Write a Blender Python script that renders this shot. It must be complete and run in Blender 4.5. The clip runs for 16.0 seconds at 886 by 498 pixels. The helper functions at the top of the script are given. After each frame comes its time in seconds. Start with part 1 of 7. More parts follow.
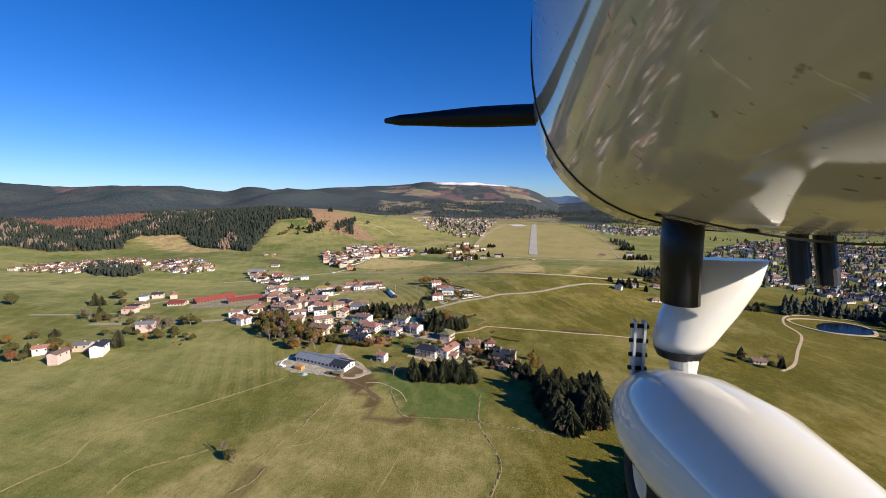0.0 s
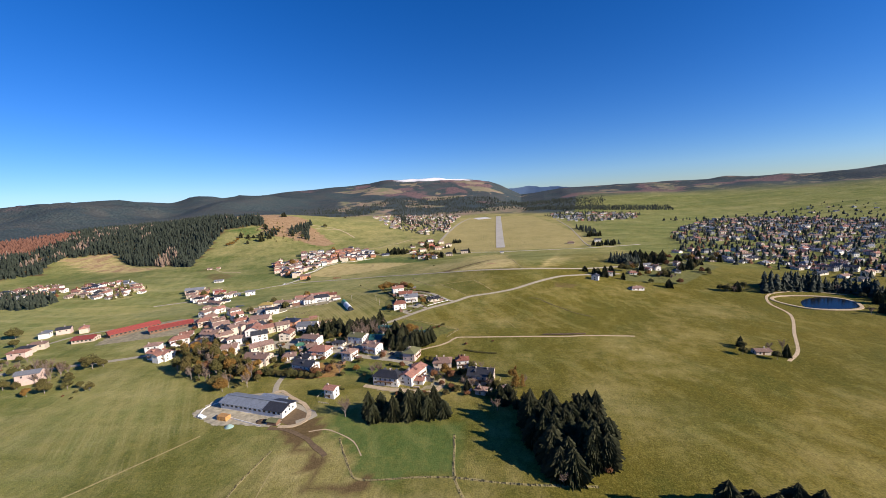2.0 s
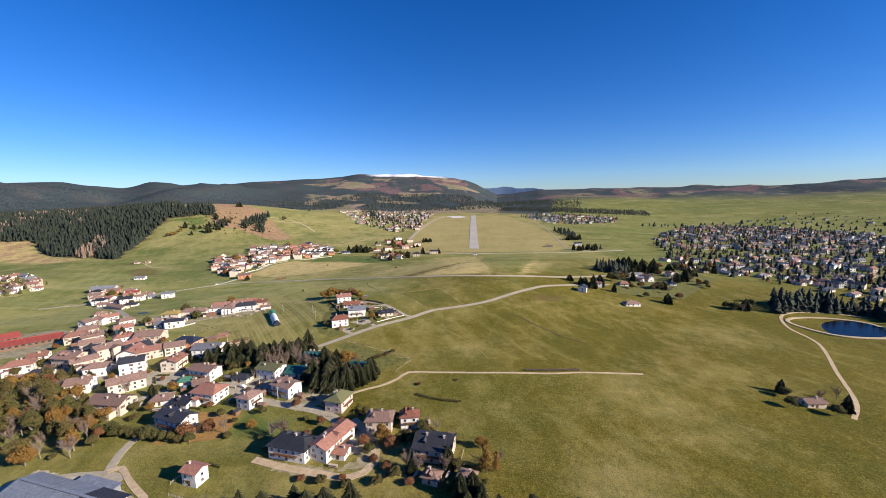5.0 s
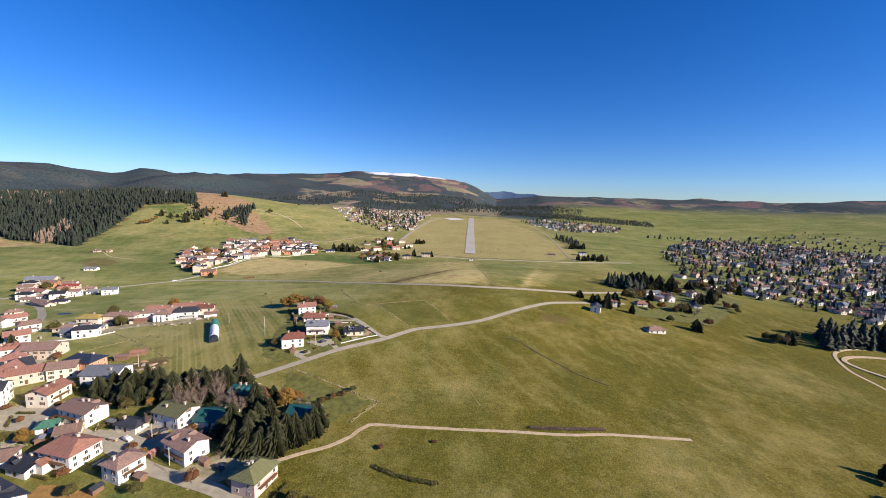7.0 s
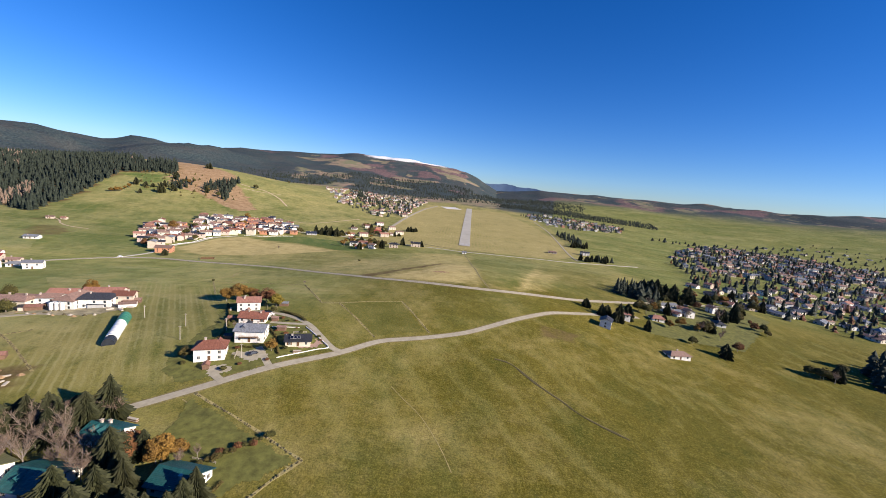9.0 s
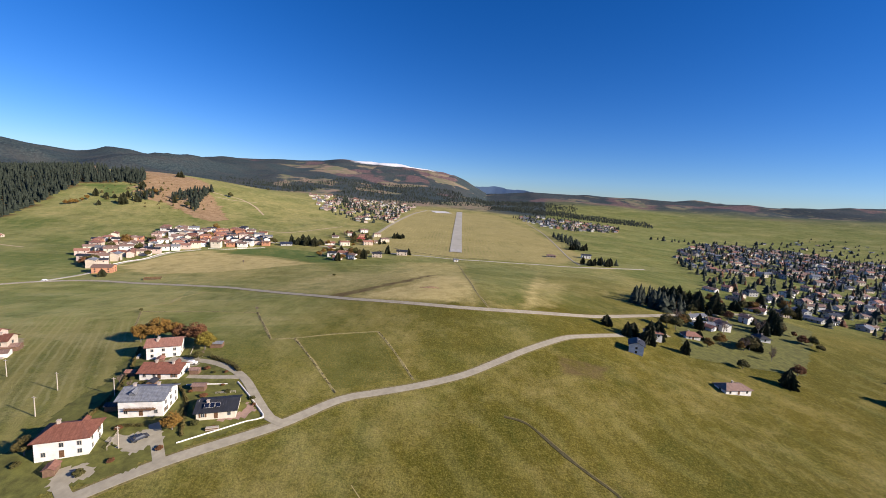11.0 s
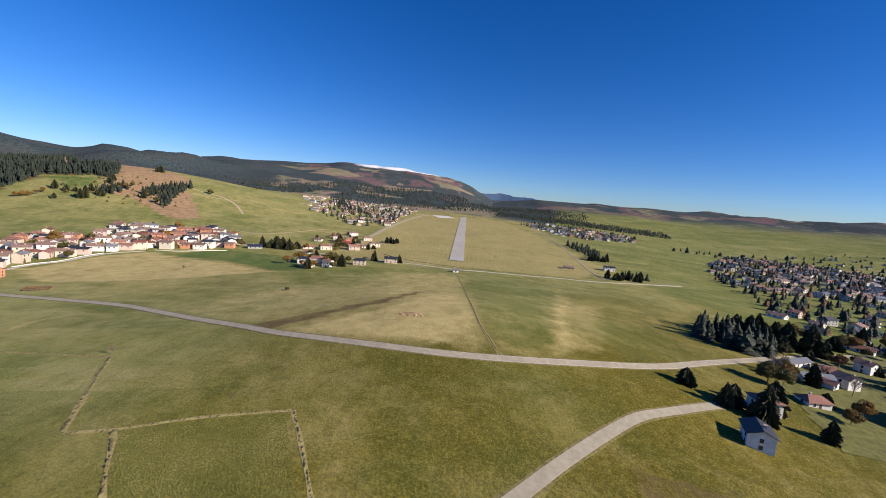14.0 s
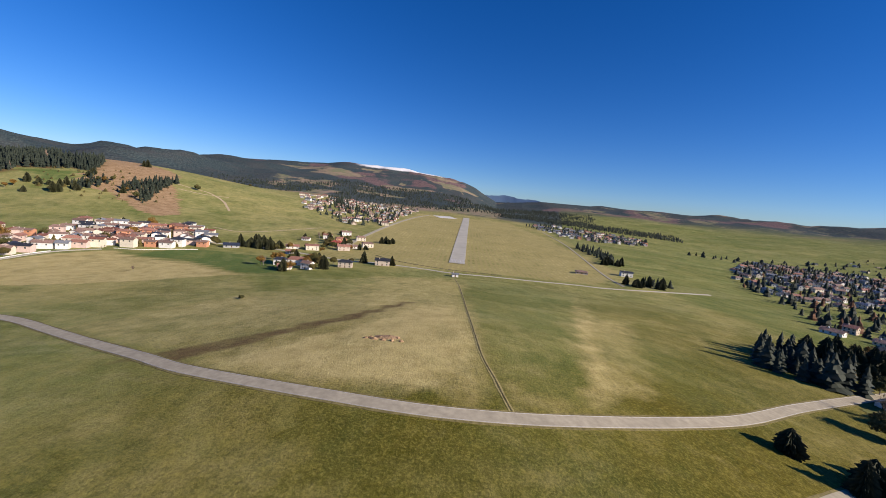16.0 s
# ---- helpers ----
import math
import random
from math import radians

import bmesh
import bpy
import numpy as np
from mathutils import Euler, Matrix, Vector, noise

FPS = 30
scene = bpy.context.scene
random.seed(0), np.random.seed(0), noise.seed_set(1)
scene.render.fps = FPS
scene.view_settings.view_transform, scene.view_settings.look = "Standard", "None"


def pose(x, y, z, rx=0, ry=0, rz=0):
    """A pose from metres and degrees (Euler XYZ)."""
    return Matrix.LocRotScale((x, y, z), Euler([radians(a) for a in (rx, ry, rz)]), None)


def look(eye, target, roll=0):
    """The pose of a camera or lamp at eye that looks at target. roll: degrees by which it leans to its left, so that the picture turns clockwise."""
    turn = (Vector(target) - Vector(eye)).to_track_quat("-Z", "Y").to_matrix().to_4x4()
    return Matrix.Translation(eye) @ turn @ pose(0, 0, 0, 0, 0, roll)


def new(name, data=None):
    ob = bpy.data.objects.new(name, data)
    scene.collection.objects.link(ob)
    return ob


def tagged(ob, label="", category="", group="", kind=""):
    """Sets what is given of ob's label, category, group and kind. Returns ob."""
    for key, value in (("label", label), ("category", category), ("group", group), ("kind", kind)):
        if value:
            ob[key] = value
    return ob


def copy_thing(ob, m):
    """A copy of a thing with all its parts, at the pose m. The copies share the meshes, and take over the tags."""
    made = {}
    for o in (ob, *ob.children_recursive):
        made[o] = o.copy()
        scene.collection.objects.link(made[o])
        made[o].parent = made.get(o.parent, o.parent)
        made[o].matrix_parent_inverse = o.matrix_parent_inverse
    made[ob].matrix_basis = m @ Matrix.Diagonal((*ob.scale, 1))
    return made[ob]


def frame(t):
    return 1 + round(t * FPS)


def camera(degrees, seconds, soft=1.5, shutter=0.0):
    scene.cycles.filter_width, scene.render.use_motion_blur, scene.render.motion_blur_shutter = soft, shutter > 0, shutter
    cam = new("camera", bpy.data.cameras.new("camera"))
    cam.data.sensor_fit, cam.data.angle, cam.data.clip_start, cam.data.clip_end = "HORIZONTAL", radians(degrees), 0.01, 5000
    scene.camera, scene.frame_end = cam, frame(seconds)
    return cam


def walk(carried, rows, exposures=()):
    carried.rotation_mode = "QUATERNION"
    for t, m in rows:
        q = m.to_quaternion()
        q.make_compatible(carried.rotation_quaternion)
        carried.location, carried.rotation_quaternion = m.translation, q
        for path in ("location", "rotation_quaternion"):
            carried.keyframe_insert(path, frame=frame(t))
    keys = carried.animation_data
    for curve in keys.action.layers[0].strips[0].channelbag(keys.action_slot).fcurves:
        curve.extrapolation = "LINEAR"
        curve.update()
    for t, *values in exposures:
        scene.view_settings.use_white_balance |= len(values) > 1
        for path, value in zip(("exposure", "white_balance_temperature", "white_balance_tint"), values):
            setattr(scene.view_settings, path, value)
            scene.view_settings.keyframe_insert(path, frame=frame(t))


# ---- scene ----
# ---------------- camera ----------------
cam = camera(95.9, 16.0, soft=0.9)
PATH = [
    (0, (-2.671, -953.719, 118.046), (-3.086, -951.776, 117.82), 0.2),
    (0.5, (-4.348, -939.73, 117.609), (-4.746, -937.783, 117.38), -1.2),
    (1, (-5.522, -926.185, 116.883), (-5.89, -924.233, 116.65), -2.4),
    (1.5, (-6.176, -913.046, 115.927), (-6.492, -911.085, 115.69), -3.1),
    (2, (-6.474, -900.336, 114.862), (-6.724, -898.367, 114.616), -3.4),
    (2.5, (-6.016, -887.452, 113.585), (-6.201, -885.477, 113.326), -3.2),
    (3, (-4.604, -873.823, 112.222), (-4.779, -871.848, 111.96), -2.4),
    (3.5, (-3.456, -860.336, 110.84), (-3.624, -858.361, 110.576), -2.1),
    (4, (-3.131, -846.706, 109.578), (-3.276, -844.729, 109.312), -2.2),
    (6.5, (-2.42, -766.754, 101.5), (-2.527, -764.772, 101.257), 1.3),
    (7, (-1.197, -751.481, 100.182), (-1.304, -749.5, 99.935), 1.8),
    (7.5, (0.048, -736.717, 98.771), (-0.062, -734.735, 98.527), 2.2),
    (8, (1.782, -722.105, 97.241), (1.667, -720.124, 96.992), 3.8),
    (8.5, (3.561, -707.485, 95.805), (3.45, -705.506, 95.541), 5.1),
    (9, (4.685, -691.873, 94.928), (4.596, -689.898, 94.63), 5.5),
    (11.5, (4.166, -616.396, 89.079), (4.123, -614.414, 88.814), 3.7),
    (12, (5.79, -599.355, 87.119), (5.746, -597.372, 86.86), 4.8),
    (12.5, (7.306, -582.624, 84.785), (7.249, -580.641, 84.531), 5.1),
    (13, (8.278, -566.656, 82.66), (8.212, -564.673, 82.41), 5.2),
    (13.5, (9.212, -551.832, 80.7), (9.142, -549.849, 80.455), 5.1),
    (14, (9.916, -536.373, 78.639), (9.844, -534.388, 78.4), 5.0),
    (14.5, (10.753, -522.104, 76.825), (10.683, -520.119, 76.593), 5.3),
    (15, (11.918, -508.125, 74.782), (11.843, -506.139, 74.553), 5.4),
    (15.5, (12.757, -494.723, 72.469), (12.676, -492.738, 72.246), 5.6),
    (16, (13.225, -482.273, 71.665), (13.136, -480.288, 71.435), 5.5),
]
walk(cam, [(t, look(e, g, r)) for t, e, g, r in PATH],
     exposures=[(0, 0.68), (1.5, 0.7), (3, 0.8), (9, 0.8), (11.5, 0.65), (13.5, 0.64), (16, 0.53)])

# ---------------- sky and sun ----------------
SUN_ELEVATION, SUN_AZIMUTH = 24.0, 110.0
world = bpy.data.worlds.new("world")
scene.world = world
world.use_nodes = True
sky = world.node_tree.nodes.new("ShaderNodeTexSky")
sky.sky_type, sky.sun_disc = "NISHITA", False
sky.sun_elevation, sky.sun_rotation = radians(SUN_ELEVATION), radians(SUN_AZIMUTH)
sky.altitude, sky.air_density, sky.dust_density, sky.ozone_density = 1100, 1.0, 0.15, 3.0
deeper = world.node_tree.nodes.new("ShaderNodeHueSaturation")
deeper.inputs["Saturation"].default_value = 1.35
tinted = world.node_tree.nodes.new("ShaderNodeMix")
tinted.data_type, tinted.blend_type = "RGBA", "MULTIPLY"
tinted.inputs[0].default_value = 1.0
tinted.inputs[7].default_value = (0.78, 0.95, 1.42, 1)
backdrop_light = world.node_tree.nodes["Background"]
backdrop_light.inputs["Strength"].default_value = 0.058
world.node_tree.links.new(sky.outputs[0], deeper.inputs["Color"])
world.node_tree.links.new(deeper.outputs[0], tinted.inputs[6])
world.node_tree.links.new(tinted.outputs[2], backdrop_light.inputs["Color"])
sun = new("sun", bpy.data.lights.new("sun", "SUN"))
sun.data.energy, sun.data.angle, sun.data.color = 5.0, radians(0.53), (1.0, 0.875, 0.735)
sun_from = Vector((math.sin(radians(SUN_AZIMUTH)) * math.cos(radians(SUN_ELEVATION)),
                   math.cos(radians(SUN_AZIMUTH)) * math.cos(radians(SUN_ELEVATION)), math.sin(radians(SUN_ELEVATION))))
sun.matrix_basis = look((0, 0, 400), Vector((0, 0, 400)) - sun_from)


# ---------------- materials ----------------
class Nodes:
    """A small builder for one node material."""

    def __init__(self, name):
        self.material = bpy.data.materials.new(name)
        self.material.use_nodes = True
        self.tree = self.material.node_tree
        self.shader = self.tree.nodes["Principled BSDF"]

    def add(self, kind, **values):
        node = self.tree.nodes.new(kind)
        for key, value in values.items():
            node.inputs[key].default_value = value
        return node

    def join(self, out, into):
        self.tree.links.new(out, into)

    def place(self, scale=(1, 1, 1), local=False):
        if local:
            source = self.add("ShaderNodeTexCoord").outputs["Object"]
        else:
            source = self.add("ShaderNodeNewGeometry").outputs["Position"]
        mapping = self.add("ShaderNodeMapping", Scale=scale)
        self.join(source, mapping.inputs["Vector"])
        return mapping.outputs[0]

    def noise(self, scale, detail=4.0, rough=0.6, where=None):
        node = self.add("ShaderNodeTexNoise", Scale=scale, Detail=detail, Roughness=rough)
        self.join(where or self.place(), node.inputs["Vector"])
        return node.outputs["Fac"]

    def ramp(self, value, low, high):
        node = self.add("ShaderNodeMapRange")
        node.inputs["From Min"].default_value, node.inputs["From Max"].default_value = low, high
        self.join(value, node.inputs["Value"])
        return node.outputs[0]

    def mix(self, factor, a, b, blend="MIX"):
        node = self.add("ShaderNodeMix")
        node.data_type, node.blend_type = "RGBA", blend
        for value, slot in ((factor, 0), (a, 6), (b, 7)):
            if isinstance(value, (float, int)):
                node.inputs[slot].default_value = value
            elif isinstance(value, tuple):
                node.inputs[slot].default_value = (*value, 1)
            else:
                self.join(value, node.inputs[slot])
        return node.outputs[2]

    def math(self, op, a, b):
        node = self.add("ShaderNodeMath")
        node.operation = op
        for value, slot in ((a, 0), (b, 1)):
            if isinstance(value, (float, int)):
                node.inputs[slot].default_value = value
            else:
                self.join(value, node.inputs[slot])
        return node.outputs[0]

    def attribute(self, name):
        node = self.add("ShaderNodeAttribute")
        node.attribute_name = name
        return node.outputs["Fac"]

    def random(self):
        return self.add("ShaderNodeObjectInfo").outputs["Random"]

    def island(self):
        return self.add("ShaderNodeNewGeometry").outputs["Random Per Island"]

    def bump(self, height, distance, strength=1.0):
        node = self.add("ShaderNodeBump", Strength=strength, Distance=distance)
        self.join(height, node.inputs["Height"])
        self.join(node.outputs[0], self.shader.inputs["Normal"])

    def finish(self, colour, roughness=0.8, metallic=0.0, specular=0.3):
        if isinstance(colour, tuple):
            self.shader.inputs["Base Color"].default_value = (*colour, 1)
        else:
            self.join(colour, self.shader.inputs["Base Color"])
        self.shader.inputs["Roughness"].default_value = roughness
        self.shader.inputs["Metallic"].default_value = metallic
        self.shader.inputs["Specular IOR Level"].default_value = specular
        return self.material


def worn(name, colour, roughness=0.8, spread=0.25, grain=2.0, bump=0.01, metallic=0.0, specular=0.3):
    """A plain surface with stains at two scales and a slight relief."""
    n = Nodes(name)
    dark = tuple(c * (1 - spread) for c in colour)
    light = tuple(min(1, c * (1 + spread * 0.6)) for c in colour)
    c = n.mix(n.ramp(n.noise(grain), 0.3, 0.7), dark, light)
    c = n.mix(n.math("MULTIPLY", n.ramp(n.noise(grain * 0.15, 3), 0.45, 0.75), 0.35), c, tuple(x * 0.6 for x in colour))
    n.bump(n.noise(grain * 6), bump)
    return n.finish(c, roughness, metallic, specular)


def roofing(name, colour, course=0.16, roughness=0.75, spread=0.3):
    """Tiled or sheeted roofing with level courses and patches of weather."""
    n = Nodes(name)
    where = n.place(local=True)
    wave = n.add("ShaderNodeTexWave", Scale=1.0 / course / 6.283 * 2 * math.pi / 2, Distortion=0.4, Detail=1.0)
    wave.bands_direction = "Z"
    n.join(where, wave.inputs["Vector"])
    tone = n.mix(n.random(), tuple(c * 0.58 for c in colour), tuple(min(1, c * 1.32) for c in colour))
    c = n.mix(n.ramp(n.noise(1.3, 5), 0.35, 0.7), tone, tuple(x * (1 - spread) for x in colour))
    runs = n.noise(1.0, 5, 0.7, n.place((2.2, 0.3, 0.3), local=True))
    c = n.mix(n.math("MULTIPLY", n.ramp(runs, 0.5, 0.66), 0.55), c, tuple(x * 0.5 for x in colour))
    c = n.mix(n.math("MULTIPLY", n.ramp(runs, 0.45, 0.34), 0.4), c, tuple(min(1, x * 1.5 + 0.03) for x in colour))
    c = n.mix(n.math("MULTIPLY", n.ramp(n.noise(0.25, 3), 0.5, 0.75), 0.5), c, tuple(x * 0.55 + 0.03 for x in colour))
    n.bump(wave.outputs["Fac"], 0.05)
    return n.finish(c, roughness)


def leafy(name, colours, dark=0.45):
    """Foliage that varies from tuft to tuft and from tree to tree."""
    n = Nodes(name)
    c = n.mix(n.island(), colours[0], colours[1])
    c = n.mix(n.math("MULTIPLY", n.random(), 0.7), c, colours[2])
    c = n.mix(n.math("MULTIPLY", n.ramp(n.noise(0.9, 3), 0.4, 0.7), dark), c, tuple(x * 0.5 for x in colours[0]))
    return n.finish(c, 0.75, specular=0.2)


ROOFS = {
    "red": roofing("red_tiles", (0.37, 0.18, 0.13)), "brown": roofing("brown_tiles", (0.29, 0.185, 0.145)),
    "slate": roofing("dark_slate", (0.045, 0.047, 0.055), 0.2, 0.5), "grey": roofing("grey_sheet", (0.22, 0.23, 0.25), 0.3, 0.45),
    "olive": roofing("olive_sheet", (0.2, 0.2, 0.09), 0.3, 0.55), "green": roofing("green_sheet", (0.07, 0.2, 0.13), 0.3, 0.5),
    "teal": roofing("teal_copper_sheet", (0.02, 0.1, 0.1), 0.3, 0.45), "blue": roofing("blue_black_sheet", (0.04, 0.05, 0.08), 0.3, 0.4),
    "rust": roofing("rust_red_tiles", (0.25, 0.1, 0.065)), "yellow": roofing("yellow_sheet", (0.45, 0.33, 0.1), 0.3, 0.6), "crimson": roofing("crimson_sheet", (0.36, 0.08, 0.06), 0.4, 0.55),
    "zinc": roofing("zinc_sheet", (0.2, 0.225, 0.26), 0.4, 0.4)}
WALLS_OF = {
    "white": worn("white_render", (0.78, 0.755, 0.71), 0.85, 0.2, 0.5), "beige": worn("beige_render", (0.56, 0.47, 0.38), 0.85, 0.15, 0.8),
    "cream": worn("cream_render", (0.69, 0.62, 0.5), 0.85, 0.12, 0.8), "pink": worn("pink_render", (0.63, 0.48, 0.42), 0.85, 0.12, 0.8),
    "orange": worn("orange_render", (0.56, 0.27, 0.16), 0.85, 0.15, 0.8), "grey": worn("grey_render", (0.4, 0.4, 0.39), 0.85, 0.15, 0.8),
    "wood": worn("barn_boards", (0.2, 0.12, 0.08), 0.85, 0.3, 1.5)}
WOOD = worn("brown_timber", (0.16, 0.085, 0.045), 0.75, 0.35, 3)
PALE = worn("pale_timber", (0.5, 0.44, 0.36), 0.8, 0.25, 3)
FRAME = worn("window_paint", (0.6, 0.56, 0.5), 0.6, 0.15, 3)
STONE = worn("field_stone", (0.11, 0.09, 0.045), 0.95, 0.4, 2.5, 0.05)
CHIMNEY = worn("chimney_render", (0.5, 0.42, 0.35), 0.9, 0.25, 2)
ASPHALT = worn("road_asphalt", (0.405, 0.355, 0.265), 0.97, 0.2, 0.5, specular=0.05)
LANE = worn("pale_lane", (0.38, 0.34, 0.255), 0.97, 0.18, 0.5, specular=0.08)
EARTH = worn("bare_earth", (0.16, 0.11, 0.06), 0.95, 0.3, 0.6, 0.05)
VERGE = worn("verge_grass", (0.2, 0.165, 0.06), 0.95, 0.5, 0.9, 0.05)
GRAVEL = worn("gravel_track", (0.5, 0.39, 0.25), 0.95, 0.25, 0.6, 0.04)
PAINT = worn("road_paint", (0.5, 0.48, 0.45), 0.8, 0.3, 1)
CONCRETE = worn("runway_asphalt", (0.44, 0.41, 0.34), 0.85, 0.15, 0.06)
BARK = worn("spruce_bark", (0.1, 0.075, 0.055), 0.95, 0.4, 4, 0.03)
GREYBARK = worn("grey_bark", (0.26, 0.22, 0.19), 0.95, 0.3, 4, 0.03)
NEEDLES = leafy("spruce_needles", ((0.018, 0.022, 0.009), (0.056, 0.06, 0.024), (0.042, 0.041, 0.018)))
# far copy of the needles, bluer: aerial haze mixed into the base colour
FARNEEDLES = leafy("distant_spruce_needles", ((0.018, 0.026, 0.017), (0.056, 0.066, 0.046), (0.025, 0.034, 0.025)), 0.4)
GOLD = leafy("golden_leaves", ((0.18, 0.1, 0.022), (0.31, 0.175, 0.038), (0.18, 0.1, 0.028)), 0.6)
RUSSET = leafy("russet_leaves", ((0.15, 0.068, 0.03), (0.25, 0.115, 0.045), (0.15, 0.07, 0.037)), 0.6)
LIME = leafy("yellow_green_leaves", ((0.17, 0.135, 0.022), (0.27, 0.21, 0.035), (0.16, 0.12, 0.025)), 0.6)
OLIVE = leafy("olive_leaves", ((0.06, 0.066, 0.02), (0.12, 0.11, 0.034), (0.13, 0.09, 0.03)), 0.6)
BEECH = leafy("dull_beech_leaves", ((0.13, 0.06, 0.04), (0.2, 0.095, 0.06), (0.15, 0.075, 0.055)), 0.4)
TWIGS = leafy("bare_twigs", ((0.17, 0.12, 0.09), (0.24, 0.18, 0.14), (0.2, 0.14, 0.1)), 0.2)
CORN = leafy("maize_leaves", ((0.1, 0.115, 0.022), (0.16, 0.165, 0.04), (0.13, 0.13, 0.03)), 0.3)
n = Nodes("window_glass")
GLASS = n.finish(n.mix(n.random(), (0.02, 0.025, 0.03), (0.06, 0.07, 0.08)), 0.08, 0.0, 0.6)
n = Nodes("pond_water")
n.bump(n.noise(0.8, 3), 0.02, 0.3)
WATER = n.finish((0.006, 0.009, 0.013), 0.16, 0.0, 0.1)


def ground_material():
    n = Nodes("meadow_ground")
    broad, middle, fine = n.noise(0.012, 5, 0.65), n.noise(0.09, 6, 0.7), n.noise(0.6, 8, 0.8)
    tussock, clump = n.noise(1.5, 3, 0.7), n.noise(0.28, 5, 0.75)
    # parcels of meadow, each mown at its own time
    turned = n.add("ShaderNodeMapping", Scale=(0.0075, 0.019, 0.0), Rotation=(0, 0, 0.55))
    bent = n.add("ShaderNodeVectorMath")
    bent.operation = "ADD"
    shift = n.add("ShaderNodeTexNoise", Scale=0.02, Detail=2.0)
    scaled = n.add("ShaderNodeVectorMath")
    scaled.operation = "SCALE"
    scaled.inputs["Scale"].default_value = 22.0
    here = n.add("ShaderNodeNewGeometry").outputs["Position"]
    n.join(here, shift.inputs["Vector"])
    n.join(shift.outputs["Color"], scaled.inputs[0])
    n.join(here, bent.inputs[0])
    n.join(scaled.outputs[0], bent.inputs[1])
    n.join(bent.outputs[0], turned.inputs["Vector"])
    parcels = n.add("ShaderNodeTexVoronoi", Scale=1.0, Randomness=0.8)
    n.join(turned.outputs[0], parcels.inputs["Vector"])
    parcel = n.add("ShaderNodeSeparateColor")
    n.join(parcels.outputs["Color"], parcel.inputs[0])
    rank_grass = n.mix(n.ramp(broad, 0.35, 0.65), (0.085, 0.077, 0.007), (0.142, 0.112, 0.013))
    meadow = n.mix(n.ramp(broad, 0.35, 0.65), (0.225, 0.258, 0.07), (0.35, 0.33, 0.112))
    meadow = n.mix(parcel.outputs[0], meadow, n.mix(0.5, meadow, (0.42, 0.38, 0.19)))
    meadow = n.mix(n.math("MULTIPLY", n.ramp(parcel.outputs[1], 0.35, 0.6), 0.6), meadow, (0.14, 0.19, 0.05))
    contour = n.noise(1.0, 6, 0.7, n.place((0.012, 0.075, 0.3)))
    meadow = n.mix(n.math("MULTIPLY", n.ramp(contour, 0.5, 0.62), 0.6), meadow, (0.14, 0.165, 0.045))
    meadow = n.mix(n.math("MULTIPLY", n.ramp(contour, 0.46, 0.36), 0.5), meadow, (0.43, 0.39, 0.18))
    grass = n.mix(n.attribute("pale"), rank_grass, meadow)
    grass = n.mix(n.math("MULTIPLY", n.attribute("lush"), 0.85), grass, (0.088, 0.145, 0.038))
    dry = n.mix(n.ramp(middle, 0.3, 0.7), (0.4, 0.315, 0.125), (0.6, 0.485, 0.215))
    dryness = n.math("ADD", n.attribute("dry"), n.math("MULTIPLY", n.math("SUBTRACT", middle, 0.5), 0.8))
    dryness = n.math("ADD", dryness, n.math("MULTIPLY", n.math("SUBTRACT", broad, 0.5), 0.7))
    c = n.mix(n.ramp(dryness, 0.1, 1.0), grass, dry)
    # drifts of paler and greener growth, ten to forty metres across, and mower runs
    drift = n.noise(0.04, 7, 0.72, n.place((1.0, 0.55, 1.0)))
    c = n.mix(n.math("MULTIPLY", n.ramp(drift, 0.52, 0.64), 0.5), c, n.mix(0.6, c, (0.33, 0.28, 0.09)))
    c = n.mix(n.math("MULTIPLY", n.ramp(drift, 0.48, 0.37), 0.55), c, n.mix(0.55, c, (0.045, 0.075, 0.014)))
    runs = n.add("ShaderNodeTexWave", Scale=0.028, Distortion=5.0, Detail=3.0)
    runs.bands_direction = "DIAGONAL"
    n.join(n.place((1.0, 0.6, 0.0)), runs.inputs["Vector"])
    c = n.mix(n.math("MULTIPLY", n.ramp(runs.outputs["Fac"], 0.62, 0.95), n.math("MULTIPLY", n.ramp(parcel.outputs[2], 0.3, 0.5), 0.28)), c, n.mix(0.5, c, (0.42, 0.38, 0.14)))
    streak = n.noise(0.5, 5, 0.7, n.place((1.0, 0.22, 1.0)))
    c = n.mix(n.math("MULTIPLY", n.ramp(streak, 0.5, 0.66), 0.45), c, n.mix(0.55, c, (0.05, 0.07, 0.012)))
    coarse = n.math("SUBTRACT", 1.0, n.math("MULTIPLY", n.math("MAXIMUM", n.attribute("pale"), n.attribute("lush")), 0.62))
    c = n.mix(n.math("MULTIPLY", n.ramp(clump, 0.5, 0.66), 0.4), c, n.mix(0.6, c, (0.31, 0.25, 0.055)))
    c = n.mix(n.math("MULTIPLY", n.ramp(fine, 0.52, 0.68), n.math("MULTIPLY", coarse, 0.42)), c, n.mix(0.6, c, (0.38, 0.31, 0.07)))
    c = n.mix(n.math("MULTIPLY", n.ramp(fine, 0.48, 0.36), n.math("MULTIPLY", coarse, 0.5)), c, n.mix(0.75, c, (0.03, 0.027, 0.005)))
    c = n.mix(n.math("MULTIPLY", n.ramp(tussock, 0.5, 0.41), n.math("MULTIPLY", coarse, 0.42)), c, n.mix(0.72, c, (0.025, 0.025, 0.005)))
    c = n.mix(n.math("MULTIPLY", n.ramp(tussock, 0.53, 0.63), n.math("MULTIPLY", coarse, 0.3)), c, n.mix(0.65, c, (0.47, 0.4, 0.1)))
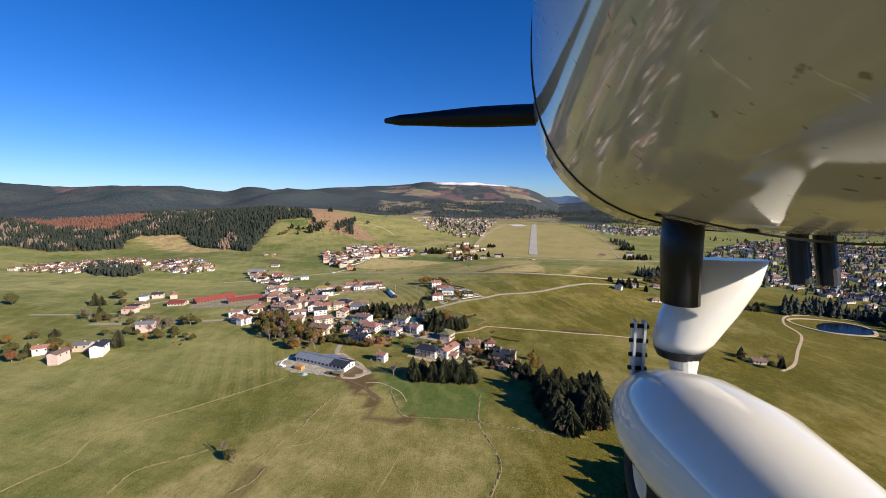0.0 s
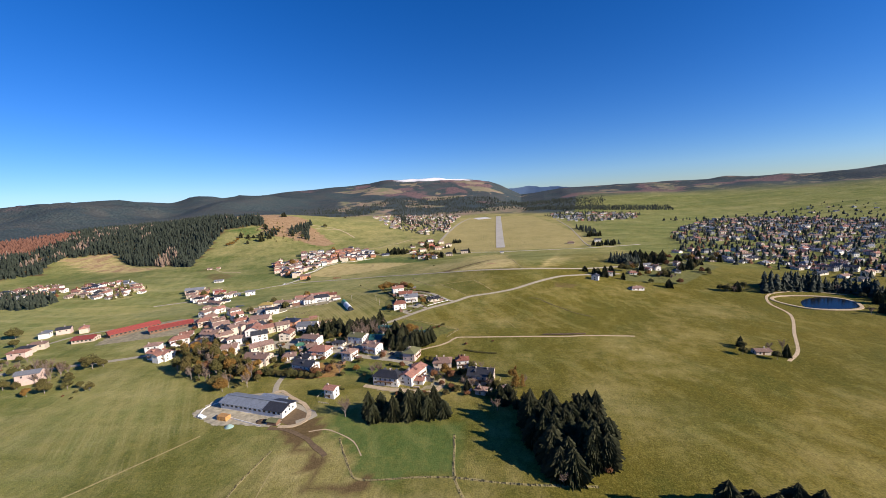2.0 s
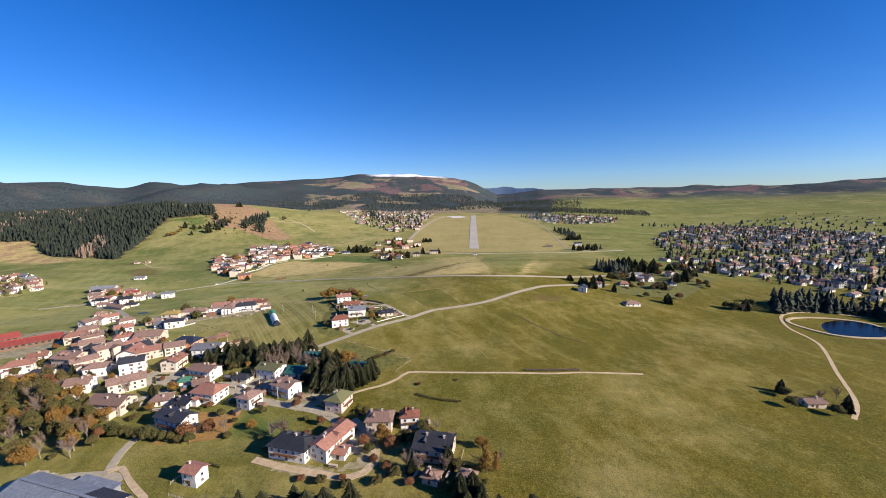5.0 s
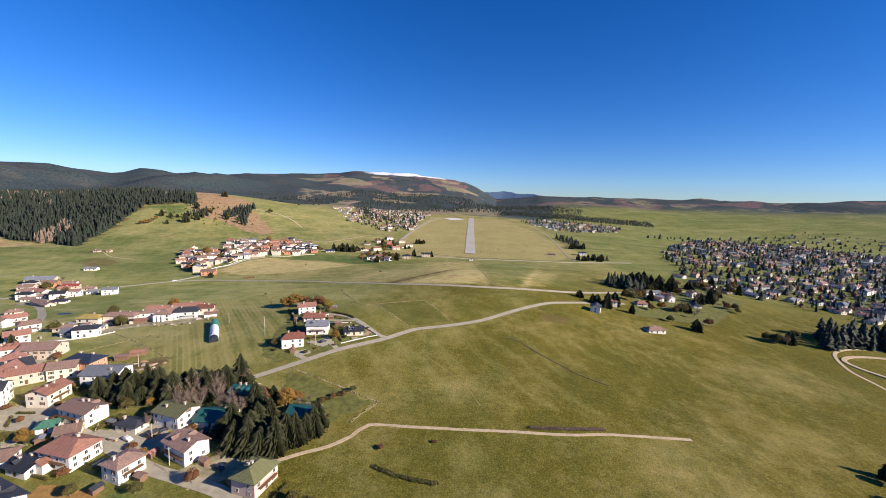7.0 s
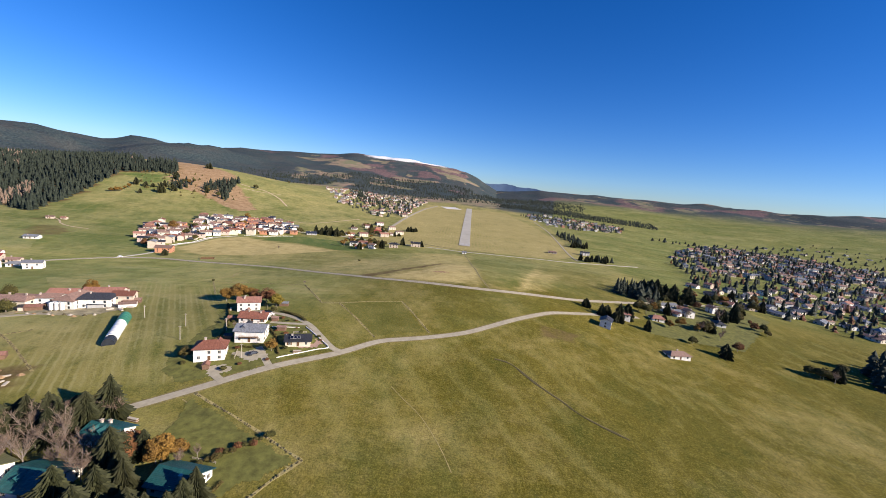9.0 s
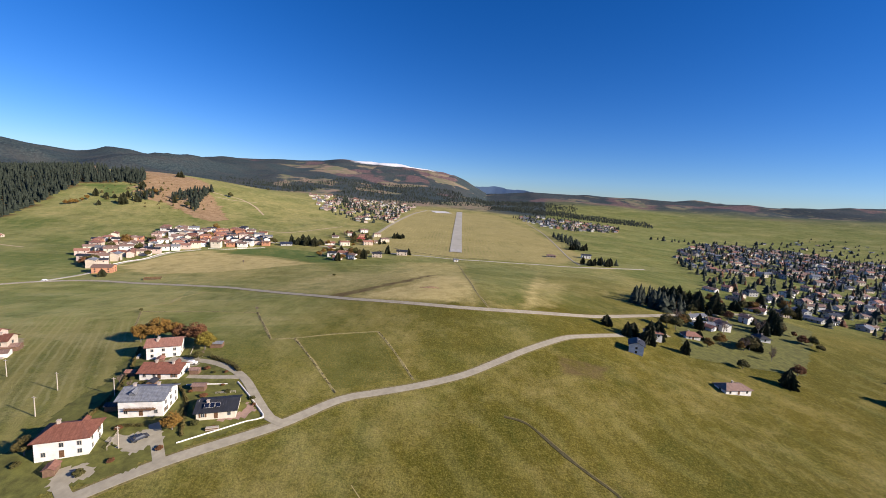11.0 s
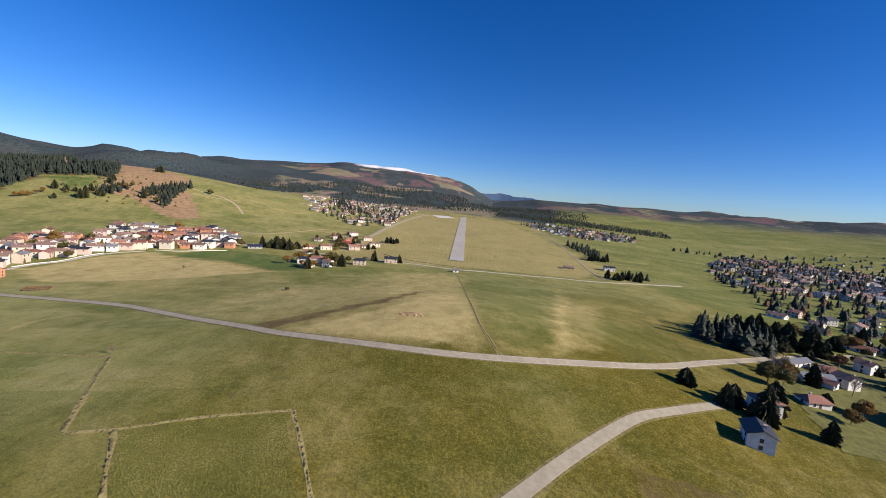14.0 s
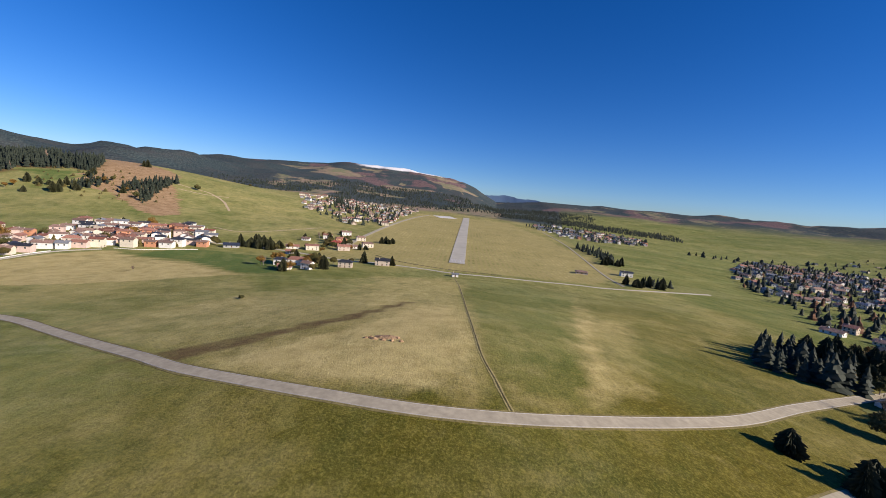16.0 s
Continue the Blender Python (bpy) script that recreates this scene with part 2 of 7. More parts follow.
    # mown strips run along the valley
    wave = n.add("ShaderNodeTexWave", Scale=0.05, Distortion=1.6, Detail=4.0)
    wave.bands_direction = "X"
    n.join(n.place((1.0, 0.05, 0.0)), wave.inputs["Vector"])
    c = n.mix(n.math("MULTIPLY", n.math("MULTIPLY", wave.outputs["Fac"], n.attribute("strips")), 0.9), c, (0.34, 0.28, 0.115))
    swath = n.add("ShaderNodeTexWave", Scale=0.034, Distortion=1.2, Detail=3.0)
    swath.bands_direction = "X"
    laid = n.add("ShaderNodeMapping", Scale=(1.0, 1.0, 0.0), Rotation=(0, 0, -0.637))
    n.join(here, laid.inputs["Vector"])
    n.join(laid.outputs[0], swath.inputs["Vector"])
    c = n.mix(n.math("MULTIPLY", n.math("MULTIPLY", swath.outputs["Fac"], n.attribute("swaths")), 0.5), c, (0.33, 0.285, 0.1))
    rows = n.add("ShaderNodeTexWave", Scale=0.11, Distortion=2.2, Detail=3.0)
    rows.bands_direction = "X"
    n.join(laid.outputs[0], rows.inputs["Vector"])
    cut = n.math("MULTIPLY", n.ramp(rows.outputs["Fac"], 0.55, 0.95), n.ramp(n.noise(0.035, 4, 0.7), 0.42, 0.62))
    c = n.mix(n.math("MULTIPLY", n.math("MULTIPLY", cut, n.attribute("swaths")), 0.42), c, (0.4, 0.36, 0.16))
    c = n.mix(n.math("MULTIPLY", n.ramp(n.attribute("dry"), 0.75, 1.0), n.math("MULTIPLY", n.ramp(drift, 0.3, 0.6), 0.75)), c, dry)
    # dry heath on the hill, bare earth
    heath = n.mix(n.ramp(middle, 0.35, 0.65), (0.27, 0.17, 0.085), (0.43, 0.29, 0.165))
    heath = n.mix(n.math("MULTIPLY", n.ramp(clump, 0.56, 0.66), 0.75), heath, (0.05, 0.05, 0.02))
    c = n.mix(n.ramp(n.math("ADD", n.attribute("heath"), n.math("MULTIPLY", n.math("SUBTRACT", n.noise(0.03, 6, 0.7), 0.5), 1.5)), 0.42, 0.6), c, heath)
    c = n.mix(n.ramp(n.math("ADD", n.attribute("earth"), n.math("MULTIPLY", n.math("SUBTRACT", middle, 0.5), 1.3)), 0.3, 0.85), c,
              n.mix(n.ramp(fine, 0.3, 0.7), (0.09, 0.062, 0.026), (0.18, 0.125, 0.055)))
    # far woods with haze painted in as blue, beech slopes, clearings and snow
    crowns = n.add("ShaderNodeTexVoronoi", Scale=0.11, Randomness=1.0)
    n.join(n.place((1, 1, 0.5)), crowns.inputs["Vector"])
    # gaps between crowns are painted darker than their tops
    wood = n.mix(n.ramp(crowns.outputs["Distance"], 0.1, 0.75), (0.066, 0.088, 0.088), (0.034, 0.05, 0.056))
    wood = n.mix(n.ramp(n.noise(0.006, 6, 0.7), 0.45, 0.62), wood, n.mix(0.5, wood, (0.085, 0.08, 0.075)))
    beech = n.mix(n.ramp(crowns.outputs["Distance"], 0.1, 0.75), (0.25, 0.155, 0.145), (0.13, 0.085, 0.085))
    beech_part = n.math("ADD", n.attribute("beech"), n.math("MULTIPLY", n.math("SUBTRACT", n.noise(0.008, 6, 0.7), 0.5), 1.5))
    wood = n.mix(n.math("MULTIPLY", n.ramp(beech_part, 0.45, 0.75), 0.85), wood, beech)
    open_part = n.math("ADD", n.attribute("clearing"), n.math("MULTIPLY", n.math("SUBTRACT", n.noise(0.005, 7, 0.75), 0.5), 1.6))
    wood = n.mix(n.ramp(open_part, 0.5, 0.62), wood, n.mix(n.ramp(broad, 0.4, 0.6), (0.17, 0.175, 0.1), (0.29, 0.21, 0.15)))
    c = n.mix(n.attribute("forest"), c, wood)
    snow = n.math("ADD", n.attribute("snow"), n.math("MULTIPLY", n.math("SUBTRACT", n.noise(0.01, 6, 0.7), 0.5), 0.8))
    c = n.mix(n.ramp(snow, 0.45, 0.7), c, (0.75, 0.74, 0.74))
    relief = n.math("ADD", n.math("MULTIPLY", n.math("ADD", fine, n.math("MULTIPLY", tussock, 0.5)), 0.4), n.math("MULTIPLY", n.math("MULTIPLY", crowns.outputs["Distance"], -3.0), n.attribute("forest")))
    n.bump(relief, 1.0, 0.9)
    return n.finish(c, 0.95, specular=0.1)


GROUND = ground_material()

# ---------------- the lie of the land ----------------
TILT = (-3.8, -17.7, 5.6)
SWELLS = [(-50, -450, 120, 13.2), (-1000, 50, 400, -27.8), (-900, -700, 120, -11.3), (300, 1000, 400, 23.2), (200, -250, 120, 12.2), (50, -700, 120, 9.5), (-750, -250, 120, 6.0), (-300, -1000, 120, -5.0), (-450, -400, 120, -5.0), (-250, -550, 120, 9.1), (-50, -250, 120, 9.2), (300, 350, 250, 10.0), (-300, 1150, 400, 15.2), (-1000, -150, 170, -12.9), (30, -360, 75, 13.0), (-92, -498, 42, 4.0)]
# skyline: degrees from the runway's axis, degrees above the level
SKYLINE = [(-180, 1.3), (-120, 1.5), (-75, 1.7), (-60, 1.88), (-56.6, 1.9), (-53.6, 2.2), (-51, 2.0), (-48, 2.15), (-44.5, 1.95), (-42, 1.6),
         (-40.3, 2.25), (-38.5, 2.2), (-36, 1.88), (-35, 2.3), (-32.5, 2.1), (-29, 2.5), (-25, 2.6), (-21, 2.65), (-16, 3.1), (-11.5, 3.12),
         (-6, 3.1), (-3.5, 2.95), (-0.3, 2.4), (1.9, 1.5), (4.2, 0.35), (6, 0.45), (8.2, 0.7), (10, 0.9), (20, 0.9), (38, 0.75), (43, 1.1), (60, 1.2), (100, 1.4), (180, 1.3)]


def step(a, b, v):
    u = np.clip((v - a) / (b - a), 0, 1)
    return u * u * (3 - 2 * u)


def land(x, y):
    """Height of the valley floor and the near hills."""
    x, y = np.asarray(x, float), np.asarray(y, float)
    r = np.hypot(x, y + 750)
    near = 1 - step(1500, 2400, r)
    h = (TILT[0] + TILT[1] * x / 1000 + TILT[2] * y / 1000) * near + 30 * (1 - near)
    for cx, cy, s, a in SWELLS:
        h = h + a * np.exp(-((x - cx) ** 2 + (y - cy) ** 2) / (2 * s * s))
    h = h + 70.2 * np.exp(-((x + 792) / 279) ** 2 / 2 - ((y - 381) / 240) ** 2 / 2)
    h = h + 24 * step(1000, 1800, r) * step(-7, -18, np.degrees(np.arctan2(x, y + 750))) * (x < 0)
    h = h + 27.8 * np.exp(-((x + 1248) / 408) ** 2 / 2 - ((y - 470) / 346) ** 2 / 2)
    return h


def level(x, y):
    return float(land(x, y))


def rough(x, y, size, seed):
    """Ridged noise over arrays."""
    out = np.zeros(x.shape)
    flat = out.ravel()
    for i, (a, b) in enumerate(zip(x.ravel(), y.ravel())):
        flat[i] = noise.fractal(Vector((a / size, b / size, seed)), 1.0, 2.0, 5)
    return out


def inside(x, y, polygon):
    hit = np.zeros(x.shape, bool)
    for (ax, ay), (bx, by) in zip(polygon, polygon[1:] + polygon[:1]):
        if ay != by:
            hit ^= ((ay > y) != (by > y)) & (x < (bx - ax) * (y - ay) / (by - ay) + ax)
    return hit


def axis(low, high, fine, far_low, far_high, middle=None):
    line = list(np.arange(low, high + 0.1, fine))
    v, gap = line[-1], fine
    while v < far_high:
        gap = min(gap * 1.07, 14 if middle and v < middle else 55)
        v += gap
        line.append(v)
    v, gap = line[0], fine
    while v > far_low:
        gap = min(gap * 1.07, 70)
        v -= gap
        line.insert(0, v)
    return np.array(line)


def part(name, data, material, parent=None, label="", at=None):
    """One mesh object under a thing or a part, from a bmesh, a mesh, or vertices and faces."""
    if isinstance(data, bmesh.types.BMesh):
        mesh = bpy.data.meshes.new(name)
        data.to_mesh(mesh)
        data.free()
    elif isinstance(data, tuple):
        mesh = bpy.data.meshes.new(name)
        mesh.from_pydata(data[0], [], data[1])
    else:
        mesh = data
    if material and not mesh.materials:
        mesh.materials.append(material)
    ob = new(name, mesh)
    ob.parent = parent
    if at is not None:
        ob.matrix_basis = at
    return tagged(ob, label)


def thing(name, m, label, category, group="", kind=""):
    ob = new(name)
    ob.matrix_basis = m
    return tagged(ob, label, category, group, kind)


FIELDS_LUSH = [
    [(-255, -78), (-277, -101), (-289, -136), (-223, -145), (-155, -184), (-128, -176), (-150, -128), (-190, -90)],
   
    [(-100, -716), (-98, -697), (-65, -711), (-23, -712), (-26, -749), (-66, -751), (-86, -724)],
    [(-420, 60), (-250, 160), (-160, 330), (-320, 380), (-420, 250)],
    [(-110, -640), (-112, -652), (-88, -660), (-86, -645)],
    [(-776, 209), (-725, 250), (-688, 207), (-702, 147)],
    [(-511, 231), (-500, 299), (-403, 204), (-424, 124)],
    [(-388, 113), (-342, 283), (-273, 469), (-210, 246), (-288, 71), (-342, 68)]]
FIELDS_DRY = [
    [(-335, -240), (-328, -205), (-330, -160), (-310, -126), (-288, -141), (-214, -160), (-150, -194), (-178, -222), (-200, -240), (-245, -268), (-284, -275)],
    [(-66, -376), (-45, -362), (-20, -325), (-4, -275), (10, -270), (16, -310), (20, -360), (8, -384), (-23, -386)],
    [(-1137, 5), (-1098, 47), (-1033, 66), (-911, -28), (-833, -64), (-740, -95), (-780, -130), (-994, -60)]]
FIELD_WIDE = [(-327, -300), (-336, -248), (-327, -206), (-322, -140), (-289, -139), (-223, -145), (-155, -184), (-94, -194), (-52, -150), (-2, -130), (16, -150), (22, -300), (24, -385), (-40, -378), (-92, -358), (-166, -325), (-246, -305), (-305, -300)]
FIELD_RANK = [(-153, -178), (-153, -138), (-124, -129), (-70, -120), (-50, -180), (-66, -299), (-84, -291)]
FIELDS_DULL = [
    [(-139, -348), (-109, -273), (-60, -150), (10, -110), (24, -345), (26, -386), (-54, -375)],
    [(22, -159), (108, -200), (61, -367), (32, -386), (27, -345)],
    [(67, -268), (123, -232), (85, -351), (54, -378)],
    [(-150, -60), (-140, 820), (160, 820), (230, 60), (160, -50)],
    [(-160, -830), (-115, -735), (-85, -725), (-60, -755), (-20, -760), (-10, -880), (-150, -900)]]
HEATH = [(-960, 520), (-800, 470), (-713, 440), (-635, 400), (-574, 298), (-527, 246), (-426, 123), (-438, 86), (-488, 102), (-534, 135), (-596, 172), (-640, 173), (-690, 215), (-729, 262), (-800, 385), (-850, 370), (-940, 420)]
RANK = [(-19, -534), (9, -576), (20, -594), (100, -584), (160, -560), (156, -404), (101, -400), (68, -417), (42, -443), (19, -468), (-5, -502)]
HILL_WOOD = [(-1750, -250), (-1300, -230), (-1145, -208), (-1119, -170), (-1058, -101), (-1119, -35), (-1140, 16), (-1093, 43), (-1028, 64), (-917, -22), (-833, -60), (-740, -84), (-662, -111), (-712, -31), (-741, 52), (-775, 120), (-803, 205), (-850, 290), (-860, 350), (-943, 420), (-1200, 520), (-1750, 560)]
KNOLL_WOOD = [(-803, 216), (-755, 250), (-711, 267), (-735, 310), (-790, 377), (-838, 357), (-850, 290)]
GREENER = [(-420, -960), (-20, -960), (-12, -695), (-100, -690), (-165, -722), (-190, -690), (-250, -650), (-340, -640), (-420, -660)]
EARTHS = [
    [(-82, -372), (-62, -350), (-34, -312), (-14, -258), (-8, -262), (-27, -318), (-54, -358), (-70, -377)],
    [(-128, -706), (-112, -700), (-98, -716), (-104, -735), (-112, -722)],
    [(-560, -200), (-540, -180), (-500, -205), (-480, -235), (-510, -250), (-545, -225)],
    [(58, -455), (61, -437), (78, -433), (94, -434), (103, -425), (89, -440), (78, -453)],
    [(-179, -563), (-174, -554), (-168, -552), (-157, -551), (-153, -564), (-161, -572)],
    [(-620, -160), (-600, -130), (-570, -140), (-585, -165)],
    [(-72, -757), (-68, -748), (-61, -749), (-63, -758)],
    [(-98, -736), (-90, -738), (-84, -752), (-68, -757), (-66, -762), (-88, -756)],
    [(-124, -800), (-112, -800), (-116, -822), (-128, -822)],
    [(-121, -717), (-105, -722), (-92, -733), (-82, -738), (-84, -744), (-98, -738), (-112, -728)]]


def build_ground():
    xs = axis(-460, 440, 6, -4700, 4700)
    ys = axis(-990, 110, 6, -4600, 4150, 950)
    gx, gy = np.meshgrid(xs, ys)
    z = land(gx, gy)
    r, az = np.hypot(gx, gy + 750), np.degrees(np.arctan2(gx, gy + 750))
    knots = np.array(SKYLINE)
    crest = np.interp(az, knots[:, 0], knots[:, 1])
    far = step(1700, 3900, r)
    peak = 95 + 4000 * np.tan(np.radians(crest))
    ridges = rough(gx, gy, 520, 3.0)
    z = z * (1 - far) + (peak + 45 * ridges * (1 - step(3500, 3900, r))) * far
    bowl = np.exp(-((r - 2500) / 450) ** 2) * (az < -18) * 70 * (0.5 + ridges) * step(-18, -30, az)
    z = z + np.maximum(bowl, 0) - 300 * step(4150, 4800, r)
    # the pond lies in a hollow
    z = z - 1.2 * np.exp(-((gx - 315) / 34) ** 4 - ((gy + 466) / 26) ** 4)
    count = len(xs)
    i, j = np.meshgrid(np.arange(count - 1), np.arange(len(ys) - 1))
    a = (j * count + i).ravel()
    faces = np.stack([a, a + 1, a + count + 1, a + count], 1)
    mesh = bpy.data.meshes.new("ground")
    mesh.from_pydata(np.stack([gx.ravel(), gy.ravel(), z.ravel()], 1).tolist(), [], faces.tolist())
    mesh.polygons.foreach_set("use_smooth", np.ones(len(faces), bool))
    mixed = rough(gx, gy, 60, 8.0)
    dry = 0.14 + 0.25 * step(-300, 200, gy) + 0.2 * mixed
    lush, earth, strips = np.zeros(gx.shape), np.zeros(gx.shape), np.zeros(gx.shape)
    for polygon, amount in zip(FIELDS_DRY, (0.85, 0.42, 0.85)):
        dry += amount * inside(gx, gy, polygon)
    for polygon in FIELDS_DULL:
        dry += 0.26 * inside(gx, gy, polygon)
    dry = dry - 0.3 * step(225, 260, gx) + 0.22 * inside(gx, gy, [(84, -244), (119, -230), (73, -361), (56, -371)])
    dry += 0.26 * inside(gx, gy, FIELD_WIDE) - 0.3 * inside(gx, gy, FIELD_RANK)
    for polygon in FIELDS_LUSH:
        lush = np.maximum(lush, (0.5 if polygon in FIELDS_LUSH[2:3] + FIELDS_LUSH[5:] else 1.0) * inside(gx, gy, polygon))
    for polygon, bare in zip(EARTHS, (0.78, 1.0, 0.6, 0.62, 0.75, 0.55, 1.0, 0.8, 0.6, 0.75)):
        earth = np.maximum(earth, bare * inside(gx, gy, polygon))
    heath = 0.82 * inside(gx, gy, HEATH) + 0.52 * inside(gx, gy, FIELDS_DRY[2])
    west, north = step(-40, -280, gx), step(-405, -320, gy)
    pale = np.maximum(west * (0.72 + 0.28 * step(-680, -480, gy)), 0.72 * north)
    pale = pale - 0.2 * step(-90, -20, gx) * (1 - step(-330, -250, gy))
    pale = np.maximum(pale, 0.42 * step(-20, -120, gx) + 0.16 * step(-560, -480, gy))
    pale = (np.maximum(pale, 0.14) + 0.22 * mixed) * (1 - 0.65 * step(50, 150, gx) * (1 - step(-300, -100, gy)))
    pale = pale + 0.22 * step(-470, -430, gy) * (1 - step(-330, -280, gy)) * step(-40, -110, gx) * step(-330, -270, gx)
    pale = pale - 0.17 * step(-300, -200, gy) * step(-150, -250, gx)
    pale = np.where(inside(gx, gy, RANK), 0.04, pale)
    earth = np.maximum(earth, 1.0 * (inside(gx, gy, HILL_WOOD) | inside(gx, gy, KNOLL_WOOD)))
    lush = np.maximum(lush, 0.2 * inside(gx, gy, GREENER))
    lush = np.maximum(lush, 0.42 * step(0, 200, gy) * (gx < -145))
    lush = np.maximum(lush, 0.56 * step(-250, -330, gx) * step(-330, -250, gy) * (1 - inside(gx, gy, FIELDS_DRY[0])))
    lush = np.maximum(lush, 0.4 * step(225, 260, gx) * step(-330, -260, gy))
    dry = dry - 0.34 * inside(gx, gy, [(26, -108), (69, -98), (111, -144), (53, -372), (33, -380), (26, -323)])
    lush = np.maximum(lush, 0.3 * inside(gx, gy, [(26, -108), (69, -98), (111, -144), (53, -372), (33, -380), (26, -323)]))
    strips += inside(gx, gy, FIELDS_DULL[3]) * 1.0
    swaths = 0.5 * inside(gx, gy, [(-255, -735), (-244, -660), (-193, -665), (-159, -729), (-183, -752)])
    swaths = swaths + inside(gx, gy, [(-165, -575), (-215, -470), (-240, -410), (-160, -425), (-128, -462), (-100, -552)])
    dry = dry - 0.6 * (lush > 0.8)
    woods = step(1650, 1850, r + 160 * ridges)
    beech = step(0.1, 0.45, rough(gx, gy, 420, 21.0)) * 0.85 * step(1900, 2500, r) * step(-24, -18, az) + 1.0 * np.exp(-((az + 28) / 3.2) ** 2 - ((r - 3450) / 330) ** 2) + 0.42 * np.exp(-((az + 9) / 7.0) ** 4) * step(2400, 2800, r)
    beech = np.maximum(beech, 1.0 * np.exp(-((az + 57) / 3.0) ** 2 - ((r - 2900) / 330) ** 2))
    clearing = 0.1 + 0.62 * step(-0.05, 0.25, rough(gx, gy, 330, 33.0)) * step(-26, -21, az) * (1 - step(4, 7, az)) * (1 - step(3300, 3700, r))
    clearing = np.maximum(clearing, 0.42 * step(-40, -46, az) * step(3250, 3500, r))
    snow = np.exp(-((az + 8.5) / 6.2) ** 4) * step(3310, 3540, r + 160 * ridges) + 0.0
    plain = (az > 12) & (az < 100)
    woods = np.where(plain, woods * step(2300, 3000, r), woods)
    clearing = np.where(plain, 0.45, clearing)
    for name, values in (("dry", dry), ("lush", lush), ("earth", earth), ("strips", strips), ("swaths", swaths), ("forest", woods), ("beech", beech),
                         ("clearing", clearing), ("snow", snow), ("pale", pale), ("heath", heath)):
        layer = mesh.attributes.new(name, "FLOAT", "POINT")
        layer.data.foreach_set("value", np.clip(values, 0, 1).ravel().astype(np.float32))
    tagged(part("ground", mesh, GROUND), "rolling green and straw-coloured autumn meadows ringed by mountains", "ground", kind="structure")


build_ground()


# ---------------- roads, tracks, runway ----------------
def curve_through(points, gap=4.0):
    p = [Vector((*q, 0)) for q in points]
    p = [p[0] * 2 - p[1]] + p + [p[-1] * 2 - p[-2]]
    out = []
    for a, b, c, d in zip(p, p[1:], p[2:], p[3:]):
        steps = max(2, int((c - b).length / gap))
        for k in range(steps):
            u = k / steps
            out.append(0.5 * ((2 * b) + (c - a) * u + (2 * a - 5 * b + 4 * c - d) * u * u + (3 * b - a - 3 * c + d) * u ** 3))
    out.append(p[-2])
    return out


def ribbon(points, width, lift=0.12, gap=4.0, wander=0.0, shift=0.0):
    line, verts, faces = curve_through(points, gap), [], []
    for k, q in enumerate(line):
        ahead = (line[min(k + 1, len(line) - 1)] - line[max(k - 1, 0)]).normalized()
        side = Vector((-ahead.y, ahead.x, 0))
        for s in (-1, 1):
            w = s * width / 2 * (1 + wander * noise.noise(Vector((q.x / 7, q.y / 7, s)))) + shift
            e = q + side * w
            top = level(e.x, e.y) + lift
            verts += [(e.x, e.y, top), (e.x + side.x * s * 0.1, e.y + side.y * s * 0.1, top - 0.5)]
        if k:
            m = 4 * k
            faces += [(m - 4, m - 2, m + 2, m), (m - 3, m - 4, m, m + 1), (m - 2, m - 1, m + 3, m + 2)]
    return verts, faces


def road(name, points, width, material, label, category="road", lift=0.12, wander=0.0):
    return tagged(part(name, ribbon(points, width, lift, wander=wander), material), label, category, kind="structure")


ROAD_MAIN = [(-116, -579), (-106, -570), (-89, -553), (-72, -535), (-49, -515), (-33, -496), (-20, -488), (-6, -480), (12, -468), (27, -454), (41, -440), (58, -424), (74, -410), (89, -401), (117, -385), (155, -366)]
ROAD_UP = [(-470, -420), (-415, -388), (-384, -355), (-356, -328), (-331, -313), (-298, -307), (-260, -313), (-220, -319), (-173, -329), (-138, -344), (-112, -356), (-82, -369), (-59, -379), (-22, -388), (14, -391), (52, -383), (100, -362), (149, -331), (208, -301), (300, -262)]
road("road", ROAD_MAIN, 3.8, LANE, "pale grey asphalt lane curving between meadows")
road("road", ROAD_UP, 4.8, ASPHALT, "grey asphalt country road with pale edge lines")
for s in (-1, 1):
    tagged(part("road_marking", ribbon(ROAD_UP, 0.1, 0.17, shift=s * 2.2), PAINT), "worn white edge line of the road", "road marking", kind="structure")
for line, wide in ((ROAD_MAIN, 3.8), (ROAD_UP, 4.8)):
    for s in (-1, 1):
        tagged(part("verge", ribbon(line, 0.9, 0.07, 2.5, 0.9, s * (wide / 2 + 0.35)), VERGE), "ragged strip of trodden earth and dry grass beside the road", "grass verge", kind="structure")
CHALK = worn("chalky_lane", (0.5, 0.46, 0.38), 0.92, 0.2, 0.4)
road("road", [(-330, -40), (-200, -35), (-114, -63), (-74, -61), (-27, -68), (6, -77), (45, -73), (84, -72), (136, -67), (175, -65), (300, -20)], 4.5, CHALK, "pale lane running past the runway's end", lift=0.2)
road("road", [(-340, -318), (-334, -300), (-331, -282), (-335, -262), (-341, -238), (-341, -220), (-336, -201), (-339, -175), (-337, -152), (-322, -128)], 4, CHALK, "village lane climbing between houses", lift=0.2)
road("road", [(-143, 60), (-147, 158), (-145, 329), (-138, 514), (-126, 683), (-100, 830)], 7, LANE, "straight pale service road beside the airfield", lift=0.35)
road("track", [(100, -584), (64, -588), (44, -592), (20, -594), (-3, -596), (-22, -597), (-38, -598), (-43, -606), (-50, -613), (-57, -617), (-74, -628)], 1.7, GRAVEL, "narrow sandy farm track across the meadow", "track", wander=0.3)
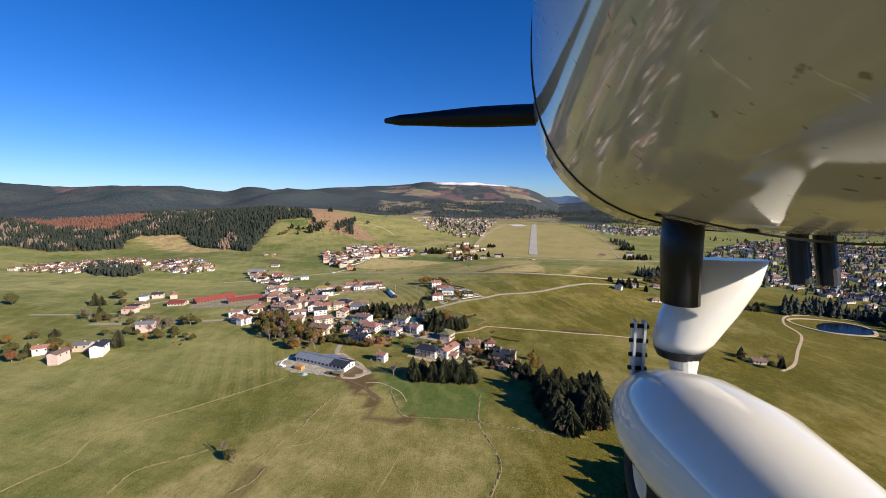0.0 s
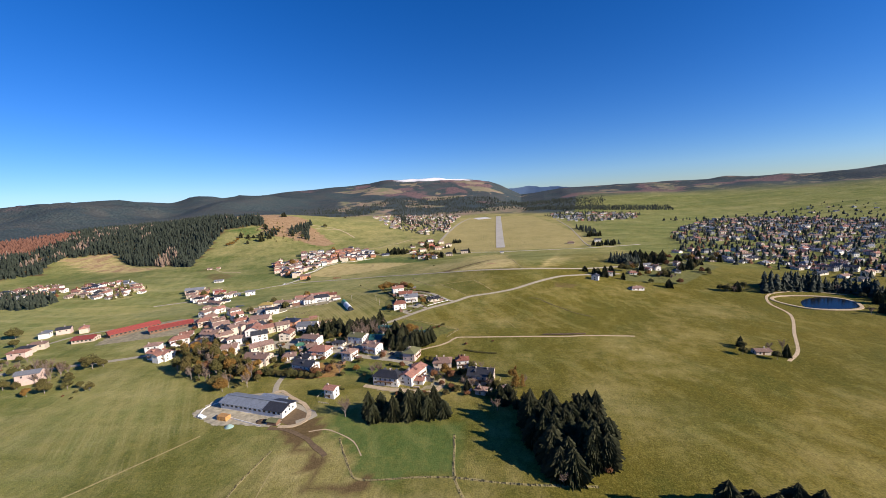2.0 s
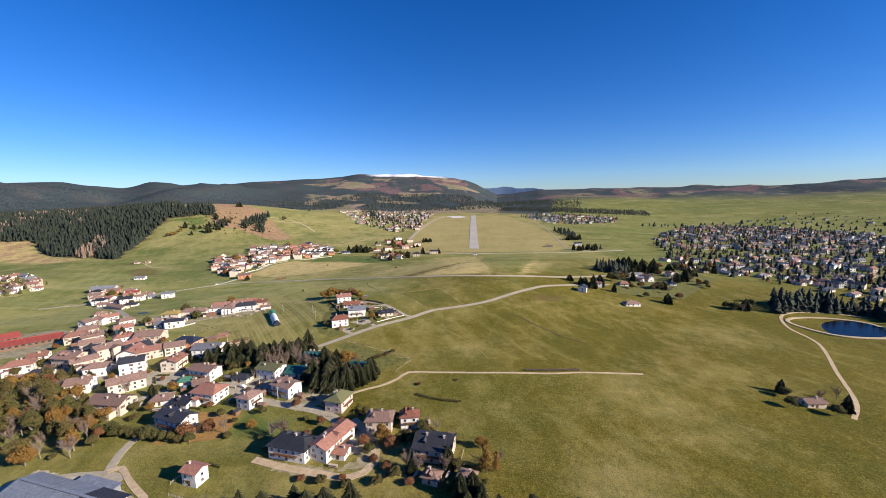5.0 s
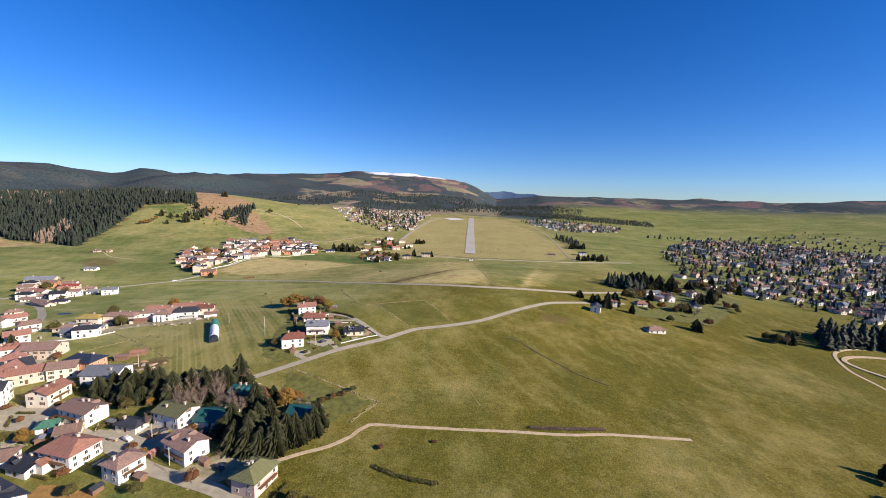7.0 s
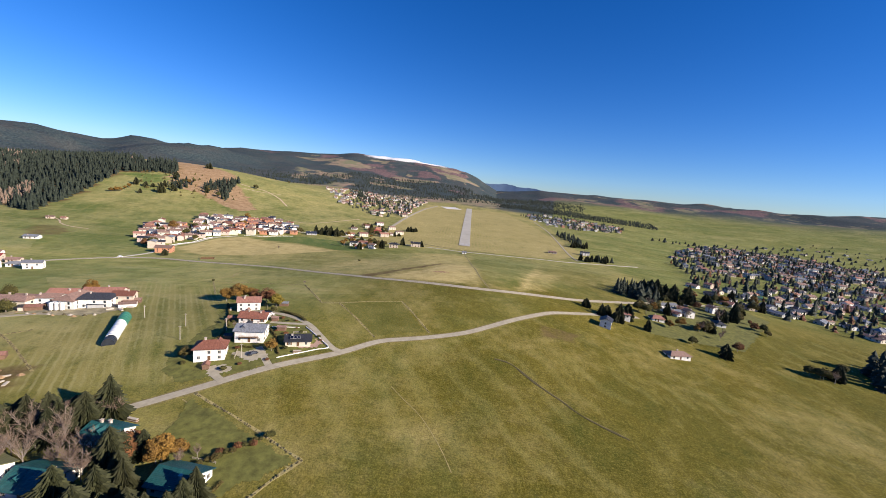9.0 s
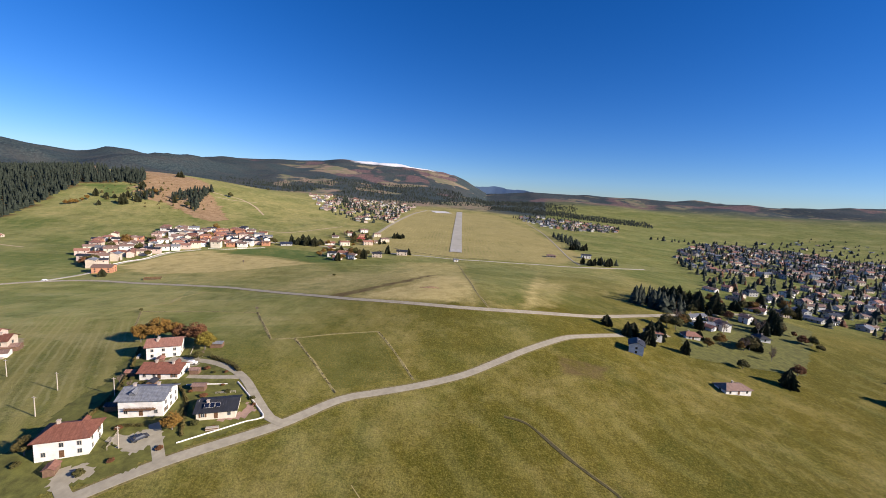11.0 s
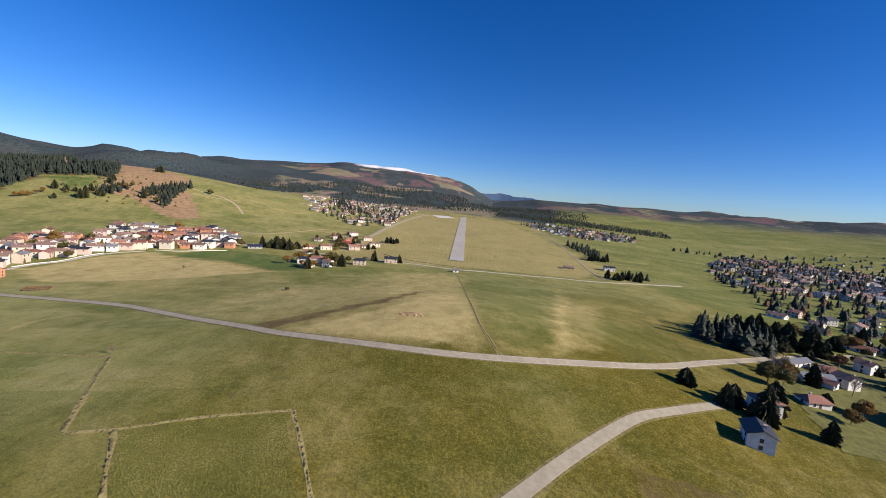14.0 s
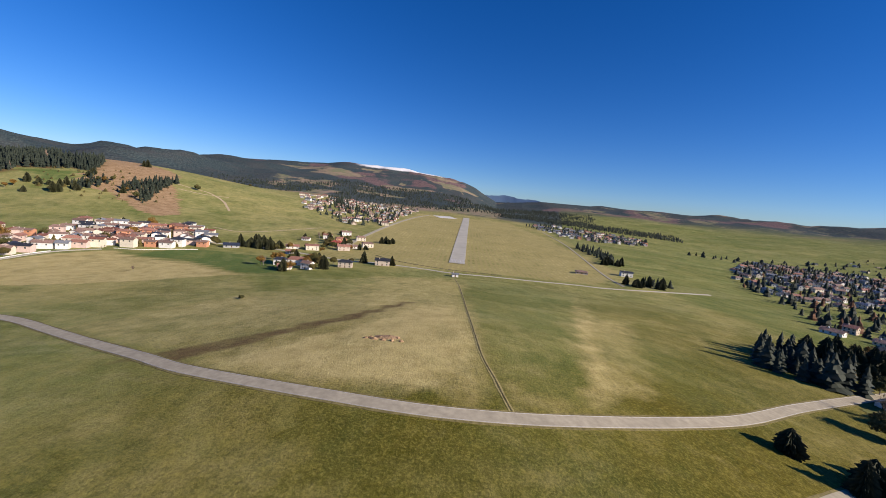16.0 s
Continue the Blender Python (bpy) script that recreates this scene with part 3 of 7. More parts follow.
road("road", [(-420, -655), (-350, -640), (-302, -628), (-271, -617), (-244, -617), (-222, -610), (-200, -604), (-176, -606), (-158, -611), (-140, -617), (-122, -624), (-107, -630), (-91, -634), (-74, -639), (-60, -650), (-50, -668)], 5, LANE, "village street of worn pale asphalt")
road("road", [(-520, -640), (-438, -618), (-437, -589), (-432, -556), (-400, -530)], 4, LANE, "pale farm lane past the long houses")
road("road", [(-158, -611), (-163, -618), (-175, -630)], 4, LANE, "short side lane of worn asphalt")
road("road", [(-242, -615), (-262, -590), (-272, -571), (-290, -529), (-308, -488), (-353, -446), (-405, -410)], 5, LANE, "village street between farmhouses and barns")
road("road", [(-276, -566), (-261, -548), (-257, -539), (-242, -522), (-231, -508), (-212, -496)], 3.2, LANE, "narrow lane to the row of houses")
road("road", [(-46, -513), (-52, -511), (-60, -503), (-71, -491), (-81, -484), (-92, -480), (-104, -479)], 3.2, LANE, "private lane to the villas", lift=0.16)
road("road", [(-73, -490), (-82, -492), (-92, -493)], 2.6, LANE, "driveway of a villa", lift=0.14)
road("road", [(-84, -520), (-79, -526), (-72, -534)], 3.0, LANE, "paved drive up to a villa", lift=0.15)
road("road", [(-94, -539), (-89, -545), (-84, -548)], 3.0, LANE, "paved drive up to a villa", lift=0.15)
road("road", [(-150, -650), (-150, -664), (-147, -675), (-140, -686), (-128, -692), (-116, -698), (-108, -704), (-116, -710)], 3.5, LANE, "farm lane round the cow barn")
road("road", [(-145, -680), (-141, -678), (-130, -686), (-120, -692), (-113, -700), (-111, -708), (-116, -713), (-124, -714)], 2.4, GRAVEL, "pale gravel track curving round the barn's end", lift=0.2, wander=0.3)
road("track", [(-129, -715), (-120, -716), (-112, -719), (-103, -724), (-95, -731), (-88, -736)], 2.6, EARTH, "churned muddy cattle track", "track", 0.1, 0.8)
road("track", [(-105, -718), (-97, -716), (-89, -719), (-78, -726), (-71, -736)], 0.6, bpy.data.materials["gravel_track"], "faint straw-coloured path along the pasture", "track", 0.06, 0.7)
road("road", [(-175, -693), (-165, -686), (-150, -683), (-135, -684)], 6, LANE, "concrete apron behind the barn", "yard", lift=0.06, wander=0.3)
road("track", [(-90, -672), (-76, -676), (-62, -679), (-48, -681), (-41, -674), (-43, -662), (-50, -652), (-57, -644)], 3.4, GRAVEL, "curving gravel drive below the row house", "track")
road("track", [(186, -620), (205, -600), (230, -560), (262, -508), (268, -470), (290, -436), (330, -424), (365, -436)], 2.2, GRAVEL, "sandy path round the pond", "track", wander=0.2)
RUNWAY_LINE = [(10, 0), (12, 200), (15, 425), (18, 640), (21, 850)]
road("runway", RUNWAY_LINE, 20, CONCRETE, "pale asphalt runway among grass", "runway", lift=0.5)
for k in range(4):
    for s in (-1, 1):
        bar = [(10 + s * (2 + 2 * k), 8), (10.3 + s * (2 + 2 * k), 24), (10.4 + s * (2 + 2 * k), 34)]
        tagged(part("runway_marking", ribbon(bar, 1.0, 0.56), PAINT), "white threshold bar on the runway", "runway marking", "threshold bars", "structure")
road("apron", [(-75, 790), (-50, 800), (-20, 812)], 70, worn("apron_concrete", (0.62, 0.6, 0.56), 0.9, 0.1, 0.1), "pale concrete aircraft apron", "apron", lift=0.6)


# ---------------- yards ----------------
def draped(polygon, cell, lift, seed):
    """A patch of ground cover cut out of a fine grid."""
    r = np.random.RandomState(seed)
    xs, ys = [p[0] for p in polygon], [p[1] for p in polygon]
    ax, ay = np.arange(min(xs), max(xs) + cell, cell), np.arange(min(ys), max(ys) + cell, cell)
    gx, gy = np.meshgrid(ax, ay)
    keep = inside(gx[:-1, :-1] + cell / 2 + rough(gx[:-1, :-1], gy[:-1, :-1], 5, seed) * 2.2, gy[:-1, :-1] + cell / 2, polygon)
    gx, gy = gx + r.uniform(-0.3, 0.3, gx.shape) * cell, gy + r.uniform(-0.3, 0.3, gy.shape) * cell
    z = land(gx, gy) + lift
    w = len(ax)
    faces = [(j * w + i, j * w + i + 1, (j + 1) * w + i + 1, (j + 1) * w + i) for j, i in zip(*np.nonzero(keep))]
    return np.stack([gx.ravel(), gy.ravel(), z.ravel()], 1).tolist(), faces


SAND = worn("sandy_yard", (0.34, 0.295, 0.18), 0.95, 0.45, 0.3)
LAWN = worn("garden_lawn", (0.14, 0.14, 0.034), 0.95, 0.45, 0.35, 0.08)
LEAFFALL = worn("fallen_leaves", (0.33, 0.19, 0.06), 0.95, 0.35, 0.6, 0.06)
YARDS = [
    ([(-142, -613), (-122, -606), (-102, -618), (-118, -629)], LANE, "worn asphalt courtyard between houses"),
    ([(-96, -630), (-80, -612), (-64, -616), (-68, -628), (-88, -638)], SAND, "sandy courtyard beside the white house"),
    ([(-206, -606), (-170, -594), (-156, -606), (-160, -616), (-198, -616)], LANE, "village square of worn asphalt"),
    ([(-285, -560), (-225, -548), (-212, -596), (-262, -608)], LANE, "paved heart of the village"),
    ([(-80, -674), (-64, -675.5), (-52, -678), (-44, -676), (-39, -668), (-45, -657), (-56, -644), (-52, -658), (-47, -670), (-58, -682), (-80, -678)], SAND, "sandy yard behind the chalets"),
    ([(-184, -703), (-178, -686), (-172, -680), (-141, -686), (-128, -690), (-124, -700), (-124, -713), (-134, -714), (-147, -712), (-163, -713)], worn("yard_concrete", (0.42, 0.375, 0.27), 0.9, 0.45, 0.35), "pale worn concrete farmyard round the barn"),
    ([(-125, -693), (-118, -696), (-112, -704), (-114, -711), (-121, -713), (-126, -710)], EARTH, "trodden bare earth at the barn's end"),
    ([(-400, -535), (-350, -512), (-300, -525), (-302, -575), (-370, -592)], SAND, "pale yard round the red barns"),
    ([(-272, -500), (-252, -476), (-200, -454), (-184, -468), (-184, -486), (-192, -497), (-214, -500), (-227, -499), (-228, -513), (-234, -525), (-256, -524)], SAND, "pale gravel yards along the row of houses"),
    ([(-436, -392), (-395, -374), (-362, -424), (-392, -432)], SAND, "gravel yard of the roadside hamlet"),
    ([(-112, -545), (-118, -500), (-132, -465), (-100, -468), (-72, -494), (-54, -512), (-80, -540), (-98, -552)], LAWN, "mown lawns of the villa gardens"),
    ([(-112, -484), (-108, -477), (-96, -477), (-94, -484), (-104, -487)], LANE, "paved forecourt of the villa"),
    ([(-64, -505), (-58, -508), (-60, -513), (-66, -516), (-70, -514), (-62, -510)], worn("pink_pavers", (0.36, 0.24, 0.19), 0.9, 0.2, 0.8), "pink paved terrace round the villa"),
    ([(-96, -541), (-90, -537), (-84, -540), (-90, -547)], LANE, "paved drive of the villa"),
    ([(-92, -528), (-82, -522), (-76, -526), (-82, -533)], LANE, "paved drive beside the villa"),
    ([(-140, -664), (-134, -640), (-112, -642), (-112, -660)], LEAFFALL, "lawn covered with fallen russet leaves"),
    ([(-200, -648), (-186, -632), (-178, -646), (-188, -662)], LEAFFALL, "grass covered with fallen yellow leaves"),
    ([(150, -400), (180, -320), (300, -260), (310, -300), (220, -400)], LAWN, "gardens between the lane's houses"),
    ([(-62, -604), (-46, -590), (-40, -582), (-66, -570), (-88, -560), (-84, -580)], LAWN, "rough garden plot behind the villas")]
for k, (polygon, cover, label) in enumerate(YARDS):
    tagged(part("yard", draped(polygon, 1.0, 0.06 + 0.006 * k, k), cover), label, "yard", kind="structure")


# ---------------- pond ----------------
def pond():
    ring = [(315 + 33 * math.cos(a) * (1 + 0.08 * math.sin(3 * a)), -466 + 25 * math.sin(a) * (1 + 0.1 * math.cos(2 * a))) for a in np.linspace(0, 2 * math.pi, 64, endpoint=False)]
    z = level(315, -466) - 0.6
    tagged(part("water", ([(x, y, z) for x, y in ring], [tuple(range(64))]), WATER), "dark still pond reflecting the trees", "water", kind="structure")
    loop = ring + ring[:1]
    tagged(part("bank", ribbon([(315 + (x - 315) * 1.08, -466 + (y + 466) * 1.1) for x, y in loop[::4] + loop[:1]], 3.0, 0.25), GRAVEL), "pale gravel bank round the pond", "bank", kind="structure")


pond()


# ---------------- dry-stone field walls and the ditch ----------------
def stone_strip(points, width, height, gap=0.9):
    verts, faces = [], []
    for q in curve_through(points, gap):
        if random.random() < 0.18:
            continue
        w, l, h = width * random.uniform(0.5, 1.4), gap * random.uniform(0.4, 1.1), height * random.uniform(0.3, 1.3)
        x, y = q.x + random.uniform(-0.25, 0.25), q.y + random.uniform(-0.25, 0.25)
        a, z, m = random.uniform(0, 3.14), level(x, y) - 0.2, len(verts)
        for dz, k in ((0, 1.0), (h * 0.7, 0.85), (h + 0.2, 0.4)):
            verts += [(x + k * w * math.cos(a + b), y + k * l * math.sin(a + b), z + dz) for b in (0.6, 2.4, 3.9, 5.3)]
        for layer in (0, 4):
            faces += [(m + layer + b, m + layer + (b + 1) % 4, m + layer + 4 + (b + 1) % 4, m + layer + 4 + b) for b in range(4)]
        faces.append((m + 8, m + 9, m + 10, m + 11))
    return verts, faces


FIELD_WALLS = [
    [(-108, -407), (-90, -435), (-79, -452)], [(-79, -452), (-69, -449), (-53, -441), (-31, -434)], [(-31, -434), (-18, -457), (-8, -476)],
    [(-69, -449), (-49, -475), (-36, -492)], [(-181, -404), (-152, -404), (-121, -406), (-108, -407)], [(-181, -404), (-165, -427), (-155, -442)],
    [(-175, -830), (-177, -816), (-167, -807), (-155, -796)],
    [(-138, -803), (-128, -798), (-123, -785), (-120, -770), (-120, -754), (-117, -733)], [(-86, -724), (-73, -745), (-66, -751), (-41, -749), (-26, -749)],
    [(-29, -721), (-26, -751), (-17, -768), (-12, -783), (-15, -801)], [(-38, -581), (-43, -590), (-46, -597)], [(-38, -581), (-62, -569), (-89, -557)],
    [(-224, -516), (-190, -534), (-157, -554)], [(-26, -749), (0, -752), (30, -752)], [(-119, -803), (-119, -812), (-124, -820)], [(-196, -520), (-206, -532), (-216, -548)]]
for k, line in enumerate(FIELD_WALLS):
    low = (0.22, 0.22) if k in (1, 4, 5) else (0.34, 0.38)
    tagged(part("field_wall", stone_strip(line, *low), STONE), "low tumbled dry-stone wall with straw-coloured grass between meadows", "stone wall", "field walls", "stuff")
    tagged(part("verge", ribbon(line, 1.1, 0.06, wander=0.9), worn("straw_verge", (0.35, 0.29, 0.12), 0.95, 0.35, 0.8, 0.05) if k == 0 else bpy.data.materials["straw_verge"]), "strip of dry straw-coloured grass", "grass verge", kind="structure")
DITCH = [(8, -100), (14, -148), (18, -218), (20, -282), (23, -346), (27, -371), (30, -386)]
road("track", [(226, 600), (223, 360), (211, 172), (199, 30), (196, -40)], 3.0, LANE, "narrow lane along the airfield's edge", "track", 0.3)
RANKSOIL = worn("wet_ditch_bed", (0.08, 0.068, 0.028), 0.9, 0.4, 1.5, 0.05)
STRAW = bpy.data.materials["straw_verge"]
DITCHES = [(DITCH, 0.4, "dark wet ditch between straw-coloured banks"), ([(-90, 0), (-60, -28), (0, -52), (60, -55)], 2.4, "dark ditch below the runway's end"),
           ([(28, -492), (36, -494), (43, -503), (49, -511), (57, -520), (64, -529), (80, -540)], 1.1, "dark narrow ditch winding through the pasture")]
for line, wide, label in DITCHES:
    tagged(part("ditch", ribbon(line, wide, 0.1, 1.2, 1.1), RANKSOIL), label, "ditch", kind="structure")
    for s in (-1, 1) if wide != 1.1 else (1,):
        tagged(part("verge", ribbon(line, 0.5, 0.07, 1.2, 1.4, s * (wide / 2 + 0.25)), STRAW if wide != 1.1 else VERGE), "rough straw-coloured bank of a ditch", "grass verge", kind="structure")
for line, wide in [([(-19, -533), (-12, -541), (-4, -550), (4, -564), (9, -576)], 0.28), ([(-179, -381), (-184, -366), (-177, -346)], 1.6), ([(-189, -390), (-179, -381)], 1.6), ([(-554, -168), (-530, -180), (-497, -184)], 2.2),
                   ([(-550, 281), (-520, 283), (-496, 291), (-466, 312)], 3.0), ([(-600, -135), (-575, -150), (-554, -168)], 2.0), ([(-224, -850), (-219, -828), (-214, -817), (-221, -803), (-219, -792), (-206, -777), (-192, -761), (-182, -748), (-170, -732), (-163, -722)], 0.9), ([(-123, -789), (-106, -779), (-108, -758), (-110, -741)], 0.5),
                   ([(-60, -781), (-61, -796), (-62, -807)], 0.5), ([(-579, 313), (-545, 310), (-504, 307), (-452, 270), (-402, 208)], 4.0), ([(-342, 68), (-288, 71), (-230, 200)], 2.6), ([(-91, -561), (-75, -569), (-57, -578), (-39, -585)], 0.4)]:
    road("track", line, wide, GRAVEL if wide > 1.8 else STRAW, "faint trodden track through the meadow", "track", 0.06, 0.6)

# ridges far beyond the pass, aerial haze painted in as pale blue
haze_blue = worn("distant_ridge", (0.2, 0.3, 0.46), 0.95, 0.15, 0.004)
verts, faces = [], []
for k in range(61):
    a = radians(-4 + 18 * k / 60)
    h = 95 + 4780 * math.tan(radians(-0.6 + 1.9 * math.sin(math.pi * k / 60) ** 0.4 + 0.3 * noise.fractal(Vector((k / 7, 2.0, 0)), 1.0, 2.0, 5)))
    verts += [(4780 * math.sin(a), 4780 * math.cos(a) - 750, -300), (4700 * math.sin(a), 4700 * math.cos(a) - 750, h)]
    if k:
        faces.append((2 * k - 2, 2 * k, 2 * k + 1, 2 * k - 1))
tagged(part("backdrop", (verts, faces), haze_blue), "mountain ridge far beyond the pass, coloured haze blue", "mountain ridge", kind="structure")

# ---------------- where the houses stand: x, y, turn, length, width, storeys, roof, wall ----------------
VILLAGE_STREET = [
    (-268, -629, -12, 20.1, 9, 2, "red", "white"),
    (-276, -600, 34, 14.0, 9, 2, "red", "white"),
    (-256, -606, 14, 10.6, 9, 1, "slate", "white"),
    (-253, -589, -7, 16.4, 13, 2, "brown", "beige"),
    (-323, -504, 81, 18.2, 9, 2, "brown", "white"),
    (-292, -549, 43, 13.1, 10, 2, "red", "beige"),
    (-298, -534, 48, 13.5, 9, 2, "brown", "beige"),
    (-318, -494, 61, 11.7, 9, 2, "red", "white"),
    (-237, -581, 62, 13.9, 11, 3, "brown", "beige"),
    (-221, -576, 60, 13.5, 12, 2, "slate", "white"),
    (-202, -601, 31, 12.1, 10, 3, "slate", "white"),
    (-190, -619, 41, 16.6, 10, 2, "brown", "cream"),
    (-180, -639, -4, 18.3, 10, 2, "brown", "beige"),
    (-239, -595, 52, 12.8, 9, 2, "brown", "beige"),
]
VILLAGE_HEART = [
    (-181, -595, 6, 9.2, 12, 2, "red", "cream"),
    (-154, -606, -13, 15.0, 9, 2, "brown", "white"),
    (-150, -616, 32, 7.2, 7, 1, "brown", "cream"),
    (-161, -614, 32, 6.1, 6, 1, "green", "white"),
    (-137, -628, -9, 13.8, 11, 2, "red", "white"),
    (-113, -633, -16, 8.2, 9, 2, "brown", "white"),
    (-99, -622, -24, 12.7, 9, 2, "brown", "white"),
    (-116, -604, -15, 13.4, 10, 2, "olive", "white"),
    (-130, -610, -9, 9.7, 6, 1, "slate", "cream"),
    (-67, -634, -13, 9.1, 11, 2, "olive", "pink"),
    (-193, -566, -2, 14.8, 10, 2, "blue", "orange"),
    (-171, -577, 8, 16.2, 12, 2, "grey", "white"),
    (-218, -582, 106, 16.9, 12, 2, "red", "white"),
    (-230, -553, 14, 16.9, 12, 2, "brown", "beige"),
    (-230, -572, 103, 14.6, 10, 2, "red", "cream"),
    (-138, -651, -18, 16.9, 9, 2, "slate", "white"),
]
VILLAGE_EDGE = [
    (-60, -664, 70, 19, 8.5, 2, "red", "white"),
    (-75, -668, -12, 17, 10, 2, "slate", "white"),
    (-43, -650, 2, 11.5, 9, 2, "brown", "beige"),
    (-17, -667, -9, 15, 12, 2, "slate", "beige"),
    (-4, -682, -17, 6.0, 5, 1, "brown", "pink"),
    (-106, -684, -14, 6.8, 5.6, 2, "red", "white"),
    (-55, -669, -10, 6.0, 6, 1, "red", "white"),
    (-17, -682, -19, 6.0, 5, 1, "brown", "beige"),
    (-66, -596, -5, 12.0, 10, 1, "teal", "white"),
    (-100, -602, -0, 13.0, 11, 1, "teal", "white"),
    (-99, -583, -7, 11.0, 9, 1, "teal", "white"),
]
FOUR_VILLAS = [
    (-114, -474, 25, 12.0, 9, 2, "red", "white"),
    (-101, -492, 10, 13.5, 9, 1, "rust", "white"),
    (-69, -511, 19, 11.5, 9, 1, "slate", "cream"),
    (-99, -532, 22, 12.0, 9, 2, "rust", "white"),
    (-91, -513, 12, 13, 10, 2, "grey", "white"),
]
HAMLET_ROW = [
    (-257, -497, 8, 16, 10, 2, "yellow", "cream"),
    (-240, -491, 8, 23, 10, 2, "brown", "cream"),
    (-227, -483, 24, 11, 9, 2, "brown", "white"),
    (-213, -481, 98, 19, 13, 2, "brown", "white"),
    (-201, -479, 20, 17, 12, 2, "slate", "white"),
    (-209, -466, 22, 22, 12, 2, "red", "pink"),
    (-193, -470, 22, 12, 9, 2, "rust", "beige"),
    (-228, -472, 20, 16, 10, 2, "red", "white"),
    (-244, -478, 14, 15, 9, 1, "brown", "pink"),
    (-220, -463, 24, 13, 8, 1, "brown", "beige"),
    (-236, -522, 27, 14, 9, 2, "slate", "white"),
    (-247, -519, 18, 13, 10, 1, "grey", "white"),
    (-243, -510, 16, 15, 7, 1, "grey", "beige"),
    (-262, -511, 14, 12, 8, 1, "brown", "beige"),
]
HAMLET_FARM = [
    (-433, -378, -5, 26.8, 10, 1, "red", "white"),
    (-399, -397, 24, 12.6, 9, 1, "brown", "white"),
    (-362, -421, 19, 12.4, 9, 1, "slate", "white"),
    (-404, -377, 32, 10.7, 8, 2, "red", "cream"),
    (-375, -377, 34, 9.6, 8, 1, "grey", "white"),
    (-370, -429, -22, 32.0, 9, 1, "brown", "beige"),
    (-320, -495, 68, 12.2, 9, 1, "red", "white"),
    (-357, -462, 39, 10.9, 8, 1, "brown", "cream"),
    (-472, -338, 20, 30, 15, 2, "grey", "beige"), (-446, -352, 28, 14, 11, 2, "brown", "orange"), (-424, -352, 24, 13, 10, 2, "brown", "white"),
    (-450, -372, 20, 15, 11, 2, "brown", "beige"), (-430, -392, 30, 12, 10, 2, "brown", "white"), (-415, -404, 20, 13, 10, 2, "slate", "white"),
    (-386, -400, 28, 13, 10, 2, "slate", "white"), (-380, -389, 24, 10, 8, 2, "brown", "white"), (-352, -381, 30, 14, 9, 2, "grey", "white"),
    (-410, -364, 26, 15, 9, 2, "crimson", "beige"), (-392, -362, 20, 11, 8, 1, "brown", "beige"), (-465, -356, 25, 12, 9, 2, "slate", "white"), (-402, -412, 20, 12, 8, 1, "brown", "white"),
]
RUNWAY_HAMLET = [
    (-189, -13, 60, 25.8, 10, 1, "red", "white"),
    (-138, -120, 30, 24, 10, 2, "red", "white"),
    (-166, -11, 68, 20.0, 9, 2, "red", "cream"),
    (-159, 79, 68, 23.4, 9, 3, "red", "orange"),
    (-134, 11, 63, 23.1, 9, 2, "red", "beige"),
    (-115, 59, 60, 27.4, 9, 2, "brown", "cream"),
    (-95, -110, 20, 17.5, 9, 2, "slate", "beige"),
    (-67, -72, 20, 21, 11, 2, "slate", "beige"),
    (-173, 152, 66, 30.2, 9, 2, "brown", "white"),
    (-174, -52, 54, 14.3, 8, 1, "red", "white"),
    (-139, 114, 56, 19.0, 8, 2, "brown", "cream"),
    (-136, -150, 40, 15, 9, 1, "red", "white"),
    (-120, -140, -30, 12, 9, 2, "brown", "white"),
    (-150, -128, 20, 14, 9, 2, "slate", "white"),
    (-152, 40, 15, 18, 10, 2, "crimson", "orange"),
    (-128, 40, 50, 13, 9, 1, "brown", "white"),
    (-184, 96, 30, 16, 9, 2, "red", "white"),
    (-202, 60, 10, 14, 9, 1, "brown", "white"),
    (168, 26, -25, 21.1, 9, 1, "brown", "beige"),
    (231, 45, -9, 20.2, 9, 2, "slate", "white"),
]
EAST_LANE = [
    (214, -276, 5, 19.4, 10, 1, "grey", "white"),
    (200, -335, -59, 11.5, 8, 1, "red", "white"),
    (213, -333, -81, 9.0, 9, 2, "brown", "white"),
    (234, -344, -94, 10.6, 9, 1, "slate", "white"),
    (309, -204, -28, 14.7, 9, 1, "slate", "grey"),
    (391, -167, -23, 15.7, 10, 1, "green", "white"),
    (252, -303, -70, 8.9, 9, 2, "brown", "white"),
    (203, -312, 23, 25.7, 7, 1, "grey", "white"),
    (400, -197, -2, 22.9, 9, 2, "brown", "white"),
    (114, -408, -23, 8.6, 11, 2, "slate", "white"),
    (137, -380, -7, 10.3, 9, 2, "red", "white"),
    (199, -331, -4, 17.2, 9, 1, "grey", "white"),
    (176, -608, 3, 11, 7, 1, "brown", "beige"),
    (152, -435, 10, 16.3, 9, 1, "brown", "white"),
    (217, -316, -19, 8.9, 9, 1, "red", "white"),
    (172, -362, -1, 11.0, 9, 1, "red", "white"),
]

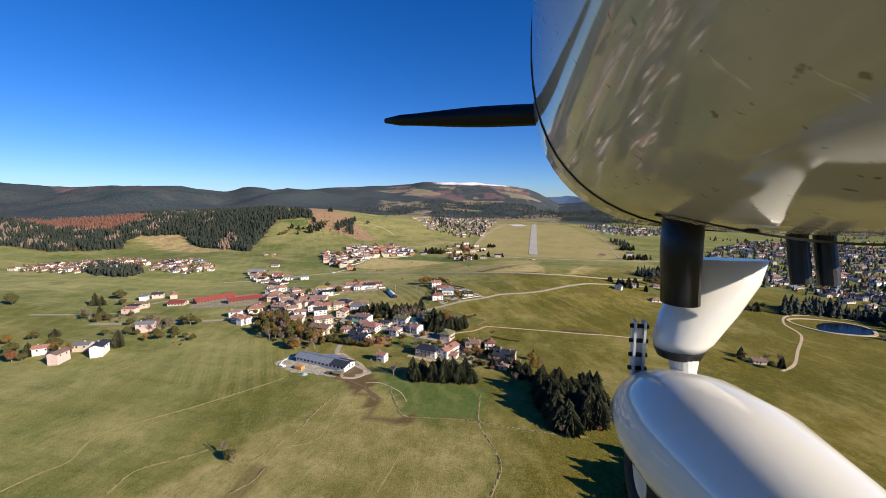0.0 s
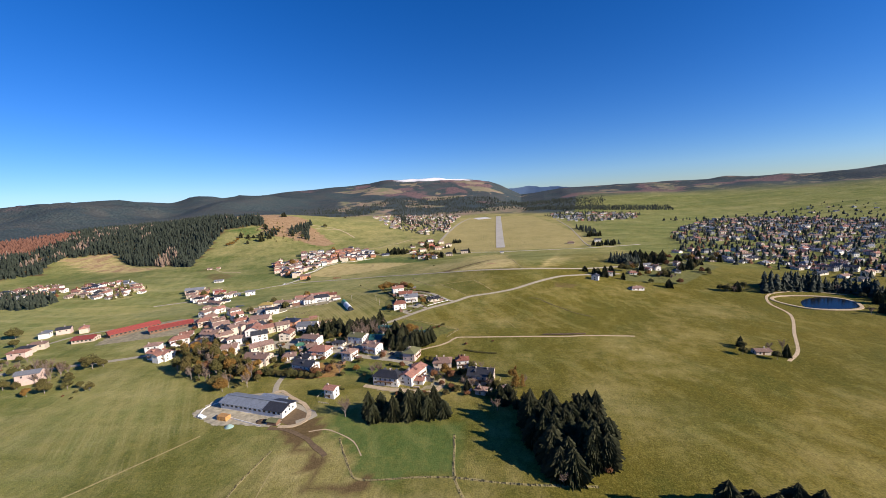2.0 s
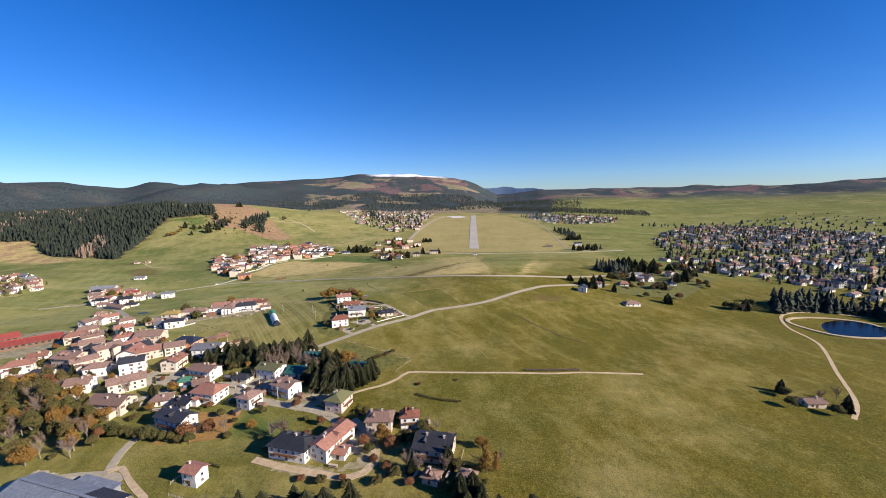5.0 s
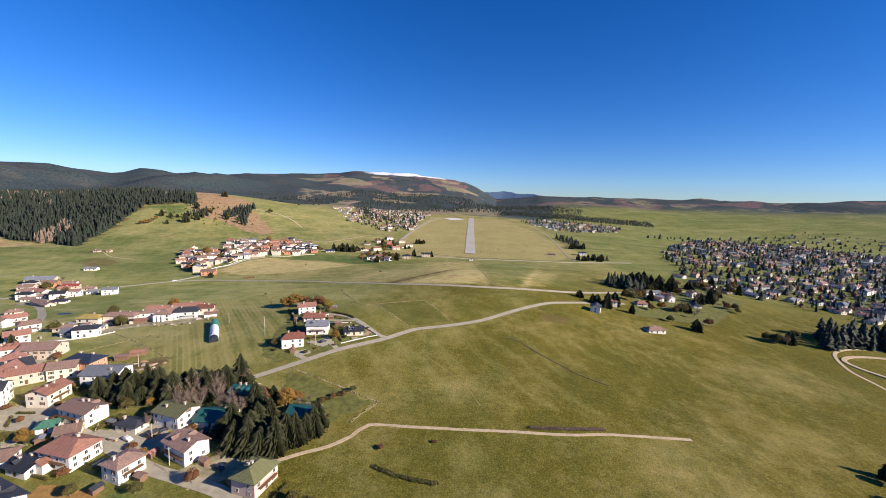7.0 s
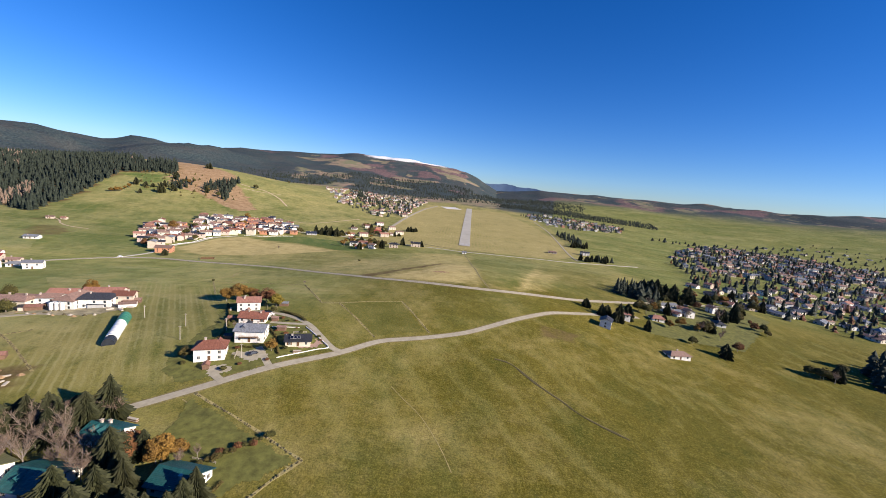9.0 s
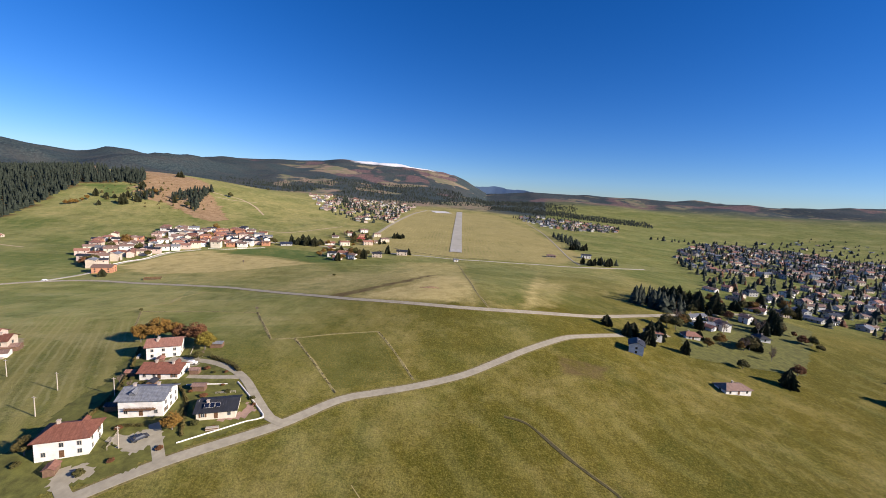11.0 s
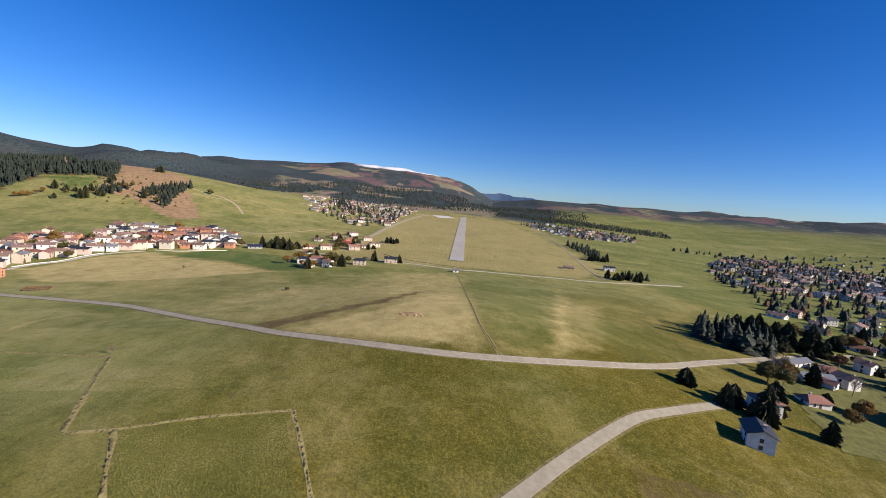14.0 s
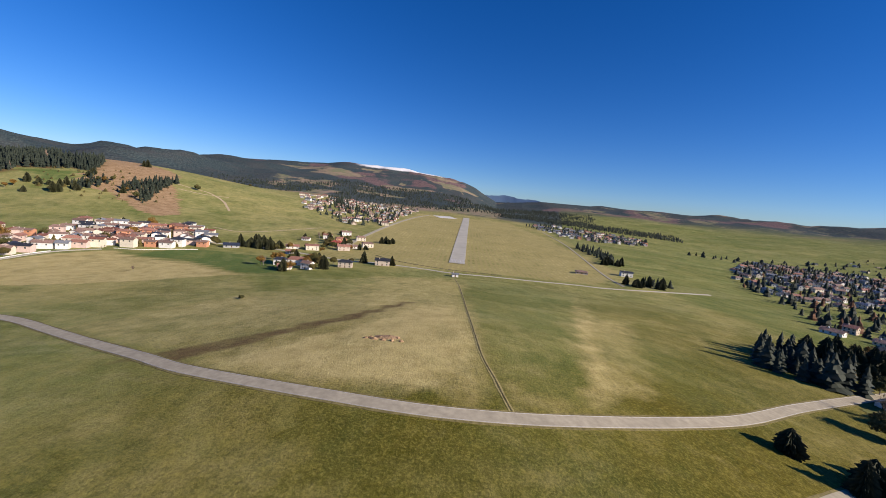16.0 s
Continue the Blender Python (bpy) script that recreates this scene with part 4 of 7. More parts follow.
VILLAGE_MORE = [
    (-262, -566, 40, 13, 10, 2, "brown", "beige"), (-248, -556, 45, 12, 9, 2, "red", "white"), (-276, -552, 50, 12, 9, 2, "brown", "cream"), (-268, -534, 48, 11, 9, 2, "red", "white"),
    (-286, -512, 55, 11, 9, 2, "brown", "white"), (-214, -622, 20, 11, 9, 2, "brown", "white"), (-208, -580, 40, 14, 10, 2, "red", "beige"), (-196, -574, 30, 11, 9, 2, "brown", "cream"),
    (-250, -576, 35, 12, 9, 2, "slate", "white"), (-222, -604, 25, 11, 8, 2, "brown", "white"), (-212, -634, 5, 10, 8, 1, "brown", "beige"), (-160, -632, 20, 9, 8, 1, "brown", "white"),
    (-146, -634, -10, 9, 8, 1, "slate", "white"), (-30, -648, 8, 8, 6, 2, "rust", "white"), (-286, -580, 30, 10, 8, 1, "red", "white")]


# ---------------- trees ----------------
def tube(bm, a, b, ra, rb, sides=6):
    a, b = Vector(a), Vector(b)
    turn = (b - a).to_track_quat("Z", "Y").to_matrix()
    rings = []
    for c, r in ((a, ra), (b, rb)):
        rings.append([bm.verts.new(c + turn @ Vector((r * math.cos(k * 6.283 / sides), r * math.sin(k * 6.283 / sides), 0))) for k in range(sides)])
    for k in range(sides):
        bm.faces.new((rings[0][k], rings[0][(k + 1) % sides], rings[1][(k + 1) % sides], rings[1][k]))
    bm.faces.new(rings[1])


def spruce_crown(rng, height, radius, tiers, sprays, start=0.05):
    """Tiers of drooping sprays, each a bent blade with a ragged tip, round an uneven, full outline."""
    verts, faces = [], []
    bulge, side = rng.uniform(2.0, 3.3), rng.uniform(0, 6.28)
    for k in range(tiers):
        u = k / (tiers - 1)
        z = height * (start + (1 - start) * u * 0.97)
        reach = radius * (1 - u ** bulge) ** 0.9 * rng.uniform(0.72, 1.15) + 0.1 * radius * (1 - u * 0.8)
        count = max(4, int(sprays * (1 - 0.5 * u)))
        turn = rng.uniform(0, 6.28)
        for s in range(count):
            a = turn + s * 6.283 / count + rng.uniform(-0.3, 0.3)
            r, w = reach * rng.uniform(0.62, 1.15) * (1 + 0.16 * math.cos(a - side + 3 * u)), reach * 4.6 / count * rng.uniform(0.6, 1.1)
            c, d, m = math.cos(a), math.sin(a), len(verts)
            drop, lift = 0.3 * r * rng.uniform(0.4, 1.5), height / tiers * rng.uniform(0.4, 1.0)
            verts += [(0, 0, z + lift), (c * r * 0.55 - d * w * 0.5, d * r * 0.55 + c * w * 0.5, z - drop * 0.45), (c * r * 0.6, d * r * 0.6, z + lift * 0.3),
                      (c * r * 0.55 + d * w * 0.5, d * r * 0.55 - c * w * 0.5, z - drop * 0.45), (c * r * 0.93 - d * w * 0.2, d * r * 0.93 + c * w * 0.2, z - drop),
                      (c * r, d * r, z - drop * 0.8), (c * r * 0.9 + d * w * 0.25, d * r * 0.9 - c * w * 0.25, z - drop * 1.1)]
            faces += [(m, m + 1, m + 2), (m, m + 2, m + 3), (m + 1, m + 4, m + 5, m + 2), (m + 2, m + 5, m + 6, m + 3)]
    return verts, faces


def leaf_crown(rng, lobes, tufts, size):
    """Small bent tufts scattered over and through several lobes."""
    verts, faces = [], []
    for cx, cy, cz, rx, rz in lobes:
        for _ in range(tufts):
            v = Vector((rng.gauss(0, 1), rng.gauss(0, 1), rng.gauss(0, 1))).normalized() * rng.uniform(0.6, 1.08)
            c = Vector((cx + v.x * rx, cy + v.y * rx, cz + v.z * rz))
            a = Vector((rng.gauss(0, 1), rng.gauss(0, 1), rng.gauss(0, 0.6))).normalized()
            b = a.cross(v + Vector((0.01, 0.02, 0.03))).normalized()
            s, m = size * rng.uniform(0.6, 1.4), len(verts)
            verts += [tuple(c + a * s), tuple(c + b * s * 0.7), tuple(c - a * s * 0.8), tuple(c - b * s * 0.8), tuple(c + v * s * 0.5)]
            faces += [(m, m + 1, m + 4), (m + 1, m + 2, m + 4), (m + 2, m + 3, m + 4), (m + 3, m, m + 4)]
    return verts, faces


def spruce(rng, height, radius):
    root = thing("spruce_tree", Matrix(), "tall dark green spruce tree with drooping boughs", "tree", "spruces")
    bm = bmesh.new()
    tube(bm, (0, 0, -0.6), (0, 0, height * 0.95), height * 0.018, 0.03)
    part("trunk", bm, BARK, root)
    part("crown", spruce_crown(rng, height, radius * 1.16, 42, 30), NEEDLES, root)
    return root


def broadleaf(rng, height, spread, leaves, label, tufts=300, size=0.37, name="broadleaf_tree"):
    root = thing(name, Matrix(), label, "tree", "broadleaved trees")
    bm = bmesh.new()
    fork = height * 0.32
    tube(bm, (0, 0, -0.5), (0, 0, fork), height * 0.028, height * 0.018)
    lobes = [(0, 0, height * 0.72, spread * 0.6, height * 0.27)]
    for k in range(7):
        a, r = k * 0.9 + rng.uniform(-0.3, 0.3), spread * rng.uniform(0.4, 0.62)
        z = height * rng.uniform(0.42, 0.7)
        lobes.append((r * math.cos(a), r * math.sin(a), z, spread * rng.uniform(0.32, 0.45), height * rng.uniform(0.14, 0.2)))
        tube(bm, (0, 0, fork * rng.uniform(0.7, 1)), lobes[-1][:3], height * 0.012, 0.04, 5)
    part("trunk", bm, GREYBARK, root)
    part("crown", leaf_crown(rng, lobes, tufts, size), leaves, root)
    return root


def bare_tree(rng, height, spread):
    root = thing("bare_tree", Matrix(), "leafless grey-brown tree with fine branches", "tree", "bare trees")
    bm, twigs = bmesh.new(), bmesh.new()
    tube(bm, (0, 0, -0.5), (0, 0, height * 0.5), height * 0.022, height * 0.012)
    for k in range(16):
        a, z = rng.uniform(0, 6.28), height * rng.uniform(0.18, 0.5)
        tip = Vector((math.cos(a) * spread * rng.uniform(0.4, 0.8), math.sin(a) * spread * rng.uniform(0.4, 0.8), height * rng.uniform(0.6, 0.95)))
        tube(bm, (0, 0, z), tip, height * 0.007, 0.03, 4)
        for _ in range(22):
            u = rng.uniform(0.3, 1)
            s = Vector((0, 0, z)).lerp(tip, u)
            tube(twigs, s, s + Vector((rng.gauss(0, 0.7), rng.gauss(0, 0.7), rng.uniform(0.4, 1.6))), 0.05, 0.015, 3)
    part("trunk", bm, GREYBARK, root)
    part("crown", twigs, TWIGS, root)
    return root


def larch(rng, height, radius):
    root = thing("larch_tree", Matrix(), "golden yellow larch tree in autumn colour", "tree", "larches")
    bm = bmesh.new()
    tube(bm, (0, 0, -0.5), (0, 0, height * 0.95), height * 0.016, 0.03)
    part("trunk", bm, BARK, root)
    lobes = [(rng.gauss(0, 0.5), rng.gauss(0, 0.5), height * u, radius * (1.05 - u), height * 0.09) for u in (0.18, 0.28, 0.38, 0.48, 0.58, 0.68, 0.78, 0.88, 0.95)]
    part("crown", leaf_crown(rng, lobes, 150, 0.32), GOLD, root)
    return root


def pine(rng, height):
    root = thing("pine_tree", Matrix(), "tall bare-stemmed pine with a small dark crown", "tree", "pines")
    bm = bmesh.new()
    tube(bm, (0, 0, -0.5), (0.3, 0, height), 0.22, 0.1)
    part("trunk", bm, GREYBARK, root)
    lobes = [(0.3 + rng.gauss(0, 0.6), rng.gauss(0, 0.6), height * u, 1.9 * w, 0.9) for u, w in ((0.62, 0.8), (0.72, 1.1), (0.82, 1.0), (0.92, 0.8), (1.0, 0.5))]
    part("crown", leaf_crown(rng, lobes, 150, 0.35), NEEDLES, root)
    return root


rng = random.Random(5)
KINDS = {
    "spruce": [spruce(rng, 15.0, 4.0), spruce(rng, 12.5, 4.2), spruce(rng, 16.5, 4.0), spruce(rng, 10.5, 4.2), spruce(rng, 13.5, 3.4), spruce(rng, 9.0, 3.6)],
    "gold": [broadleaf(rng, 10, 5.0, GOLD, "broad tree with golden orange autumn leaves"), broadleaf(rng, 9, 4.4, GOLD, "rounded tree with yellow autumn leaves")],
    "russet": [broadleaf(rng, 9.5, 5.0, RUSSET, "broad tree with russet red autumn leaves"), broadleaf(rng, 8, 4.0, RUSSET, "low tree with reddish brown autumn leaves")],
    "olive": [broadleaf(rng, 10, 5.0, OLIVE, "leafy tree turning from green to brown"), broadleaf(rng, 8, 4.2, OLIVE, "dense olive green tree")],
    "tall_olive": [broadleaf(rng, 13, 3.7, OLIVE, "tall dark green tree with browning leaves", 260), broadleaf(rng, 11, 3.1, OLIVE, "slender dark green tree", 240)],
    "lime": [broadleaf(rng, 8.5, 4.2, LIME, "rounded tree with yellow-green leaves")],
    "tall_gold": [broadleaf(rng, 12.5, 3.4, GOLD, "tall tree with golden brown leaves", 250)],
    "bare": [bare_tree(rng, 11, 5), bare_tree(rng, 9, 4)],
    "larch": [larch(rng, 14, 3.2)], "pine": [pine(rng, 11)],
    "shrub": [broadleaf(rng, 2.6, 2.2, OLIVE, "low dark rounded garden shrub", 130, 0.22, "shrub"), broadleaf(rng, 2.2, 1.9, RUSSET, "low reddish garden shrub", 130, 0.2, "shrub")]}
USED = set()


def plant(kind, x, y, size=None):
    """Sets one tree of that kind on the ground; the first of each shape is the shape itself."""
    shape = rng.choice(KINDS[kind])
    size = size or rng.uniform(0.8, 1.2)
    m = Matrix.Translation((x, y, level(x, y) - 0.05)) @ Matrix.Rotation(rng.uniform(0, 6.28), 4, "Z") @ Matrix.Diagonal((size * rng.uniform(0.9, 1.1), size * rng.uniform(0.9, 1.1), size, 1))
    if shape.name in USED:
        made = copy_thing(shape, m)
        made.matrix_basis = m
    else:
        USED.add(shape.name)
        shape.matrix_basis = m


def scatter(polygon, gap, seed, most=400):
    """Random places inside a polygon, at least a gap apart."""
    r, out = random.Random(seed), []
    xs, ys = [p[0] for p in polygon], [p[1] for p in polygon]
    for _ in range(most * 12):
        x, y = r.uniform(min(xs), max(xs)), r.uniform(min(ys), max(ys))
        if inside(np.array([x]), np.array([y]), polygon)[0] and all((x - a) ** 2 + (y - b) ** 2 > gap * gap for a, b in out):
            out.append((x, y))
            if len(out) >= most:
                break
    return out


# spruce rows and woods near the village
for x, y in [(-76, -705), (-70, -703), (-65, -706), (-59, -703), (-54, -706), (-49, -704), (-44, -706), (-36, -704), (-73, -708), (-62, -708), (-41, -702)]:
    plant("spruce", x, y, rng.uniform(0.85, 1.1))
for x, y in scatter([(13, -744), (20, -749), (38, -740), (43, -722), (42, -708), (29, -703), (10, -708), (5, -718)], 3.7, 3, 84):
    plant("spruce", x, y, rng.uniform(0.85, 1.25))
for k, (x, y) in enumerate([(-6, -690), (-2, -688), (1, -692), (3, -697), (6, -700), (8, -706), (11, -711), (-4, -694), (10, -702)]):
    plant("spruce", x, y, rng.uniform(0.5, 0.8))
for k, (x, y) in enumerate([(13, -703), (18, -705), (22, -702), (16, -699), (25, -704), (10, -698), (28, -700), (20, -708), (-10, -697), (-8, -700), (36, -744), (42, -738), (24, -750)]):
    plant(("bare", "shrub", "bare")[k % 3], x, y, rng.uniform(0.45, 0.7) if k % 3 != 1 else 1.2)
for x, y, size in [(17, -701, 1.0), (32, -699, 0.8), (35, -701, 0.7)]:
    plant("pine", x, y, size)
for x, y, kind, size in [(-47, -664, "russet", 0.75), (-44, -668, "olive", 0.5), (-33, -661, "olive", 0.55), (-28, -660, "gold", 0.5), (-27, -676, "bare", 0.7), (-22, -678, "bare", 0.8), (-12, -677, "bare", 0.8), (-8, -676, "olive", 0.6), (-35, -676, "shrub", 1.3), (-31, -680, "shrub", 1.4), (-25, -684, "shrub", 1.2), (-12, -686, "shrub", 1.3),
                         (-37, -684, "shrub", 1.2), (-58, -684, "shrub", 1.2), (-66, -683, "shrub", 1.0), (-48, -686, "shrub", 1.2), (-20, -655, "shrub", 1.3), (-24, -651, "olive", 0.5), (-36, -644, "shrub", 1.3), (-47, -641, "shrub", 1.2), (-52, -640, "olive", 0.45), (-10, -662, "bare", 0.7), (8, -673, "bare", 0.6), (-54, -667, "shrub", 0.9)]:
    plant(kind, x, y, size)
for k, (x, y) in enumerate([(-128, -158), (-132, -162), (-144, -146), (-112, -150), (-108, -134), (-160, -140), (-126, -126), (-144, -108), (-160, 22), (-140, 58), (-118, 28), (-192, 84), (-194, 108), (-210, 76), (-156, 104)]):
    plant(("gold", "spruce", "olive", "olive", "spruce", "bare")[k % 6], x, y, rng.uniform(0.6, 1.0))
plant("bare", -84, -659, 1.0), plant("bare", -88, -661, 0.8), plant("bare", -112, -656, 0.8)
for k, (x, y) in enumerate([(-319, -639), (-326, -637), (-331, -635), (-325, -657), (-330, -660), (-336, -666), (-340, -674), (-350, -675), (-360, -676), (-272, -606), (-368, -680)]):
    plant(("olive", "olive", "olive", "bare", "bare", "bare", "olive", "olive", "bare", "olive", "olive")[k], x, y, rng.uniform(0.55, 0.85))
for x, y in scatter([(44, -788), (60, -768), (86, -756), (110, -771), (100, -802), (52, -806)], 5.0, 4, 34):
    plant("spruce", x, y, rng.uniform(1.0, 1.4))
for x, y in [(-162, -591), (-156, -590), (-150, -592), (-146, -594), (-141, -592), (-135, -590), (-130, -588), (-127, -591), (-123, -585), (-118, -583), (-114, -584), (-110, -579), (-122, -578), (-108, -580), (-116, -576), (-138, -585), (-159, -586), (-153, -586), (-147, -588), (-143, -586), (-132, -584), (-128, -582), (-120, -588), (-165, -588), (-113, -588), (-106, -574)]:
    plant("spruce", x, y, rng.uniform(0.75, 1.0))
for x, y in [(-85, -611), (-80, -613), (-77, -609), (-75, -614), (-70, -614), (-68, -611), (-72, -607), (-66, -613), (-81, -606), (-90, -608), (-88, -594), (-58, -606), (-92, -610), (-84, -617), (-78, -618), (-73, -619), (-68, -618), (-63, -612), (-60, -609), (-87, -591), (-82, -598), (-78, -601), (-58, -601)]:
    plant("spruce", x, y, rng.uniform(0.7, 0.95))
for x, y, kind, size in [(-112, -573, "gold", 0.7), (-86, -589, "russet", 0.75), (-78, -590, "gold", 0.8), (-114, -591, "bare", 0.9), (-94, -592, "bare", 0.9), (-118, -594, "bare", 0.8), (-104, -576, "bare", 1.0), (-100, -590, "bare", 0.8),
                         (3, -677, "larch", 1.0), (7, -676, "larch", 0.6), (-40, -660, "gold", 0.8), (-36, -664, "russet", 0.7), (-22, -656, "olive", 0.6), (-90, -705, "bare", 1.2), (-120, -655, "russet", 0.8), (-127, -660, "russet", 0.9),
                         (-162, -622, "gold", 0.6), (-170, -622, "olive", 0.5), (-186, -624, "bare", 0.7), (-176, -648, "gold", 0.75), (-168, -640, "olive", 0.6), (-160, -640, "gold", 0.5), (-266, -620, "olive", 0.8), (-242, -598, "gold", 0.8),
                         (-139, -801, "olive", 0.7), (-144, -799, "bare", 0.7), (-135, -803, "bare", 0.6), (17, -752, "bare", 0.6), (-110, -404, "bare", 0.35), (-181, -404, "olive", 0.3), (-224, -206, "bare", 0.5), (-102, -277, "shrub", 0.8),
                         (274, -341, "olive", 0.8), (-163, -139, "gold", 1.0), (-135, -96, "olive", 0.9), (-140, -92, "gold", 0.7), (-10, -606, "shrub", 0.6), (-30, -612, "shrub", 0.8), (-59, -580, "shrub", 1.0), (-55, -578, "shrub", 0.9), (-63, -583, "shrub", 0.8)]:
    plant(kind, x, y, size)
for k, (x, y) in enumerate(scatter([(-245, -645), (-250, -625), (-233, -615), (-205, -632), (-185, -642), (-161, -664), (-170, -676), (-180, -680), (-212, -667)], 4.6, 8, 82)):
    plant(("tall_olive", "olive", "tall_gold", "bare", "tall_olive", "shrub", "tall_olive", "russet", "bare", "tall_olive", "gold")[k % 11], x, y, rng.uniform(0.65, 1.15))
for k, x in enumerate(range(-172, -122, 4)):
    plant("olive", x, -657 - 0.12 * (x + 172) + rng.uniform(-1, 1), rng.uniform(0.5, 0.7))
for x, y, kind, size in [(-137, -459, "gold", 1.0), (-131, -456, "gold", 1.1), (-125, -454, "gold", 0.95), (-119, -457, "russet", 0.85), (-112, -458, "russet", 1.0), (-107, -461, "russet", 0.85), (-101, -468, "lime", 1.0), (-135, -453, "gold", 0.9), (-97, -476, "bare", 0.35), (-97, -479, "olive", 0.5)]:
    plant(kind, x, y, size)
for x, y in [(-88, -487), (-84, -489), (-80, -488), (-92, -489), (-76, -497), (-72, -501), (-62, -503), (-60, -506), (-78, -505), (-84, -503), (-66, -519), (-72, -519), (-92, -524), (-105, -520), (-110, -530), (-88, -541), (-84, -536), (-106, -540), (-75, -530), (-104, -500), (-110, -497), (-114, -492)]:
    plant("shrub", x, y, rng.uniform(0.4, 0.8))
plant("gold", -77, -522, 0.62), plant("olive", -108, -536, 0.6), plant("bare", -112, -500, 0.4), plant("bare", -106, -503, 0.35)
# trees among the houses and by the pond
for k, (x, y) in enumerate([(195, -264), (201, -266), (206, -272), (212, -278), (219, -282), (208, -262), (214, -268), (220, -274), (226, -280), (230, -272), (238, -284), (198, -272), (224, -266), (243, -276)]):
    plant("spruce", x, y, rng.uniform(0.9, 1.2))
for k, (x, y) in enumerate(scatter([(160, -420), (170, -330), (230, -250), (300, -230), (290, -330), (200, -420)], 11, 12, 34)):
    plant(("spruce", "spruce", "olive", "gold", "bare", "russet")[k % 6], x, y, rng.uniform(0.55, 0.95))
for k, (x, y) in enumerate([(250, -428), (256, -432), (262, -427), (246, -424), (307, -414), (312, -418), (330, -506), (345, -500), (356, -488), (365, -470), (368, -450), (360, -430), (372, -440), (378, -460), (350, -510)]):
    plant(("olive", "bare", "spruce", "olive", "spruce")[k % 5], x, y, rng.uniform(0.7, 1.0))
for x, y, kind, size in [(164, -346, "olive", 1.1), (169, -349, "olive", 1.2), (180, -330, "bare", 1.0), (186, -332, "olive", 0.9), (242, -250, "olive", 1.1), (260, -241, "gold", 1.0), (237, -283, "olive", 1.2), (242, -288, "spruce", 0.9), (239, -301, "russet", 1.0), (295, -251, "gold", 1.1),
                         (343, -228, "gold", 1.2), (282, -295, "olive", 1.2), (288, -290, "bare", 1.0), (287, -250, "olive", 1.0), (208, -369, "olive", 1.1), (214, -366, "spruce", 0.9), (202, -372, "bare", 1.0), (240, -333, "bare", 1.2), (246, -330, "spruce", 1.0), (259, -324, "spruce", 1.1), (265, -322, "olive", 1.0),
                         (270, -352, "olive", 0.6), (252, -428, "olive", 0.9), (276, -414, "olive", 1.0), (320, -262, "olive", 1.1), (332, -258, "spruce", 1.0), (300, -270, "olive", 1.0), (310, -240, "spruce", 1.0), (270, -262, "spruce", 1.0), (226, -256, "olive", 1.1)]:
    plant(kind, x, y, size)
for k, (x, y) in enumerate([(168, -600), (184, -603), (190, -612), (162, -612), (180, -618), (195, -600), (170, -595)]):
    plant(("olive", "bare", "spruce", "olive")[k % 4], x, y, rng.uniform(0.5, 0.8))
for x, y in [(118, -385), (124, -381), (130, -390), (110, -372), (150, -395), (140, -380)]:
    plant("spruce", x, y, rng.uniform(0.6, 1.0))
for x, y in [(237, 137), (245, 140), (252, 130), (260, 138), (230, 128), (214, -29), (222, -24), (232, -18), (242, -26), (250, -12), (206, -18), (-96, 111), (-101, 116), (-92, 120), (-106, 108)]:
    plant("spruce", x, y, rng.uniform(0.8, 1.1))
for x, y in scatter([(-245, -40), (-236, -5), (-200, -22), (-196, -44)], 7, 6, 18):
    plant("spruce", x, y, rng.uniform(0.9, 1.2))
for x, y, kind in [(-709, 82, "gold"), (-704, 88, "gold"), (-700, 94, "gold"), (-702, 107, "gold"), (-705, 122, "gold"), (-713, 149, "spruce"), (-689, 147, "spruce"), (-676, 151, "spruce"), (-663, 100, "spruce"), (-638, 121, "spruce"), (-634, 126, "spruce"),
                   (-659, 152, "spruce"), (-661, 166, "spruce"), (-632, 152, "spruce"), (-626, 150, "spruce"), (-635, 177, "spruce"), (-687, 232, "spruce"), (-654, 217, "olive"), (-646, 222, "gold"), (-638, 215, "gold"), (-641, 233, "olive"), (-575, 180, "spruce"),
                   (-580, 195, "gold"), (-586, 205, "olive"), (-720, 400, "spruce"), (-715, 405, "spruce"), (-531, 308, "olive"), (-526, 306, "olive"), (-551, 545, "olive"), (-540, 168, "olive"), (-700, 255, "spruce"), (-692, 250, "spruce"), (-650, 205, "spruce")]:
    plant(kind, x, y)
for x, y in [(-120, -588), (-122, -596), (-111, -597), (-106, -592), (-110, -586), (-90, -590), (-97, -597), (-116, -600), (-103, -596), (-126, -592), (-92, -599)]:
    plant("bare", x, y, rng.uniform(0.8, 1.15))
for k, (x, y) in enumerate([(-150, -104), (-128, -90), (-190, -18), (-176, -2), (-158, 6), (-150, 66), (-128, 20), (-120, 66), (-98, -78), (-160, 84), (-182, 150), (-140, -70), (-168, -60), (-88, -66)]):
    plant(("olive", "spruce", "gold", "olive")[k % 4], x, y, rng.uniform(0.6, 0.9))
for k, (x, y) in enumerate([(-196, -40), (-150, -20), (-164, 30), (-130, -84), (-122, -96), (-158, -92), (-170, -100), (-112, 36), (-148, 44), (-176, 66), (-92, -50), (-60, -52), (-58, -66), (-190, 120), (-160, 130)]):
    plant(("olive", "gold", "spruce", "olive", "russet")[k % 5], x, y, rng.uniform(0.5, 0.85))
for x, y, kind, size in [(-87, -591, "russet", 0.85), (-88, -587, "russet", 0.9), (-83, -588, "spruce", 0.7), (-77, -589, "gold", 0.95), (-73, -587, "gold", 0.7), (-71, -590, "bare", 0.6), (-110, -576, "gold", 0.75), (-68, -586, "bare", 0.5)]:
    plant(kind, x, y, size)
